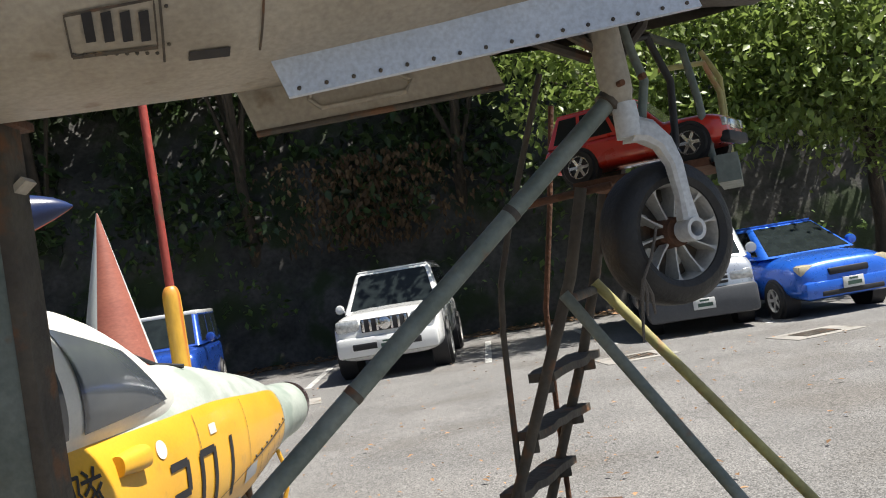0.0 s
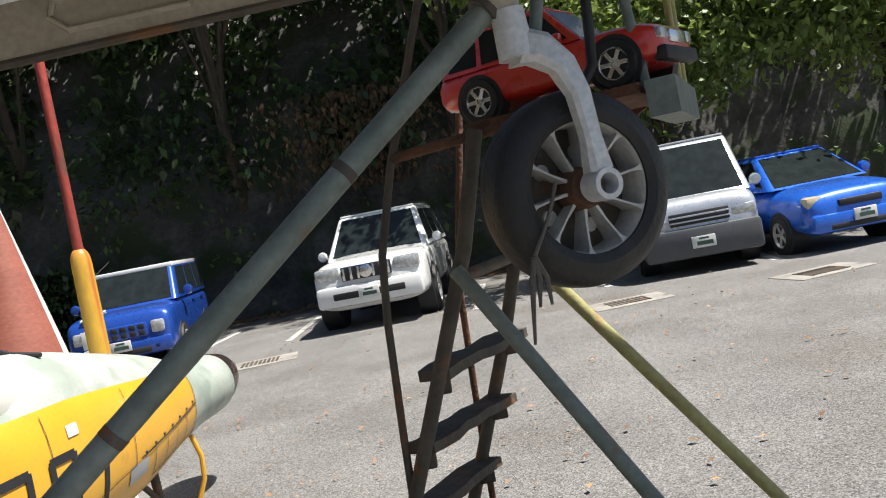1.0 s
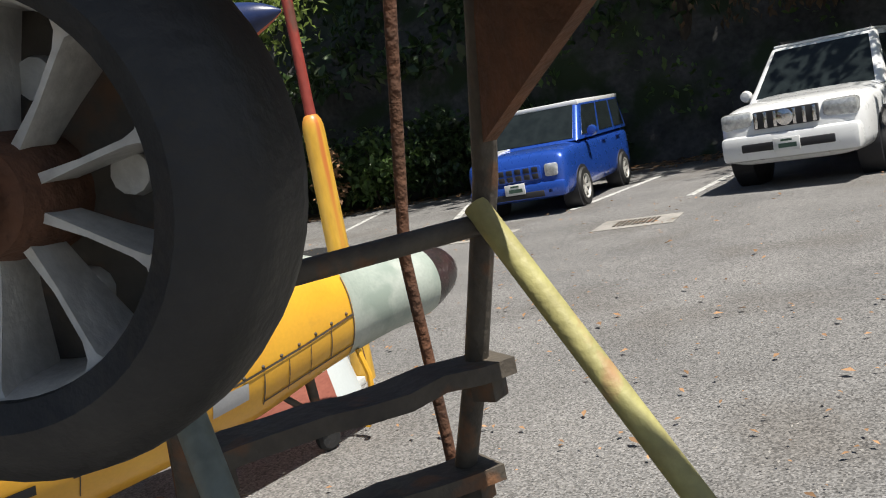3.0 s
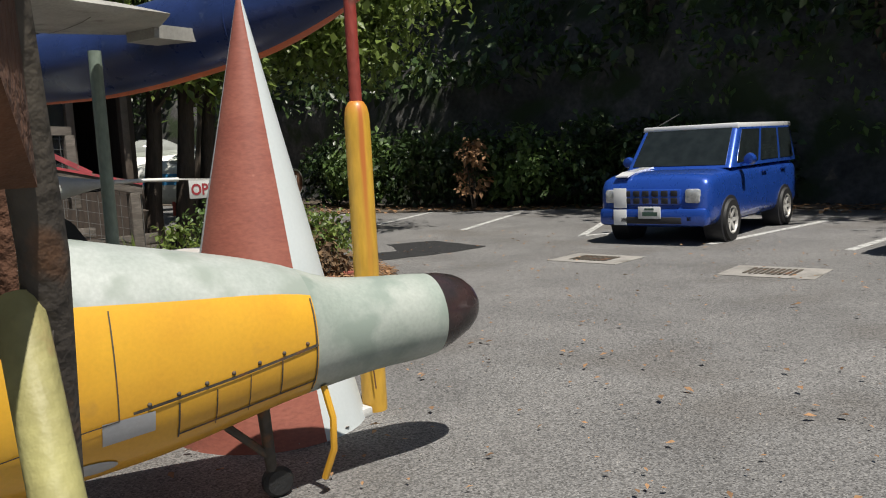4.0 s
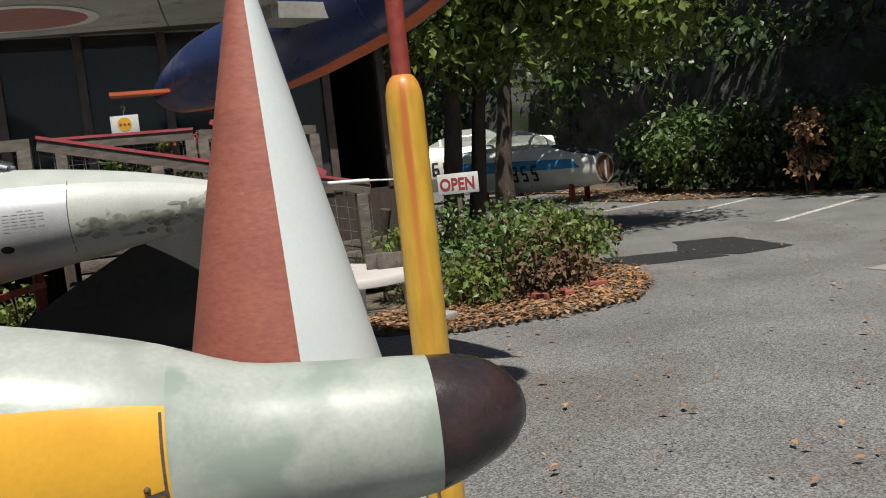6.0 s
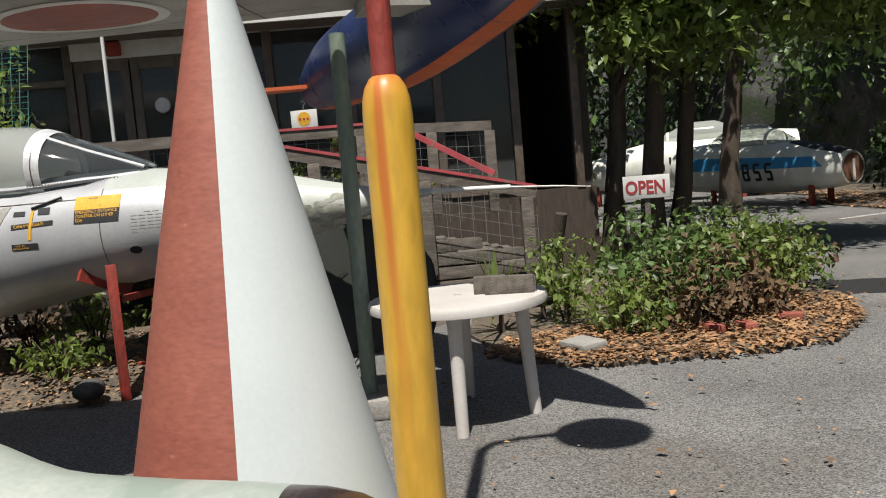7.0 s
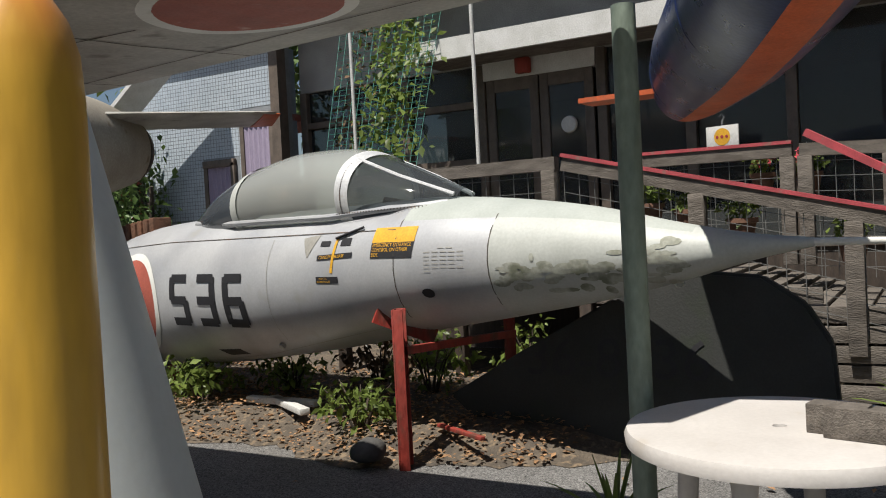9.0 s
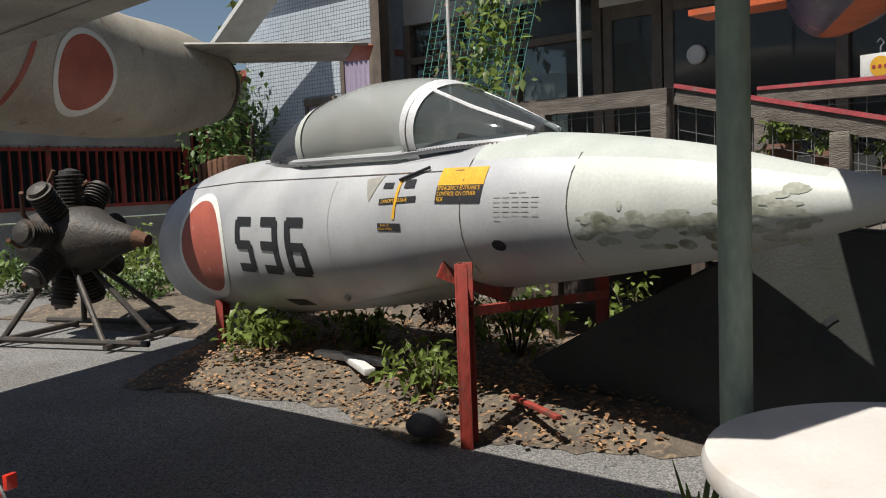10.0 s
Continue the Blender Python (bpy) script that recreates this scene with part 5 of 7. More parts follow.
for k in range(3):
    bm = bmesh.new()
    tube(bm, [ro[-1], ro[-1] + right * (0.022 * k - 0.02) + Vector((0, 0, -0.06)), ro[-1] + right * (0.035 * k - 0.045) + Vector((0, 0, -0.13 - 0.09 * (k == 0)))], [0.008, 0.008, 0.004], 6)
    part("rope_end", bm, M_ROPE, gear, "frayed rope end")

# gear doors
def gear_door(y, x0, x1, zt0, zt1, h, material, label, panel):
    t = thing("gear_door", label, "aircraft door", None, "nose gear doors")
    a, b = Vector((x0, y, zt0)), Vector((x1, y + (x1 - x0) * 0.31 * 0.35, zt1))
    dn = Vector((0.06, 0.0, -h))
    nrm = (b - a).cross(dn).normalized()
    bm = bmesh.new()
    vs = [p + nrm * s * 0.012 for s in (-1, 1) for p in (a, b, b + dn, a + dn)]
    v = [bm.verts.new(p) for p in vs]
    bm.faces.new(v[:4])
    bm.faces.new(v[4:][::-1])
    for k in range(4):
        bm.faces.new((v[k], v[(k + 1) % 4], v[4 + (k + 1) % 4], v[4 + k]))
    part("panel", bm, material, t)
    if not panel:
        for k in range(16):
            bm = bmesh.new()
            p = (a + dn * 0.9).lerp(b + dn * 0.9, (k + 0.5) / 16)
            bmesh.ops.create_icosphere(bm, subdivisions=1, radius=0.0075, matrix=Matrix.Translation(p - Vector((0, 0.014, 0))))
            part("rivet", bm, M_DARKST, t)
    else:
        for u0, u1, v0, v1 in ((0.28, 0.62, 0.35, 0.75),):
            P = lambda u, w: a.lerp(b, u) + dn * w - Vector((0, 0.016, 0))
            bm = bmesh.new()
            tube(bm, [P(u0, v0), P((u0 + u1) / 2, v0 + 0.02), P(u1, v0 + 0.05), P(u1 + 0.04, (v0 + v1) / 2), P(u1, v1), P(u0, v1), P(u0 - 0.03, (v0 + v1) / 2), P(u0, v0)], 0.009, 8)
            part("stiffener", bm, material, t)
        bm = bmesh.new()
        tube(bm, [a + dn - Vector((0, 0.012, 0)), b + dn - Vector((0, 0.012, 0))], 0.012, 8)
        part("rim_edge", bm, M_DARKST, t)


gear_door(2.52, -0.50, 0.82, 2.285, 2.40, 0.19, M_DOORSKY, "white nose gear door tinted for sky reflection, with a row of rivets", False)
gear_door(2.92, -0.68, 0.20, 2.27, 2.32, 0.19, M_CREAM, "cream ribbed inner nose gear door", True)


# ---- props and stand ----
ps = thing("prop_strut", "grey-green steel tube propping the jet's nose", "strut")
part("tube", tube(bmesh.new(), [(0.663, 3.114, 2.05), (-0.613, 2.712, 1.0), (-1.828, 2.33, 0.0)], 0.034, 18), M_GREYP, ps)
part("foot_plate", new_box(-1.94, 2.22, 0.0, -1.72, 2.44, 0.015, 0.003), M_RUST, ps)
part("clevis", tube(bmesh.new(), [(0.63, 3.105, 2.02), (0.71, 3.13, 2.09)], 0.05, 14), M_DARKST, ps)
for f in (0.18, 0.43, 0.62):
    a, b = Vector((0.663, 3.114, 2.05)), Vector((-1.828, 2.33, 0.0))
    part("weld_band", tube(bmesh.new(), [a.lerp(b, f), a.lerp(b, f + 0.008)], 0.0355, 18), M_DARKST, ps)
post = thing("support_post", "grey-green steel post under the fuselage", "post", pose(-1.452, 2.75, 0))
part("column", new_box(-0.16, -0.06, 0, 0.02, 0.06, 2.25, 0.008), M_GREYP, post)
part("flange", new_box(0.022, -0.075, 0, 0.075, 0.07, 2.25, 0.006), M_DARKST, post, "dark rusty side plate")
part("cap_plate", new_box(-0.14, -0.12, 2.2, 0.10, 0.12, 2.23, 0.004), M_RUST, post)
bm = bmesh.new()
beam(bm, (0.0, 0, 1.93), (0.11, 0.0, 2.02), 0.08, 0.02)
part("bracket", bm, M_CREAM, post)
gp = thing("wing_post", "flaking green steel post on a concrete block under the wing", "post", pose(-5.10, 6.64, 0))
bm = bmesh.new()
tube(bm, [(0, 0, 0.1), (0, 0, 2.38)], 0.05, 20)
part("pole", bm, M_GREENP, gp)
bm = bmesh.new()
box(bm, -0.2, -0.26, 0, 0.22, 0.24, 0.13, None, 0.02)
part("footing", bm, M_CONC, gp)

stand = thing("boarding_ladder", "rusty oil-stained boarding stand with wooden treads", "ladder")
rails = {"near": [(-0.086, 3.845, 0.0), (0.112, 3.751, 0.5), (0.311, 3.657, 1.0), (0.469, 3.581, 1.4), (0.575, 3.56, 1.77)], "far": [(0.186, 4.321, 0.0), (0.379, 4.276, 0.5), (0.572, 4.231, 1.0), (0.70, 4.20, 1.4), (0.79, 4.15, 1.77)]}
for pts in rails.values():
    bm = bmesh.new()
    tube(bm, pts, 0.026, 12)
    part("stringer", bm, M_DARKST, stand)
for z in (1.0, 0.745, 0.49, 0.235):
    n0, f0 = Vector((-0.106 + 0.397 * z, 3.86 - 0.188 * z, z)), Vector((0.226 + 0.386 * z, 4.36 - 0.09 * z, z))
    bm = bmesh.new()
    rnd = random.Random(int(z * 100))
    prev = None
    for k in range(9):
        f = k / 8
        p = n0.lerp(f0, f) + Vector((0, 0, rnd.uniform(-0.006, 0.006)))
        wd = 0.06 + rnd.uniform(-0.008, 0.008)
        cur = [bm.verts.new(p + Vector(q)) for q in ((-wd * 0.91, wd * 0.42, -0.018), (wd * 0.91, -wd * 0.42, -0.018), (wd * 0.91, -wd * 0.42, 0.018), (-wd * 0.91, wd * 0.42, 0.02))]
        if prev:
            for q in range(4):
                bm.faces.new((prev[q], prev[(q + 1) % 4], cur[(q + 1) % 4], cur[q]))
        else:
            bm.faces.new(cur[::-1])
        prev = cur
    bm.faces.new(prev)
    part("tread", bm, M_DARKST, stand, "splintered dark wooden tread")
    for q in (n0.lerp(f0, 0.06), n0.lerp(f0, 0.94)):
        xx, yy = q.x, q.y
        part("tread_bracket", new_box(xx - 0.03, yy - 0.03, z - 0.075, xx + 0.03, yy + 0.03, z - 0.015, 0.005), M_DARKST, stand)
for a, b, r, m in (((0.43, 3.567, 1.34), (1.198, 3.246, 0.03), 0.026, M_GREYP), ((0.68, 4.176, 1.35), (1.61, 4.02, 0.03), 0.026, M_OLIVE)):
    bm = bmesh.new()
    tube(bm, [a, Vector(a).lerp(Vector(b), 0.5), b], r, 12)
    part("brace", bm, m, stand)
bm = bmesh.new()
beam(bm, (-0.06, 3.83, 0.06), (1.35, 3.18, 0.06), 0.06, 0.06)
part("base_bar", bm, M_OLIVE, stand)
bm = bmesh.new()
beam(bm, (0.2, 4.70, 0.06), (1.95, 4.02, 0.06), 0.06, 0.06)
part("base_bar", bm, M_OLIVE, stand)
bm = bmesh.new()
tube(bm, [(0.62, 4.50, 0.08), (0.62, 4.50, 0.2)], 0.02, 8)
tube(bm, [(0.55, 4.53, 0.2), (0.69, 4.47, 0.2)], 0.014, 8)
part("clamp", bm, M_RUST, stand)
for pts, r, m in (([(0.501, 3.677, 2.3), (0.388, 3.696, 2.0), (0.275, 3.715, 1.7), (0.19, 3.755, 1.42), (0.165, 3.755, 1.2), (0.144, 3.741, 0.8), (0.11, 3.72, 0.0)], 0.014, M_DARKST),
                  ([(0.62, 4.22, 2.25), (0.53, 4.22, 1.75), (0.43, 4.24, 1.25), (0.41, 4.29, 0.8), (0.39, 4.33, 0.0)], 0.014, M_RUST),
                  ([(0.29, 3.71, 1.738), (0.48, 3.64, 1.75), (0.70, 3.54, 1.76)], 0.017, M_RUST),
                  ([(1.33, 3.87, 1.78), (1.34, 3.87, 2.13), (1.28, 3.85, 2.27), (1.06, 3.80, 2.26)], 0.014, M_OLIVE),
                  ([(1.11, 3.45, 1.78), (1.09, 3.45, 2.05), (1.06, 3.45, 2.27), (0.90, 3.48, 2.36)], 0.017, M_GREYP),
                  ([(1.36, 3.92, 1.78), (1.37, 3.92, 2.2), (1.30, 3.92, 2.34)], 0.014, M_OLIVE)):
    bm = bmesh.new()
    tube(bm, pts, r, 10)
    part("handrail", bm, m, stand)
part("platform", beam(bmesh.new(), (0.685, 3.90, 1.782), (1.20, 3.66, 1.782), 0.62, 0.032), M_RUST, stand, "rusty plank platform")
part("step_box", beam(bmesh.new(), (1.12, 3.33, 1.74), (1.36, 3.95, 1.74), 0.09, 0.11), M_GREYP, stand, "grey-green steel beam end")
bm = bmesh.new()
v = [bm.verts.new(p) for p in ((0.79, 4.13, 1.765), (1.22, 3.93, 1.765), (0.74, 4.15, 1.47), (0.80, 4.165, 1.765), (1.23, 3.965, 1.765), (0.75, 4.185, 1.47))]
bm.faces.new(v[:3])
bm.faces.new(v[3:][::-1])
for k in range(3):
    bm.faces.new((v[k], v[(k + 1) % 3], v[3 + (k + 1) % 3], v[3 + k]))
part("gusset", bm, M_RUST, stand)
part("cross_bar", tube(bmesh.new(), [(0.44, 3.60, 1.31), (0.68, 4.21, 1.31)], 0.022, 10), M_DARKST, stand)

# red toy car on the platform
toy = car("toy_truck", "red toy off-road car with chrome wheels standing on the platform", pose(1.244, 3.515, 1.798, 0, 0, 55), 0.82, 0.32, 0.30,
          [(0.0, 0.12, 0.07, 0.14), (0.02, 0.145, 0.06, 0.17), (0.06, 0.155, 0.055, 0.185), (0.24, 0.158, 0.05, 0.195), (0.7, 0.158, 0.055, 0.195), (0.80, 0.15, 0.07, 0.19), (0.82, 0.135, 0.09, 0.17)],
          (0.25, 0.38, 0.74, 0.80, 0.185, 0.325, 0.15, 0.125), M_CARR, M_CARR, [(s * 0.135, y, 0.078, 0.05) for s in (-1, 1) for y in (0.15, 0.65)], M_CHROME, 6, group="")
tagged(toy, "", "toy car")
front_box(toy, "grille", -0.07, 0.07, -0.008, 0.01, 0.11, 0.15, M_CHROME, 0.004)
front_box(toy, "bumper", -0.14, 0.14, -0.015, 0.03, 0.055, 0.10, M_BLACK, 0.01)
for s in (-1, 1):
    front_box(toy, "headlight", s * 0.105 - 0.03, s * 0.105 + 0.03, -0.004, 0.02, 0.12, 0.155, M_LAMPG, 0.006)

# ---- yellow and white display aircraft ----
NB = thing("display_aircraft", "yellow and white jet fuselage with pale nose and black tip", "aircraft", pose(-1.34, 6.90, 0, 0, 0, -10.8))
nb = Hull([(-6.5, 0.34, 0.55, 1.25, 2.4, 1.12), (-5.0, 0.38, 0.42, 1.30, 2.4, 1.12), (-3.6, 0.39, 0.28, 1.22, 2.3, 1.05), (-2.9, 0.39, 0.27, 1.22, 2.3, 1.03), (-2.25, 0.385, 0.28, 1.28, 2.3, 1.03), (-1.6, 0.345, 0.33, 1.165, 2.3, 0.98), (-1.02, 0.275, 0.44, 1.025, 2.2, 0.92), (-0.8, 0.235, 0.465, 0.945, 2.0, 0.87), (-0.6, 0.215, 0.485, 0.92, 2, 0.85), (-0.28, 0.19, 0.505, 0.895, 2, 0.8),
           (-0.14, 0.16, 0.56, 0.875, 2, 0.75), (-0.05, 0.105, 0.615, 0.82, 2, 0.74), (-0.015, 0.06, 0.66, 0.775, 2, 0.73), (0.0, 0.008, 0.71, 0.725, 2, 0.72)], 0.09)
part("body", nb.mesh(-7, -0.975, lo=30, hi=20), [M_YEL, M_TOPG], NB)
part("nose_section", nb.mesh(-0.975, -0.28, upper=0), M_GREYN, NB, "pale grey-green patched nose section")
part("nose_tip", nb.mesh(-0.28, 1, upper=0), M_BLACKG, NB, "glossy black rounded nose tip")
for pts, w in (([(-0.98, 0.71), (-1.35, 0.652), (-1.75, 0.597)], 0.012), ([(-0.98, 0.55), (-1.35, 0.50), (-1.58, 0.465)], 0.008), ([(-1.15, 0.685), (-1.15, 0.53)], 0.006), ([(-0.985, 0.90), (-0.985, 0.5)], 0.007), ([(-1.58, 0.60), (-1.58, 0.45)], 0.007), ([(-1.8, 0.98), (-1.8, 0.58)], 0.005), ([(-1.43, 0.62), (-1.43, 0.47)], 0.005), ([(-1.29, 0.645), (-1.29, 0.49)], 0.004), ([(-1.8, 0.58), (-1.95, 0.56), (-2.3, 0.5)], 0.005), ([(-2.45, 1.0), (-2.45, 0.4)], 0.005)):
    part("panel_line", nb.line(pts, w), M_DARKST, NB)
for k in range(7):
    bm = bmesh.new()
    bmesh.ops.create_uvsphere(bm, u_segments=8, v_segments=5, radius=0.009, matrix=Matrix.Translation(nb.side(-1.03 - k * 0.11, 0.722 - k * 0.0175, 0.0)))
    part("fastener", bm, M_DARKST, NB)
part("access_panel", nb.quad([(-1.86, 0.49), (-1.67, 0.51), (-1.67, 0.59), (-1.86, 0.58)], 0.004), M_SILVER, NB, "bare metal access panel")
part("access_panel", nb.disc(-1.9, 0.395, 0.10, 0.03, 0.005), M_SILVER, NB)
part("label", nb.quad([(-2.32, 0.87), (-2.24, 0.87), (-2.24, 0.925), (-2.32, 0.925)], 0.004), M_WHITE, NB)
for k, ch in enumerate("201"):
    part("figure", block_text(nb, ch, -2.80 + k * 0.31, 0.49, 0.20, 0.33, 0.04, 0.1), M_BLACK, NB, "black painted figure")
part("lettering", nb.text("隊", -3.55, 0.76, 0.24), M_BLACK, NB)
part("lettering", nb.text("衛", -3.87, 0.75, 0.24), M_BLACK, NB)
part("white_disc", nb.disc(-2.82, 0.905, 0.045, 0.045), M_WHITE, NB)
bm = bmesh.new()
hs = Hull([(0, 0.035, 0.0, 0.09, 2.4), (0.16, 0.055, -0.01, 0.10, 2.6), (0.2, 0.055, -0.01, 0.10, 2.6)], 0.05)
o = part("air_scoop", hs.mesh(upper=0), [M_YEL], NB)
o.matrix_local = Matrix.Translation(nb.side(-3.2, 0.87)) @ Matrix.Rotation(0, 4, "Z")
cn = Hull([(-5.6, 0.28, 0.85, 1.36, 2.1), (-5.0, 0.35, 0.85, 1.55, 2.1), (-4.2, 0.385, 0.85, 1.70, 2.1), (-3.4, 0.385, 0.85, 1.70, 2.1), (-3.0, 0.37, 0.85, 1.60, 2.1), (-2.5, 0.31, 0.85, 1.33, 2.1), (-2.2, 0.20, 0.85, 1.21, 2.1)], 0.08)
can = part("cockpit_cover", cn.mesh(upper=0), M_WHITE, NB, "white painted cockpit hood")
part("side_window", cn.quad([(-3.36, 1.09), (-2.64, 1.12), (-2.95, 1.40), (-3.45, 1.55)], 0.008, 12, 10), M_CANOPYD, NB, "smoked side window")
part("side_window", cn.quad([(-4.3, 1.09), (-3.47, 1.09), (-3.56, 1.55), (-4.25, 1.55)], 0.008, 12, 10), M_CANOPYD, NB, "smoked side window")
part("windscreen", cn.quad([(-2.60, 1.44), (-2.2, 1.225), (-2.26, 1.265), (-2.70, 1.53)], 0.008, 8, 4), M_CANOPYD, NB)
bm = bmesh.new()
tube(bm, [(0.2, -2.14, 1.24), (0.05, -2.16, 1.27), (0.0, -2.35, 1.36)], 0.012, 6)
part("wiper", bm, M_BLACK, NB)
# its nose leg
bm = bmesh.new()
tube(bm, [(0.0, -1.15, 0.55), (0.0, -1.12, 0.07)], [0.03, 0.024], 10)
tube(bm, [(0.0, -1.45, 0.5), (0.0, -1.14, 0.2)], 0.018, 8)
part("nose_leg", bm, M_DARKST, NB)
bm = bmesh.new()
spin(bm, [(0.02, -0.03), (0.055, -0.03), (0.07, -0.015), (0.07, 0.015), (0.055, 0.03), (0.02, 0.03)], 24, "x", pose(0.0, -1.1, 0.07))
part("nose_wheel", bm, M_RUBBER, NB)
bm = bmesh.new()
tube(bm, [(0.16, -0.92, 0.50), (0.19, -0.90, 0.36), (0.18, -0.90, 0.22), (0.13, -0.93, 0.08)], 0.016, 8)
part("wheel_door", bm, M_YEL, NB, "yellow wheel door")
for yy in (-3.6,):
    for sx in (-0.55, 0.55):
        bm = bmesh.new()
        tube(bm, [(sx * 0.7, yy, 0.5), (sx, yy, 0.1)], 0.035, 10)
        part("main_leg", bm, M_DARKST, NB)
        bm = bmesh.new()
        spin(bm, [(0.03, -0.05), (0.13, -0.05), (0.15, -0.02), (0.15, 0.02), (0.13, 0.05), (0.03, 0.05)], 24, "x", pose(sx, yy, 0.15))
        part("main_wheel", bm, M_RUBBER, NB)

# ---- painted cone ----
CX, CY = -2.50, 6.385
cone = thing("painted_cone", "tall pointed cone painted brick red and white", "cone", pose(CX, CY, 0))
def cone_sector(a0, a1, material, label):
    bm = bmesh.new()
    prof = [(0.0, 0.535), (0.35, 0.455), (0.8, 0.356), (1.3, 0.248), (1.8, 0.136), (2.15, 0.058), (2.34, 0.016), (2.385, 0.004)]
    k2 = max(8, int(abs(a1 - a0) / 4))
    rows = []
    for z, r in prof:
        row = []
        for k in range(k2 + 1):
            a = radians(a0 + (a1 - a0) * k / k2)
            row.append((r * math.cos(a), r * math.sin(a), z))
        rows.append(row)
    o = [[bm.verts.new(p) for p in row] for row in rows]
    i = [[bm.verts.new((p[0] * 0.93, p[1] * 0.93, p[2])) for p in row] for row in rows]
    n = k2
    for A, B, flip in ((o, None, False), (i, None, True)):
        for r1, r2 in zip(A, A[1:]):
            for k in range(n):
                q = (r1[k], r1[k + 1], r2[k + 1], r2[k])
                bm.faces.new(q[::-1] if flip else q)
    for r1, r2, s1, s2 in zip(o, o[1:], i, i[1:]):
        for k in (0, n):
            bm.faces.new((r1[k], r2[k], s2[k], s1[k]))
    part("sector", bm, material, cone, label, 30)
cone_sector(-104, 0, M_CONER, "brick red sector")
cone_sector(0, 256, M_CONEW, "white sector")
bm = bmesh.new()
for r in (0, 90, 180, 270):
    beam(bm, (0, 0, 0.02), (0.5 * math.cos(radians(r + 40)), 0.5 * math.sin(radians(r + 40)), 0.02), 0.05, 0.04)
part("base_frame", bm, M_CONC, cone)

# ---- yellow lamp post ----
def guard_mat():
    """Ochre paint with orange rust running down from the cap on one side."""
    m = mat("rust_run_yellow_paint", (0.72, 0.42, 0.05), (0.64, 0.36, 0.045), rough=0.42, scale=5, fine=30, bump=0.06, stretch=(1, 1, 0.25), stain=(0.60, 0.30, 0.04), amount=0.28, stain_scale=4, coat=0.2)
    n, link = m.node_tree.nodes, m.node_tree.links.new
    b = n["Principled BSDF"]
    def math2(op, a, c=None, d=None):
        x = n.new("ShaderNodeMath")
        x.operation = op
        for k, v in enumerate((a, c, d)):
            if v is None:
                continue
            if hasattr(v, "is_linked"):
                link(v, x.inputs[k])
            else:
                x.inputs[k].default_value = v
        return x.outputs[0]
    def step(v, lo, hi):
        r = n.new("ShaderNodeMapRange")
        r.interpolation_type = "SMOOTHSTEP"
        r.inputs[1].default_value, r.inputs[2].default_value = lo, hi
        link(v, r.inputs[0])
        return r.outputs[0]
    co = n.new("ShaderNodeTexCoord")
    sep = n.new("ShaderNodeSeparateXYZ")
    link(co.outputs["Object"], sep.inputs[0])
    mp = n.new("ShaderNodeMapping")
    mp.inputs["Scale"].default_value = (30, 30, 1.6)
    link(co.outputs["Object"], mp.inputs[0])
    no = n.new("ShaderNodeTexNoise")
    no.inputs["Scale"].default_value = 1.0
    link(mp.outputs[0], no.inputs["Vector"])
    ang = math2("ARCTAN2", sep.outputs[1], sep.outputs[0])
    off = math2("ABSOLUTE", math2("ADD", ang, 0.35))
    wide = math2("MULTIPLY_ADD", no.outputs[0], 0.5, off)
    run = math2("MULTIPLY", step(wide, 0.62, 0.30), step(sep.outputs[2], 0.55, 1.5))
    cap = math2("MULTIPLY", step(math2("MULTIPLY_ADD", no.outputs[0], 0.12, sep.outputs[2]), 1.72, 1.86), 0.8)
    x = n.new("ShaderNodeMix")
    x.data_type = "RGBA"
    link(math2("MAXIMUM", run, cap), x.inputs[0])
    link(b.inputs["Base Color"].links[0].from_socket, x.inputs[6])
    x.inputs[7].default_value = (0.52, 0.16, 0.03, 1)
    link(x.outputs[2], b.inputs["Base Color"])
    return m


lp = thing("lamp_post", "red rusted lamp pole in a yellow-painted guard pipe", "lamp post", pose(-2.20, 6.90, 0))
bm = bmesh.new()
spin(bm, [(0.071, 0.0), (0.073, 0.02), (0.072, 1.66), (0.069, 1.71), (0.06, 1.745), (0.045, 1.77), (0.034, 1.778)], 36)
part("guard", bm, guard_mat(), lp, "ochre yellow guard pipe with rust runs")
bm = bmesh.new()
tube(bm, [(0, 0, 1.7), (0, 0, 1.85), (0, 0, 4.2), (0, 0.05, 4.42), (0.02, 0.2, 4.57), (0.03, 0.5, 4.6)], [0.037, 0.035, 0.035, 0.032, 0.03, 0.03], 16)
part("pole", bm, M_REDRUST, lp, "dark red flaking pole")
bm = bmesh.new()
spin(bm, [(0.27, -0.06), (0.25, 0.0), (0.12, 0.10), (0.04, 0.14)], 30, "z", pose(0.03, 0.66, 4.54))
part("shade", bm, M_ROOF, lp)
bm = bmesh.new()
a3 = [(0.077 * math.cos(a), 0.077 * math.sin(a), 0.42 - 0.03 * math.sin(a * 1.0)) for a in [k * 6.283 / 28 for k in range(29)]]
tube(bm, a3, 0.005, 6)
tube(bm, [(0.06, -0.045, 0.42), (0.08, -0.055, 0.50), (0.075, -0.06, 0.35), (0.085, -0.05, 0.15)], 0.004, 6)
part("wire_tie", bm, M_RUST, lp)
part("foot_block", new_box(-0.02, -0.18, 0.0, 0.08, -0.08, 0.05, 0.006), M_SIGNW, lp)

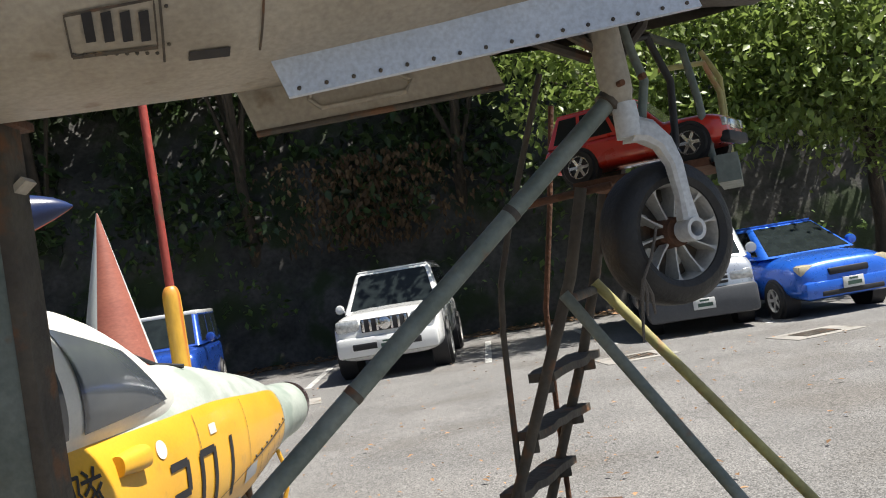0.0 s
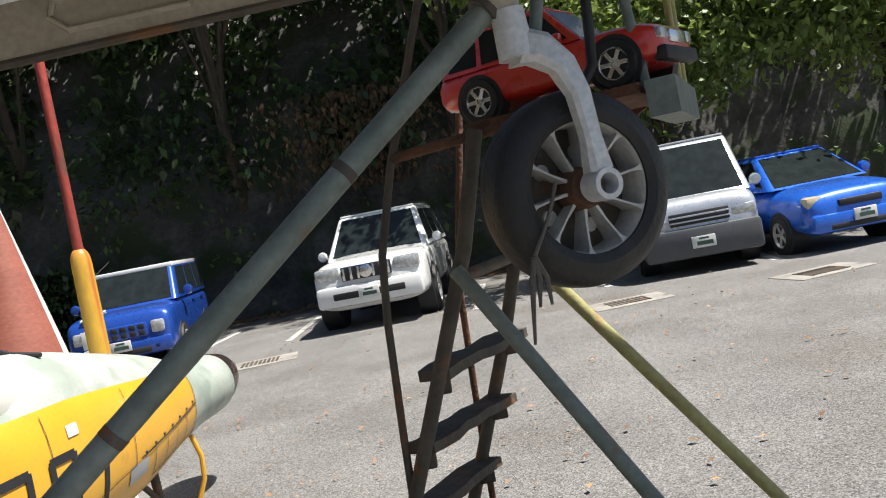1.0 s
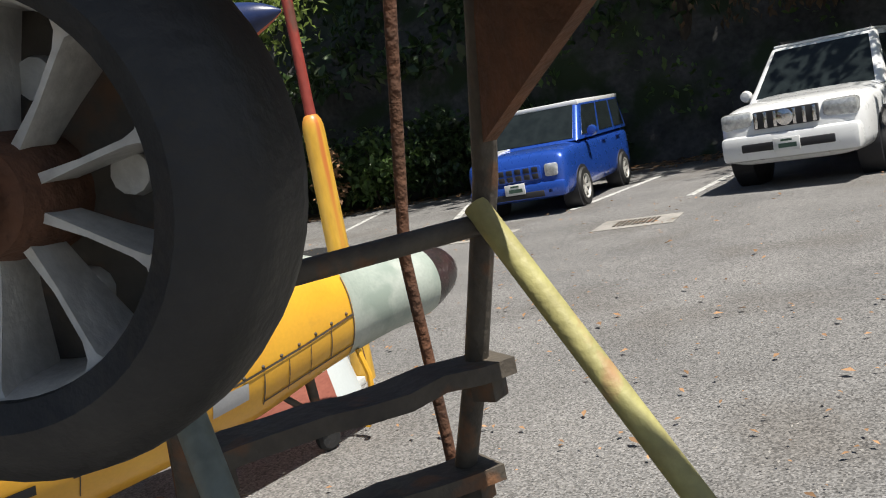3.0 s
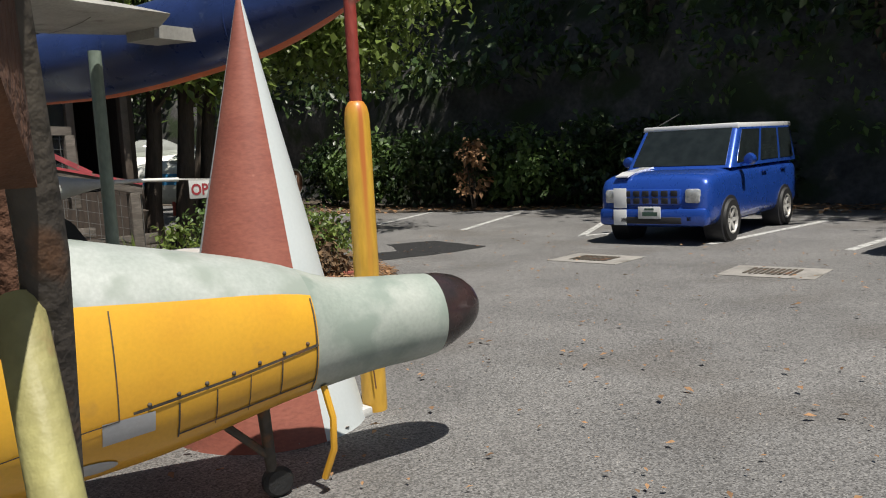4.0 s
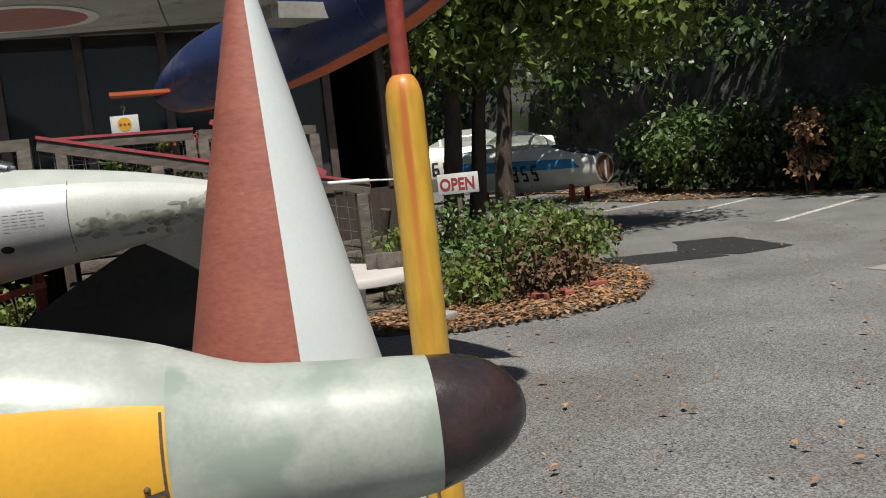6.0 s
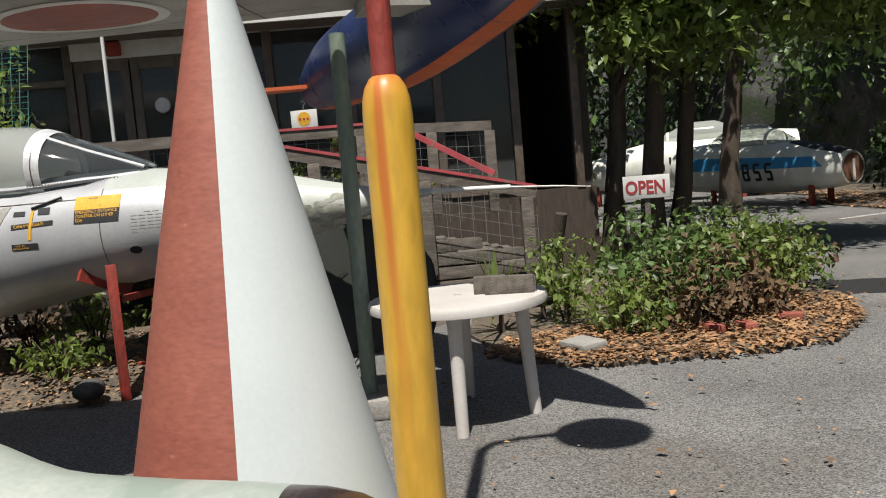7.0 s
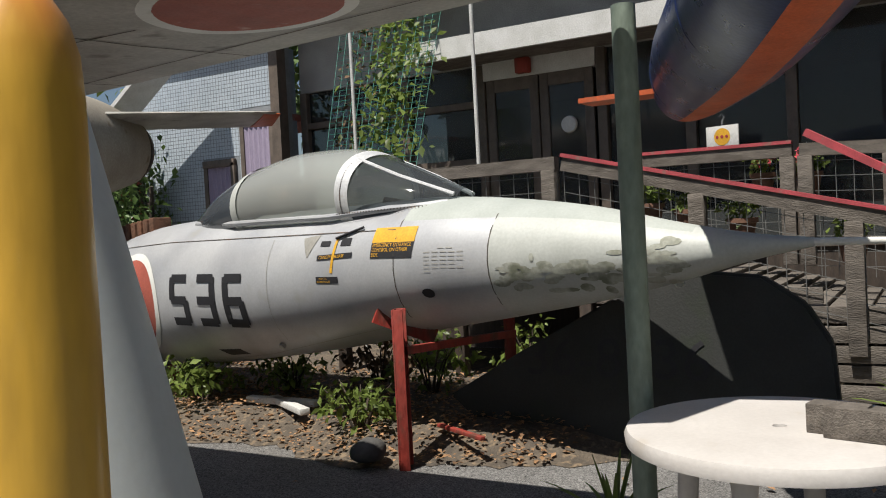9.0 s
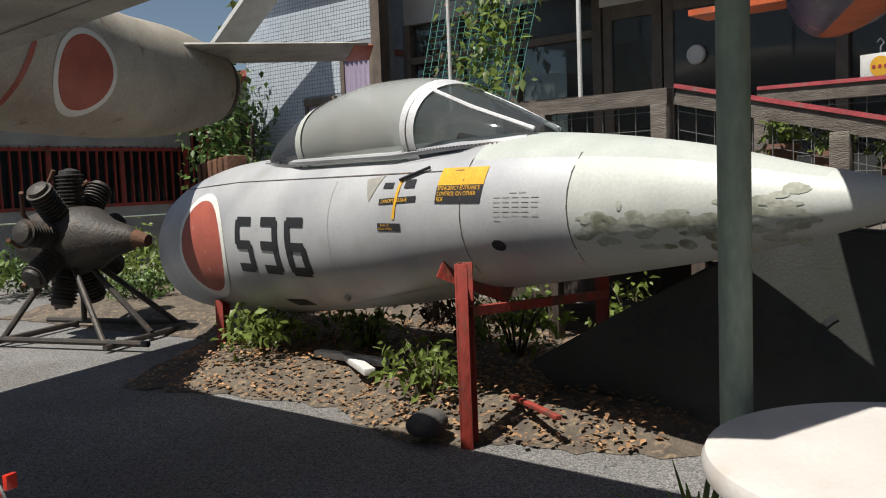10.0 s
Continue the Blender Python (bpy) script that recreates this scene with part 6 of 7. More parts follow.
# ---- garden table ----
TX, TY = -4.82, 7.225
tb = thing("garden_table", "white round plastic garden table with grey stains", "table", pose(TX, TY, 0))
bm = bmesh.new()
spin(bm, [(0.03, 0.71), (0.49, 0.71), (0.515, 0.682), (0.535, 0.688), (0.54, 0.72), (0.53, 0.742), (0.49, 0.745), (0.025, 0.746), (0.02, 0.71)], 64)
part("tabletop", bm, M_PLASTIC, tb)
for a in (250, -8, 172, 80):
    c, s = math.cos(radians(a)), math.sin(radians(a))
    bm = bmesh.new()
    tube(bm, [(c * 0.37, s * 0.37, 0.71), (c * 0.38, s * 0.38, 0.62), (c * 0.42, s * 0.42, 0.0)], [0.055, 0.042, 0.036], 16)
    part("leg", bm, M_PLASTIC, tb)
wb = thing("wood_block", "weathered timber offcuts nailed together on the table", "wood block", pose(TX + 0.07, TY + 0.27, 0.746, 0, 0, 78))
part("plank", new_box(-0.10, -0.085, 0.0, 0.19, -0.045, 0.105, 0.004), M_WOOD, wb)
part("plank", new_box(-0.17, -0.04, 0.0, 0.02, 0.05, 0.10, 0.004), M_WOOD, wb)
part("plank", new_box(0.025, -0.043, 0.0, 0.20, 0.05, 0.095, 0.004), M_WOOD, wb)

# ---- grey jet nose 536 ----
FM = pose(-7.105, 2.11, -0.02, 0, 0, -9.1)
FJ = thing("jet_nose_section", "silver-grey jet nose section numbered 536 on red stands", "aircraft", FM, "cut jet noses")
fj = Hull([(-1.28, 0.46, 0.47, 1.42, 2.1, 1.3), (-1.22, 0.50, 0.44, 1.47, 2.1, 1.35), (-1.1, 0.53, 0.42, 1.52, 2.1, 1.4), (-0.6, 0.575, 0.405, 1.64, 2.1, 1.5), (0.1, 0.59, 0.455, 1.70, 2.1, 1.52), (1.0, 0.58, 0.55, 1.71, 2.1, 1.53), (1.9, 0.55, 0.68, 1.72, 2.1, 1.55), (2.7, 0.49, 0.83, 1.735, 2.05, 1.58), (3.42, 0.395, 0.95, 1.68, 2.0, 1.57), (3.95, 0.30, 1.045, 1.60, 2, 1.53), (4.5, 0.165, 1.175, 1.475, 2, 1.44), (4.9, 0.07, 1.285, 1.405, 2, 1.395), (5.15, 0.022, 1.335, 1.38, 2, 1.37)], 0.08)
part("fuselage", fj.mesh(-2, 2.72, lo=34, hi=14, upper=0), M_SILVER, FJ)
part("fuselage_front", fj.mesh(2.72, 3.40, lo=34, hi=14), [M_SILVER, M_GLARE], FJ)
part("radome", fj.mesh(3.40, 4.55, lo=34, hi=14), [M_RADOME, M_GLARE], FJ, "off-white radome with mould stains")
part("radome_tip", fj.mesh(4.55, 6, lo=34, hi=14, upper=0), M_RADOME, FJ, "pale weathered radome tip")
rm2 = random.Random(4)
bm = bmesh.new()
for k in range(110):
    y = rm2.uniform(3.45, 4.5)
    z = 1.21 + 0.07 * (y - 3.45) + rm2.gauss(0, 0.045)
    q = fj.disc(y, z, rm2.uniform(0.015, 0.06), rm2.uniform(0.008, 0.028), 0.0022 + 0.00001 * k, seg=9)
    me = bpy.data.meshes.new("spot")
    q.to_mesh(me)
    q.free()
    bm.from_mesh(me)
    bpy.data.meshes.remove(me)
tagged(part("mould", bm, M_MOLD, FJ, "green-grey mould spots", None), kind="stuff")
bm = bmesh.new()
tube(bm, [(0, 5.1, 1.358), (0, 5.45, 1.355), (0, 5.75, 1.345)], [0.022, 0.018, 0.02], 10)
part("pitot_boom", bm, M_WHITE, FJ)
bm = bmesh.new()
tube(bm, [(0, 5.75, 1.345), (0, 6.15, 1.32), (0.0, 6.35, 1.30)], [0.009, 0.007, 0.004], 8)
part("pitot_tip", bm, M_ALU, FJ)
bm = bmesh.new()
for sg in (1,):
    for yy in (2.72, 3.40):
        part("panel_line", fj.line([(yy, 0.86 + 0.14 * (yy - 2.72)), (yy, 1.68)], 0.006), M_DARKST, FJ)
    part("panel_line", fj.line([(-1.0, 1.47), (0.2, 1.52), (2.7, 1.53)], 0.005), M_DARKST, FJ)
    part("panel_line", fj.line([(1.55, 0.66), (1.55, 1.5)], 0.004), M_WINGU, FJ)
    part("panel_line", fj.line([(-0.75, 0.5), (-0.75, 1.55)], 0.004), M_WINGU, FJ)
    part("panel_line", fj.line([(0.4, 0.52), (1.2, 0.62), (2.6, 0.9)], 0.004), M_WINGU, FJ)
part("roundel_ring", fj.disc(-0.22, 1.02, 0.41, 0.42, 0.004, 0.87), M_WHITE, FJ)
part("roundel_disc", fj.disc(-0.22, 1.02, 0.357, 0.366, 0.004), M_ROUNDEL, FJ, "faded red disc")
for k, ch in enumerate("536"):
    part("figure", block_text(fj, ch, 0.365 + k * 0.34, 0.855, 0.245, 0.41, 0.066, 0.1), M_BLACK, FJ, "black painted figure")
part("placard", fj.quad([(2.53, 1.45), (2.87, 1.45), (2.87, 1.545), (2.53, 1.545)], 0.004), M_LABELY, FJ, "yellow placard")
part("placard", fj.quad([(2.53, 1.35), (2.86, 1.35), (2.87, 1.449), (2.53, 1.449)], 0.004), M_BLACK, FJ, "black placard")
for i, s in enumerate(("EMERGENCY ENTRANCE", "CONTROL ON OTHER", "SIDE")):
    part("lettering", fj.text(s, 2.54, 1.423 - i * 0.031, 0.033, 0.006, 0.85), M_LABELY, FJ)
part("placard", fj.quad([(2.05, 1.345), (2.37, 1.36), (2.37, 1.395), (2.05, 1.38)], 0.004), M_BLACK, FJ)
part("lettering", fj.text("CANOPY RELEASE", 2.07, 1.354, 0.03, 0.006, 0.95, 1, 0.04), M_LABELY, FJ)
part("placard", fj.quad([(2.05, 1.19), (2.25, 1.19), (2.25, 1.235), (2.05, 1.235)], 0.004), M_BLACK, FJ)
part("lettering", fj.text("PUSH TO", 2.08, 1.216, 0.018, 0.006), M_LABELY, FJ)
part("lettering", fj.text("RELEASE HANDLE", 2.06, 1.196, 0.018, 0.006, 0.85), M_LABELY, FJ)
for y0, z0, y1, z1 in ((2.06, 1.44, 2.15, 1.475), (2.25, 1.44, 2.34, 1.49)):
    part("placard", fj.quad([(y0, z0), (y1, z0), (y1, z1), (y0, z1)], 0.004), M_BLACK, FJ)
part("orange_line", fj.line([(2.19, 1.26), (2.21, 1.50)], 0.022, 0.005), M_LABELY, FJ)
bm = bmesh.new()
tube(bm, [fj.side(2.2, 1.49, 0.015), fj.side(2.42, 1.555, 0.02)], 0.009, 8)
part("release_handle", bm, M_BLACK, FJ)
part("warning_triangle", fj.quad([(1.87, 1.50), (2.03, 1.52), (1.955, 1.37), (1.945, 1.37)], 0.004), M_WINGU, FJ, "faded grey triangle")
for k, n in enumerate((2, 5, 5, 5, 4, 5, 1)):
    for a in range(n):
        y0 = 2.95 + a * 0.06 + (0.1 if k == 0 else 0)
        part("stencil_bar", fj.quad([(y0, 1.40 - k * 0.024), (y0 + 0.045, 1.40 - k * 0.024), (y0 + 0.045, 1.405 - k * 0.024), (y0, 1.405 - k * 0.024)], 0.003, 1, 1), M_WINGU, FJ, "", None)
part("drain_hole", fj.disc(2.95, 1.12, 0.045, 0.03, 0.004), M_BLACK, FJ)
part("open_slot", fj.quad([(0.75, 0.595), (0.98, 0.615), (0.95, 0.665), (0.70, 0.65)], 0.004), M_BLACK, FJ)
bm = bmesh.new()
tube(bm, [fj.side(1.45, 0.72, 0.0), fj.side(1.45, 0.70, 0.05)], 0.025, 8)
part("lug", bm, M_WINGU, FJ)
bm = bmesh.new()
beam(bm, fj.side(2.5, 1.0, 0.01), fj.side(2.72, 0.82, 0.07), 0.03, 0.16)
part("red_fin", bm, M_REDRUST, FJ)
# canopy
cp = Hull([(0.2, 0.20, 1.5, 1.75, 2.0), (0.55, 0.33, 1.45, 1.92, 2.0), (0.98, 0.40, 1.45, 2.06, 2.1), (1.5, 0.42, 1.45, 2.15, 2.1), (2.0, 0.42, 1.45, 2.13, 2.1), (2.4, 0.36, 1.45, 2.0, 2.0), (2.75, 0.24, 1.5, 1.86, 2.0), (2.98, 0.10, 1.55, 1.77, 2.0)], 0.06)
part("rear_canopy", cp.mesh(0.2, 1.0, upper=0, cap=False), M_CANOPYD, FJ, "grey rear canopy glass")
part("canopy_glass", cp.mesh(1.03, 2.16, upper=0, cap=False), M_CANOPY, FJ, "dusty scratched canopy glass")
part("windscreen", cp.mesh(2.22, 2.96, upper=0, cap=False), M_SCREEN, FJ, "windscreen glass")
for y0, y1, lean, m in ((0.97, 1.05, 0.0, M_RADOME), (2.14, 2.25, 0.0, M_ALUP)):
    bm = Hull([(y0, cp.at(y0)[0] + 0.012, cp.at(y0)[1], cp.at(y0)[2] + 0.012, 2.05), (y1, cp.at(y1)[0] + 0.012, cp.at(y1)[1], cp.at(y1)[2] + 0.012, 2.05)], 0.05).mesh(upper=0, cap=False)
    part("canopy_frame", bm, m, FJ)
for sg in (1, -1):
    bm = bmesh.new()
    tube(bm, [cp.side(2.2, 2.03, 0.006, sg), cp.side(2.55, 1.89, 0.006, sg), cp.side(2.94, 1.74, 0.006, sg)], 0.016, 8)
    part("windscreen_frame", bm, M_ALUP, FJ)
    bm = bmesh.new()
    tube(bm, [cp.side(0.3, 1.66, 0.004, sg), cp.side(1.0, 1.64, 0.006, sg), cp.side(2.05, 1.64, 0.006, sg), cp.side(2.55, 1.67, 0.006, sg), cp.side(2.92, 1.69, 0.006, sg)], 0.022, 8)
    part("sill", bm, M_SILVER, FJ)
bm = bmesh.new()
for k in range(34):
    f = k / 33
    p = cp.side(2.15 + 0.75 * f, 1.655 + 0.02 * f, 0.028)
    bmesh.ops.create_icosphere(bm, subdivisions=1, radius=0.0055, matrix=Matrix.Translation(p))
    q = cp.side(2.19, 1.66 + 0.4 * f, 0.014)
    bmesh.ops.create_icosphere(bm, subdivisions=1, radius=0.0055, matrix=Matrix.Translation(q))
part("screw", bm, M_DARKST, FJ)
bm = bmesh.new()
box(bm, -0.16, 1.1, 1.35, 0.16, 1.35, 1.92, None, 0.05)
part("ejection_seat", bm, M_DARKST, FJ, "dark torn cockpit seat")
bm = bmesh.new()
tube(bm, [(0, 2.1, 1.5), (0.05, 2.3, 1.72), (-0.1, 2.5, 1.66), (0.1, 2.45, 1.6)], 0.05, 8)
part("instrument_hood", bm, M_DARKST, FJ)
bm = bmesh.new()
for k in range(6):
    box(bm, -0.14 + 0.03 * k, -1.0 + k * 0.1, 1.50 + 0.015 * k, 0.20, -0.93 + k * 0.1, 1.70 + 0.01 * k, None, 0.01)
part("cut_edge", bm, M_RUST, FJ, "torn rusty metal edge")
for x, y, zt in ((-6.12, 4.76, 1.01), (-7.2, 5.0, 0.86), (-7.35, 1.35, 0.60), (-6.75, 1.75, 0.55)):
    st = thing("stand_post", "red-painted steel channel post under the jet nose", "post", pose(x, y, 0, 0, 0, 20), "stand posts")
    part("web", new_box(-0.055, -0.012, 0, 0.055, 0.0, zt, 0.002), M_REDRUST, st)
    part("flange", new_box(-0.055, 0.0, 0, -0.042, 0.06, zt, 0.002), M_REDRUST, st)
    part("flange", new_box(0.042, 0.0, 0, 0.055, 0.06, zt, 0.002), M_REDRUST, st)
bm = bmesh.new()
beam(bm, (-6.13, 4.82, 0.75), (-7.2, 5.06, 0.72), 0.04, 0.05)
beam(bm, (-6.8, 1.75, 0.52), (-7.4, 1.4, 0.52), 0.05, 0.07)
solo("cross_beam", bm, M_REDRUST, "red steel cross beam carrying the jet nose", "beam")
# the fin lying below it, its shade painted into the skin colour
fin = thing("detached_fin", "weathered tail fin with its shade painted into the dark skin, figures on it", "aircraft part", pose(-7.0, 4.95, 0, 0, 0, 0))
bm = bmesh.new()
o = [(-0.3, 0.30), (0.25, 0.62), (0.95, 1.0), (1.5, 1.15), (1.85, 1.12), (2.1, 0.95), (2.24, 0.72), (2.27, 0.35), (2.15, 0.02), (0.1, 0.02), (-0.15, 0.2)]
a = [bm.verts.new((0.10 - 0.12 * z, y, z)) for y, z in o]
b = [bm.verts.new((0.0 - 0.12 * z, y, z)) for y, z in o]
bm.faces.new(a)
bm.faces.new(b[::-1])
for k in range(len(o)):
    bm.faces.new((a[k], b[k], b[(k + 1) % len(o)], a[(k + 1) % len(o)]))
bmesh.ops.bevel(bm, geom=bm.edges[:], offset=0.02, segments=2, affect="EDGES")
part("skin", bm, M_FINSHADE, fin)
bm = letters("36-8536", 0.36)
for v in bm.verts:
    v.co = (0.108 - 0.12 * (0.48 + v.co.y), 0.3 + v.co.x * 1.05, 0.48 + v.co.y)
part("lettering", bm, M_BLACK, fin, "", None)

# ---- far jet noses ----
def far_jet(name, label, at, rows, can, stripe, figs, fig_y, fig_z, sgn, paint, intake):
    t = thing(name, label, "aircraft", at, "cut jet noses")
    h = Hull(rows, 0.12)
    part("fuselage", h.mesh(upper=0), paint, t)
    c = Hull(can, 0.08)
    ys = [r[0] for r in can]
    part("canopy", c.mesh(ys[0], ys[-1] - 0.62, upper=0, cap=False), M_CANOPY, t, "dusty canopy glass")
    part("windscreen", c.mesh(ys[-1] - 0.55, ys[-1], upper=0, cap=False), M_CANOPY, t)
    for y in (ys[-1] - 0.62, ys[0] + 0.05):
        a, b = c.at(y), c.at(y + 0.08)
        part("canopy_frame", Hull([(y, a[0] + 0.02, a[1], a[2] + 0.02, 2), (y + 0.08, b[0] + 0.02, b[1], b[2] + 0.02, 2)], 0.04).mesh(upper=0, cap=False), M_WHITE, t)
    if stripe:
        part("stripe", h.quad(stripe, 0.006, 20, 5, sgn), M_STRIPEB, t, "sky blue stripe")
    for k, ch in enumerate(figs):
        part("figure", block_text(h, ch, fig_y + k * 0.34 * sgn, fig_z, 0.22, 0.42, 0.07, 0.1, 0.009, sgn), M_BLACK, t)
    if intake:
        y, z, r = intake
        bm = bmesh.new()
        spin(bm, [(r * 0.86, 0.0), (r, 0.0), (r * 1.02, -0.06), (r * 0.9, -0.1), (r * 0.84, -0.1)], 30, "y", pose(0, y, z))
        part("intake_lip", bm, M_WHITE, t)
        bm = bmesh.new()
        spin(bm, [(0.01, 0.012), (r * 0.86, 0.012), (r * 0.86, 0.0), (0.01, 0.0)], 30, "y", pose(0, y, z))
        part("intake", bm, M_RUST, t, "rusty intake blanking plate")
        bm = bmesh.new()
        box(bm, -0.03, y - 0.02, z - r * 0.8, 0.03, y + 0.03, z + r * 0.5)
        part("splitter", bm, M_SIGNW, t)
    for y in (rows[1][0] + 0.5, rows[-2][0] - 0.6):
        for sx in (-0.3, 0.3):
            part("support", new_box(sx - 0.05, y - 0.05, 0, sx + 0.05, y + 0.05, h.at(y)[1] + 0.12), M_REDRUST, t)
    return t, h


t855, h855 = far_jet("jet_nose_section", "white jet nose section with a sky blue stripe numbered 855", pose(-17.6, 16.77, -0.06, 0, 0, -68),
        [(-5.2, 0.55, 0.45, 1.55, 2.1), (-4.4, 0.60, 0.38, 1.62, 2.1), (-2.5, 0.60, 0.34, 1.62, 2.1), (-1.0, 0.52, 0.40, 1.46, 2), (-0.25, 0.42, 0.47, 1.30, 2), (0, 0.36, 0.52, 1.22, 2)],
        [(-4.1, 0.28, 1.3, 1.66, 2), (-3.4, 0.42, 1.3, 1.98, 2), (-2.7, 0.43, 1.3, 2.02, 2), (-2.1, 0.34, 1.3, 1.84, 2), (-1.5, 0.16, 1.3, 1.58, 2)],
        [(-4.9, 0.95), (-0.4, 0.93), (-0.7, 1.16), (-4.6, 1.28)], "855", -2.6, 0.66, 1, M_WHITE, (0.0, 0.87, 0.36))
part("glare_panel", Hull([(-1.5, 0.30, 1.2, 1.545, 2), (-0.7, 0.30, 1.15, 1.425, 2), (-0.1, 0.24, 1.0, 1.285, 2)], 0.1).mesh(upper=0), M_BLACK, t855, "black glare panel")
t164, h164 = far_jet("jet_nose_section", "pale jet nose section numbered 164 behind the trees", pose(-25.4, 12.3, 0, 0, 0, 162),
        [(-6.4, 0.62, 0.5, 1.8, 2.1), (-5.4, 0.66, 0.45, 1.9, 2.1), (-2.6, 0.64, 0.4, 1.8, 2.1), (-1.0, 0.5, 0.45, 1.45, 2), (-0.2, 0.26, 0.6, 1.15, 2), (0, 0.1, 0.75, 0.98, 2)],
        [(-5.0, 0.3, 1.4, 1.85, 2), (-4.2, 0.45, 1.4, 2.25, 2), (-3.5, 0.44, 1.4, 2.25, 2), (-2.9, 0.32, 1.4, 2.0, 2), (-2.3, 0.15, 1.4, 1.75, 2)],
        None, "164", -2.2, 0.9, -1, M_WHITE, None)

# ---- open sign ----
sg = thing("open_sign", "white board sign lettered OPEN in red on a post", "sign", pose(-9.29, 9.76, 0, 0, 0, 68))
part("board", new_box(-0.26, -0.012, 0.98, 0.26, 0.012, 1.24, 0.004), M_SIGNW, sg)
bm = letters("OPEN", 0.21, 0.006)
for v in bm.verts:
    v.co = (v.co.x * 0.82 - 0.235, -0.0165, 1.035 + v.co.y)
part("lettering", bm, M_SIGNR, sg, "red capitals", None)
part("stake", new_box(-0.03, 0.013, 0.0, 0.03, 0.05, 1.2, 0.004), M_WOOD, sg)

# ---- deck, ramp and railings ----
WX = -11.0
deck = thing("deck", "weathered timber deck along the house", "deck", kind="structure")
for k in range(20):
    part("plank", new_box(-10.98 + k * 0.138, 2.6, 1.10, -10.98 + k * 0.138 + 0.128, 5.3, 1.14, 0.004), M_WOOD, deck)
part("joist", new_box(-8.35, 2.6, 0.92, -8.25, 5.3, 1.10, 0.005), M_WOODD, deck)
for y in (2.7, 4.0, 5.2):
    part("leg", new_box(-8.37, y - 0.05, 0, -8.27, y + 0.05, 0.92, 0.005), M_WOODD, deck)
ramp = thing("ramp", "sloping weathered timber ramp beside the house", "ramp", kind="structure")
for k in range(24):
    y = 5.32 + k * 0.138
    z = 1.10 - k * 0.138 * 0.24
    part("plank", new_box(-10.9, y, z, -8.3, y + 0.128, z + 0.04, 0.004), M_WOOD, ramp)
for k in range(7):
    bm = bmesh.new()
    y = 5.4 + k * 0.45
    part("skirt_board", new_box(-8.30, 5.3, 0.12 + k * 0.0 + 0.14 * k, -8.27, min(8.5, 8.5 - max(0, k - 3) * 0.75), 0.24 + 0.14 * k, 0.004), M_WOOD, ramp)


def railing(name, a, b, posts, label, mesh_h=0.85, top_mat=M_WOOD, red=True, wire=True):
    t = thing(name, label, "railing")
    a, b = Vector(a), Vector(b)
    bm = bmesh.new()
    beam(bm, a, b, 0.10, 0.11)
    part("top_rail", bm, top_mat, t)
    if red:
        bm = bmesh.new()
        beam(bm, a + Vector((0.02, 0, 0.072)), b + Vector((0.02, 0, 0.072)), 0.09, 0.03)
        part("red_strip", bm, M_PINK, t, "faded red painted strip")
    for f in posts:
        p = a.lerp(b, f)
        zf = max(0.0, p.z - 1.0)
        part("post", new_box(p.x - 0.06, p.y - 0.06, zf, p.x + 0.06, p.y + 0.06, p.z - 0.055, 0.006), M_WOOD, t)
    if wire:
        bm = bmesh.new()
        n = max(2, int((b - a).length / 0.13))
        for k in range(n + 1):
            p = a.lerp(b, k / n)
            beam(bm, p - Vector((0, 0, 0.06)), p - Vector((0, 0, mesh_h)), 0.005, 0.005, (1, 0, 0))
        for k in range(int(mesh_h / 0.13)):
            o = Vector((0.0, 0, -0.1 - 0.13 * k))
            beam(bm, a + o, b + o, 0.005, 0.005)
        tagged(part("wire_mesh", bm, M_WIRE, t, "galvanised wire mesh", None), kind="stuff")
    return t


railing("railing", (-8.25, 2.9, 1.975), (-8.25, 5.02, 1.985), (0.03, 0.5, 0.97), "weathered grey timber railing with wire mesh", red=False)
railing("ramp_railing", (-8.25, 5.08, 1.975), (-8.25, 8.32, 1.19), (0.33, 0.66, 0.97), "sloping timber ramp railing with a red strip and wire mesh")
railing("inner_railing", (-9.7, 5.15, 2.03), (-9.7, 6.64, 2.02), (0.02, 0.97), "inner timber railing with a faded red strip")
railing("end_railing", (-9.7, 6.7, 2.02), (-9.7, 8.1, 1.96), (0.03, 0.5, 0.98), "timber end railing with wire mesh", red=False, mesh_h=1.1)
bm = bmesh.new()
beam(bm, (-9.22, 6.81, 2.13), (-8.88, 8.0, 1.41), 0.05, 0.06)
solo("loose_beam", bm, M_PINK, "faded red beam leaning across the railings", "beam")
bm = bmesh.new()
tube(bm, [(-9.4, 8.6, 0.0), (-9.2, 8.75, 0.9)], 0.07, 10)
solo("leaning_log", bm, M_BARK, "grey log leaning beside the end railing", "log")

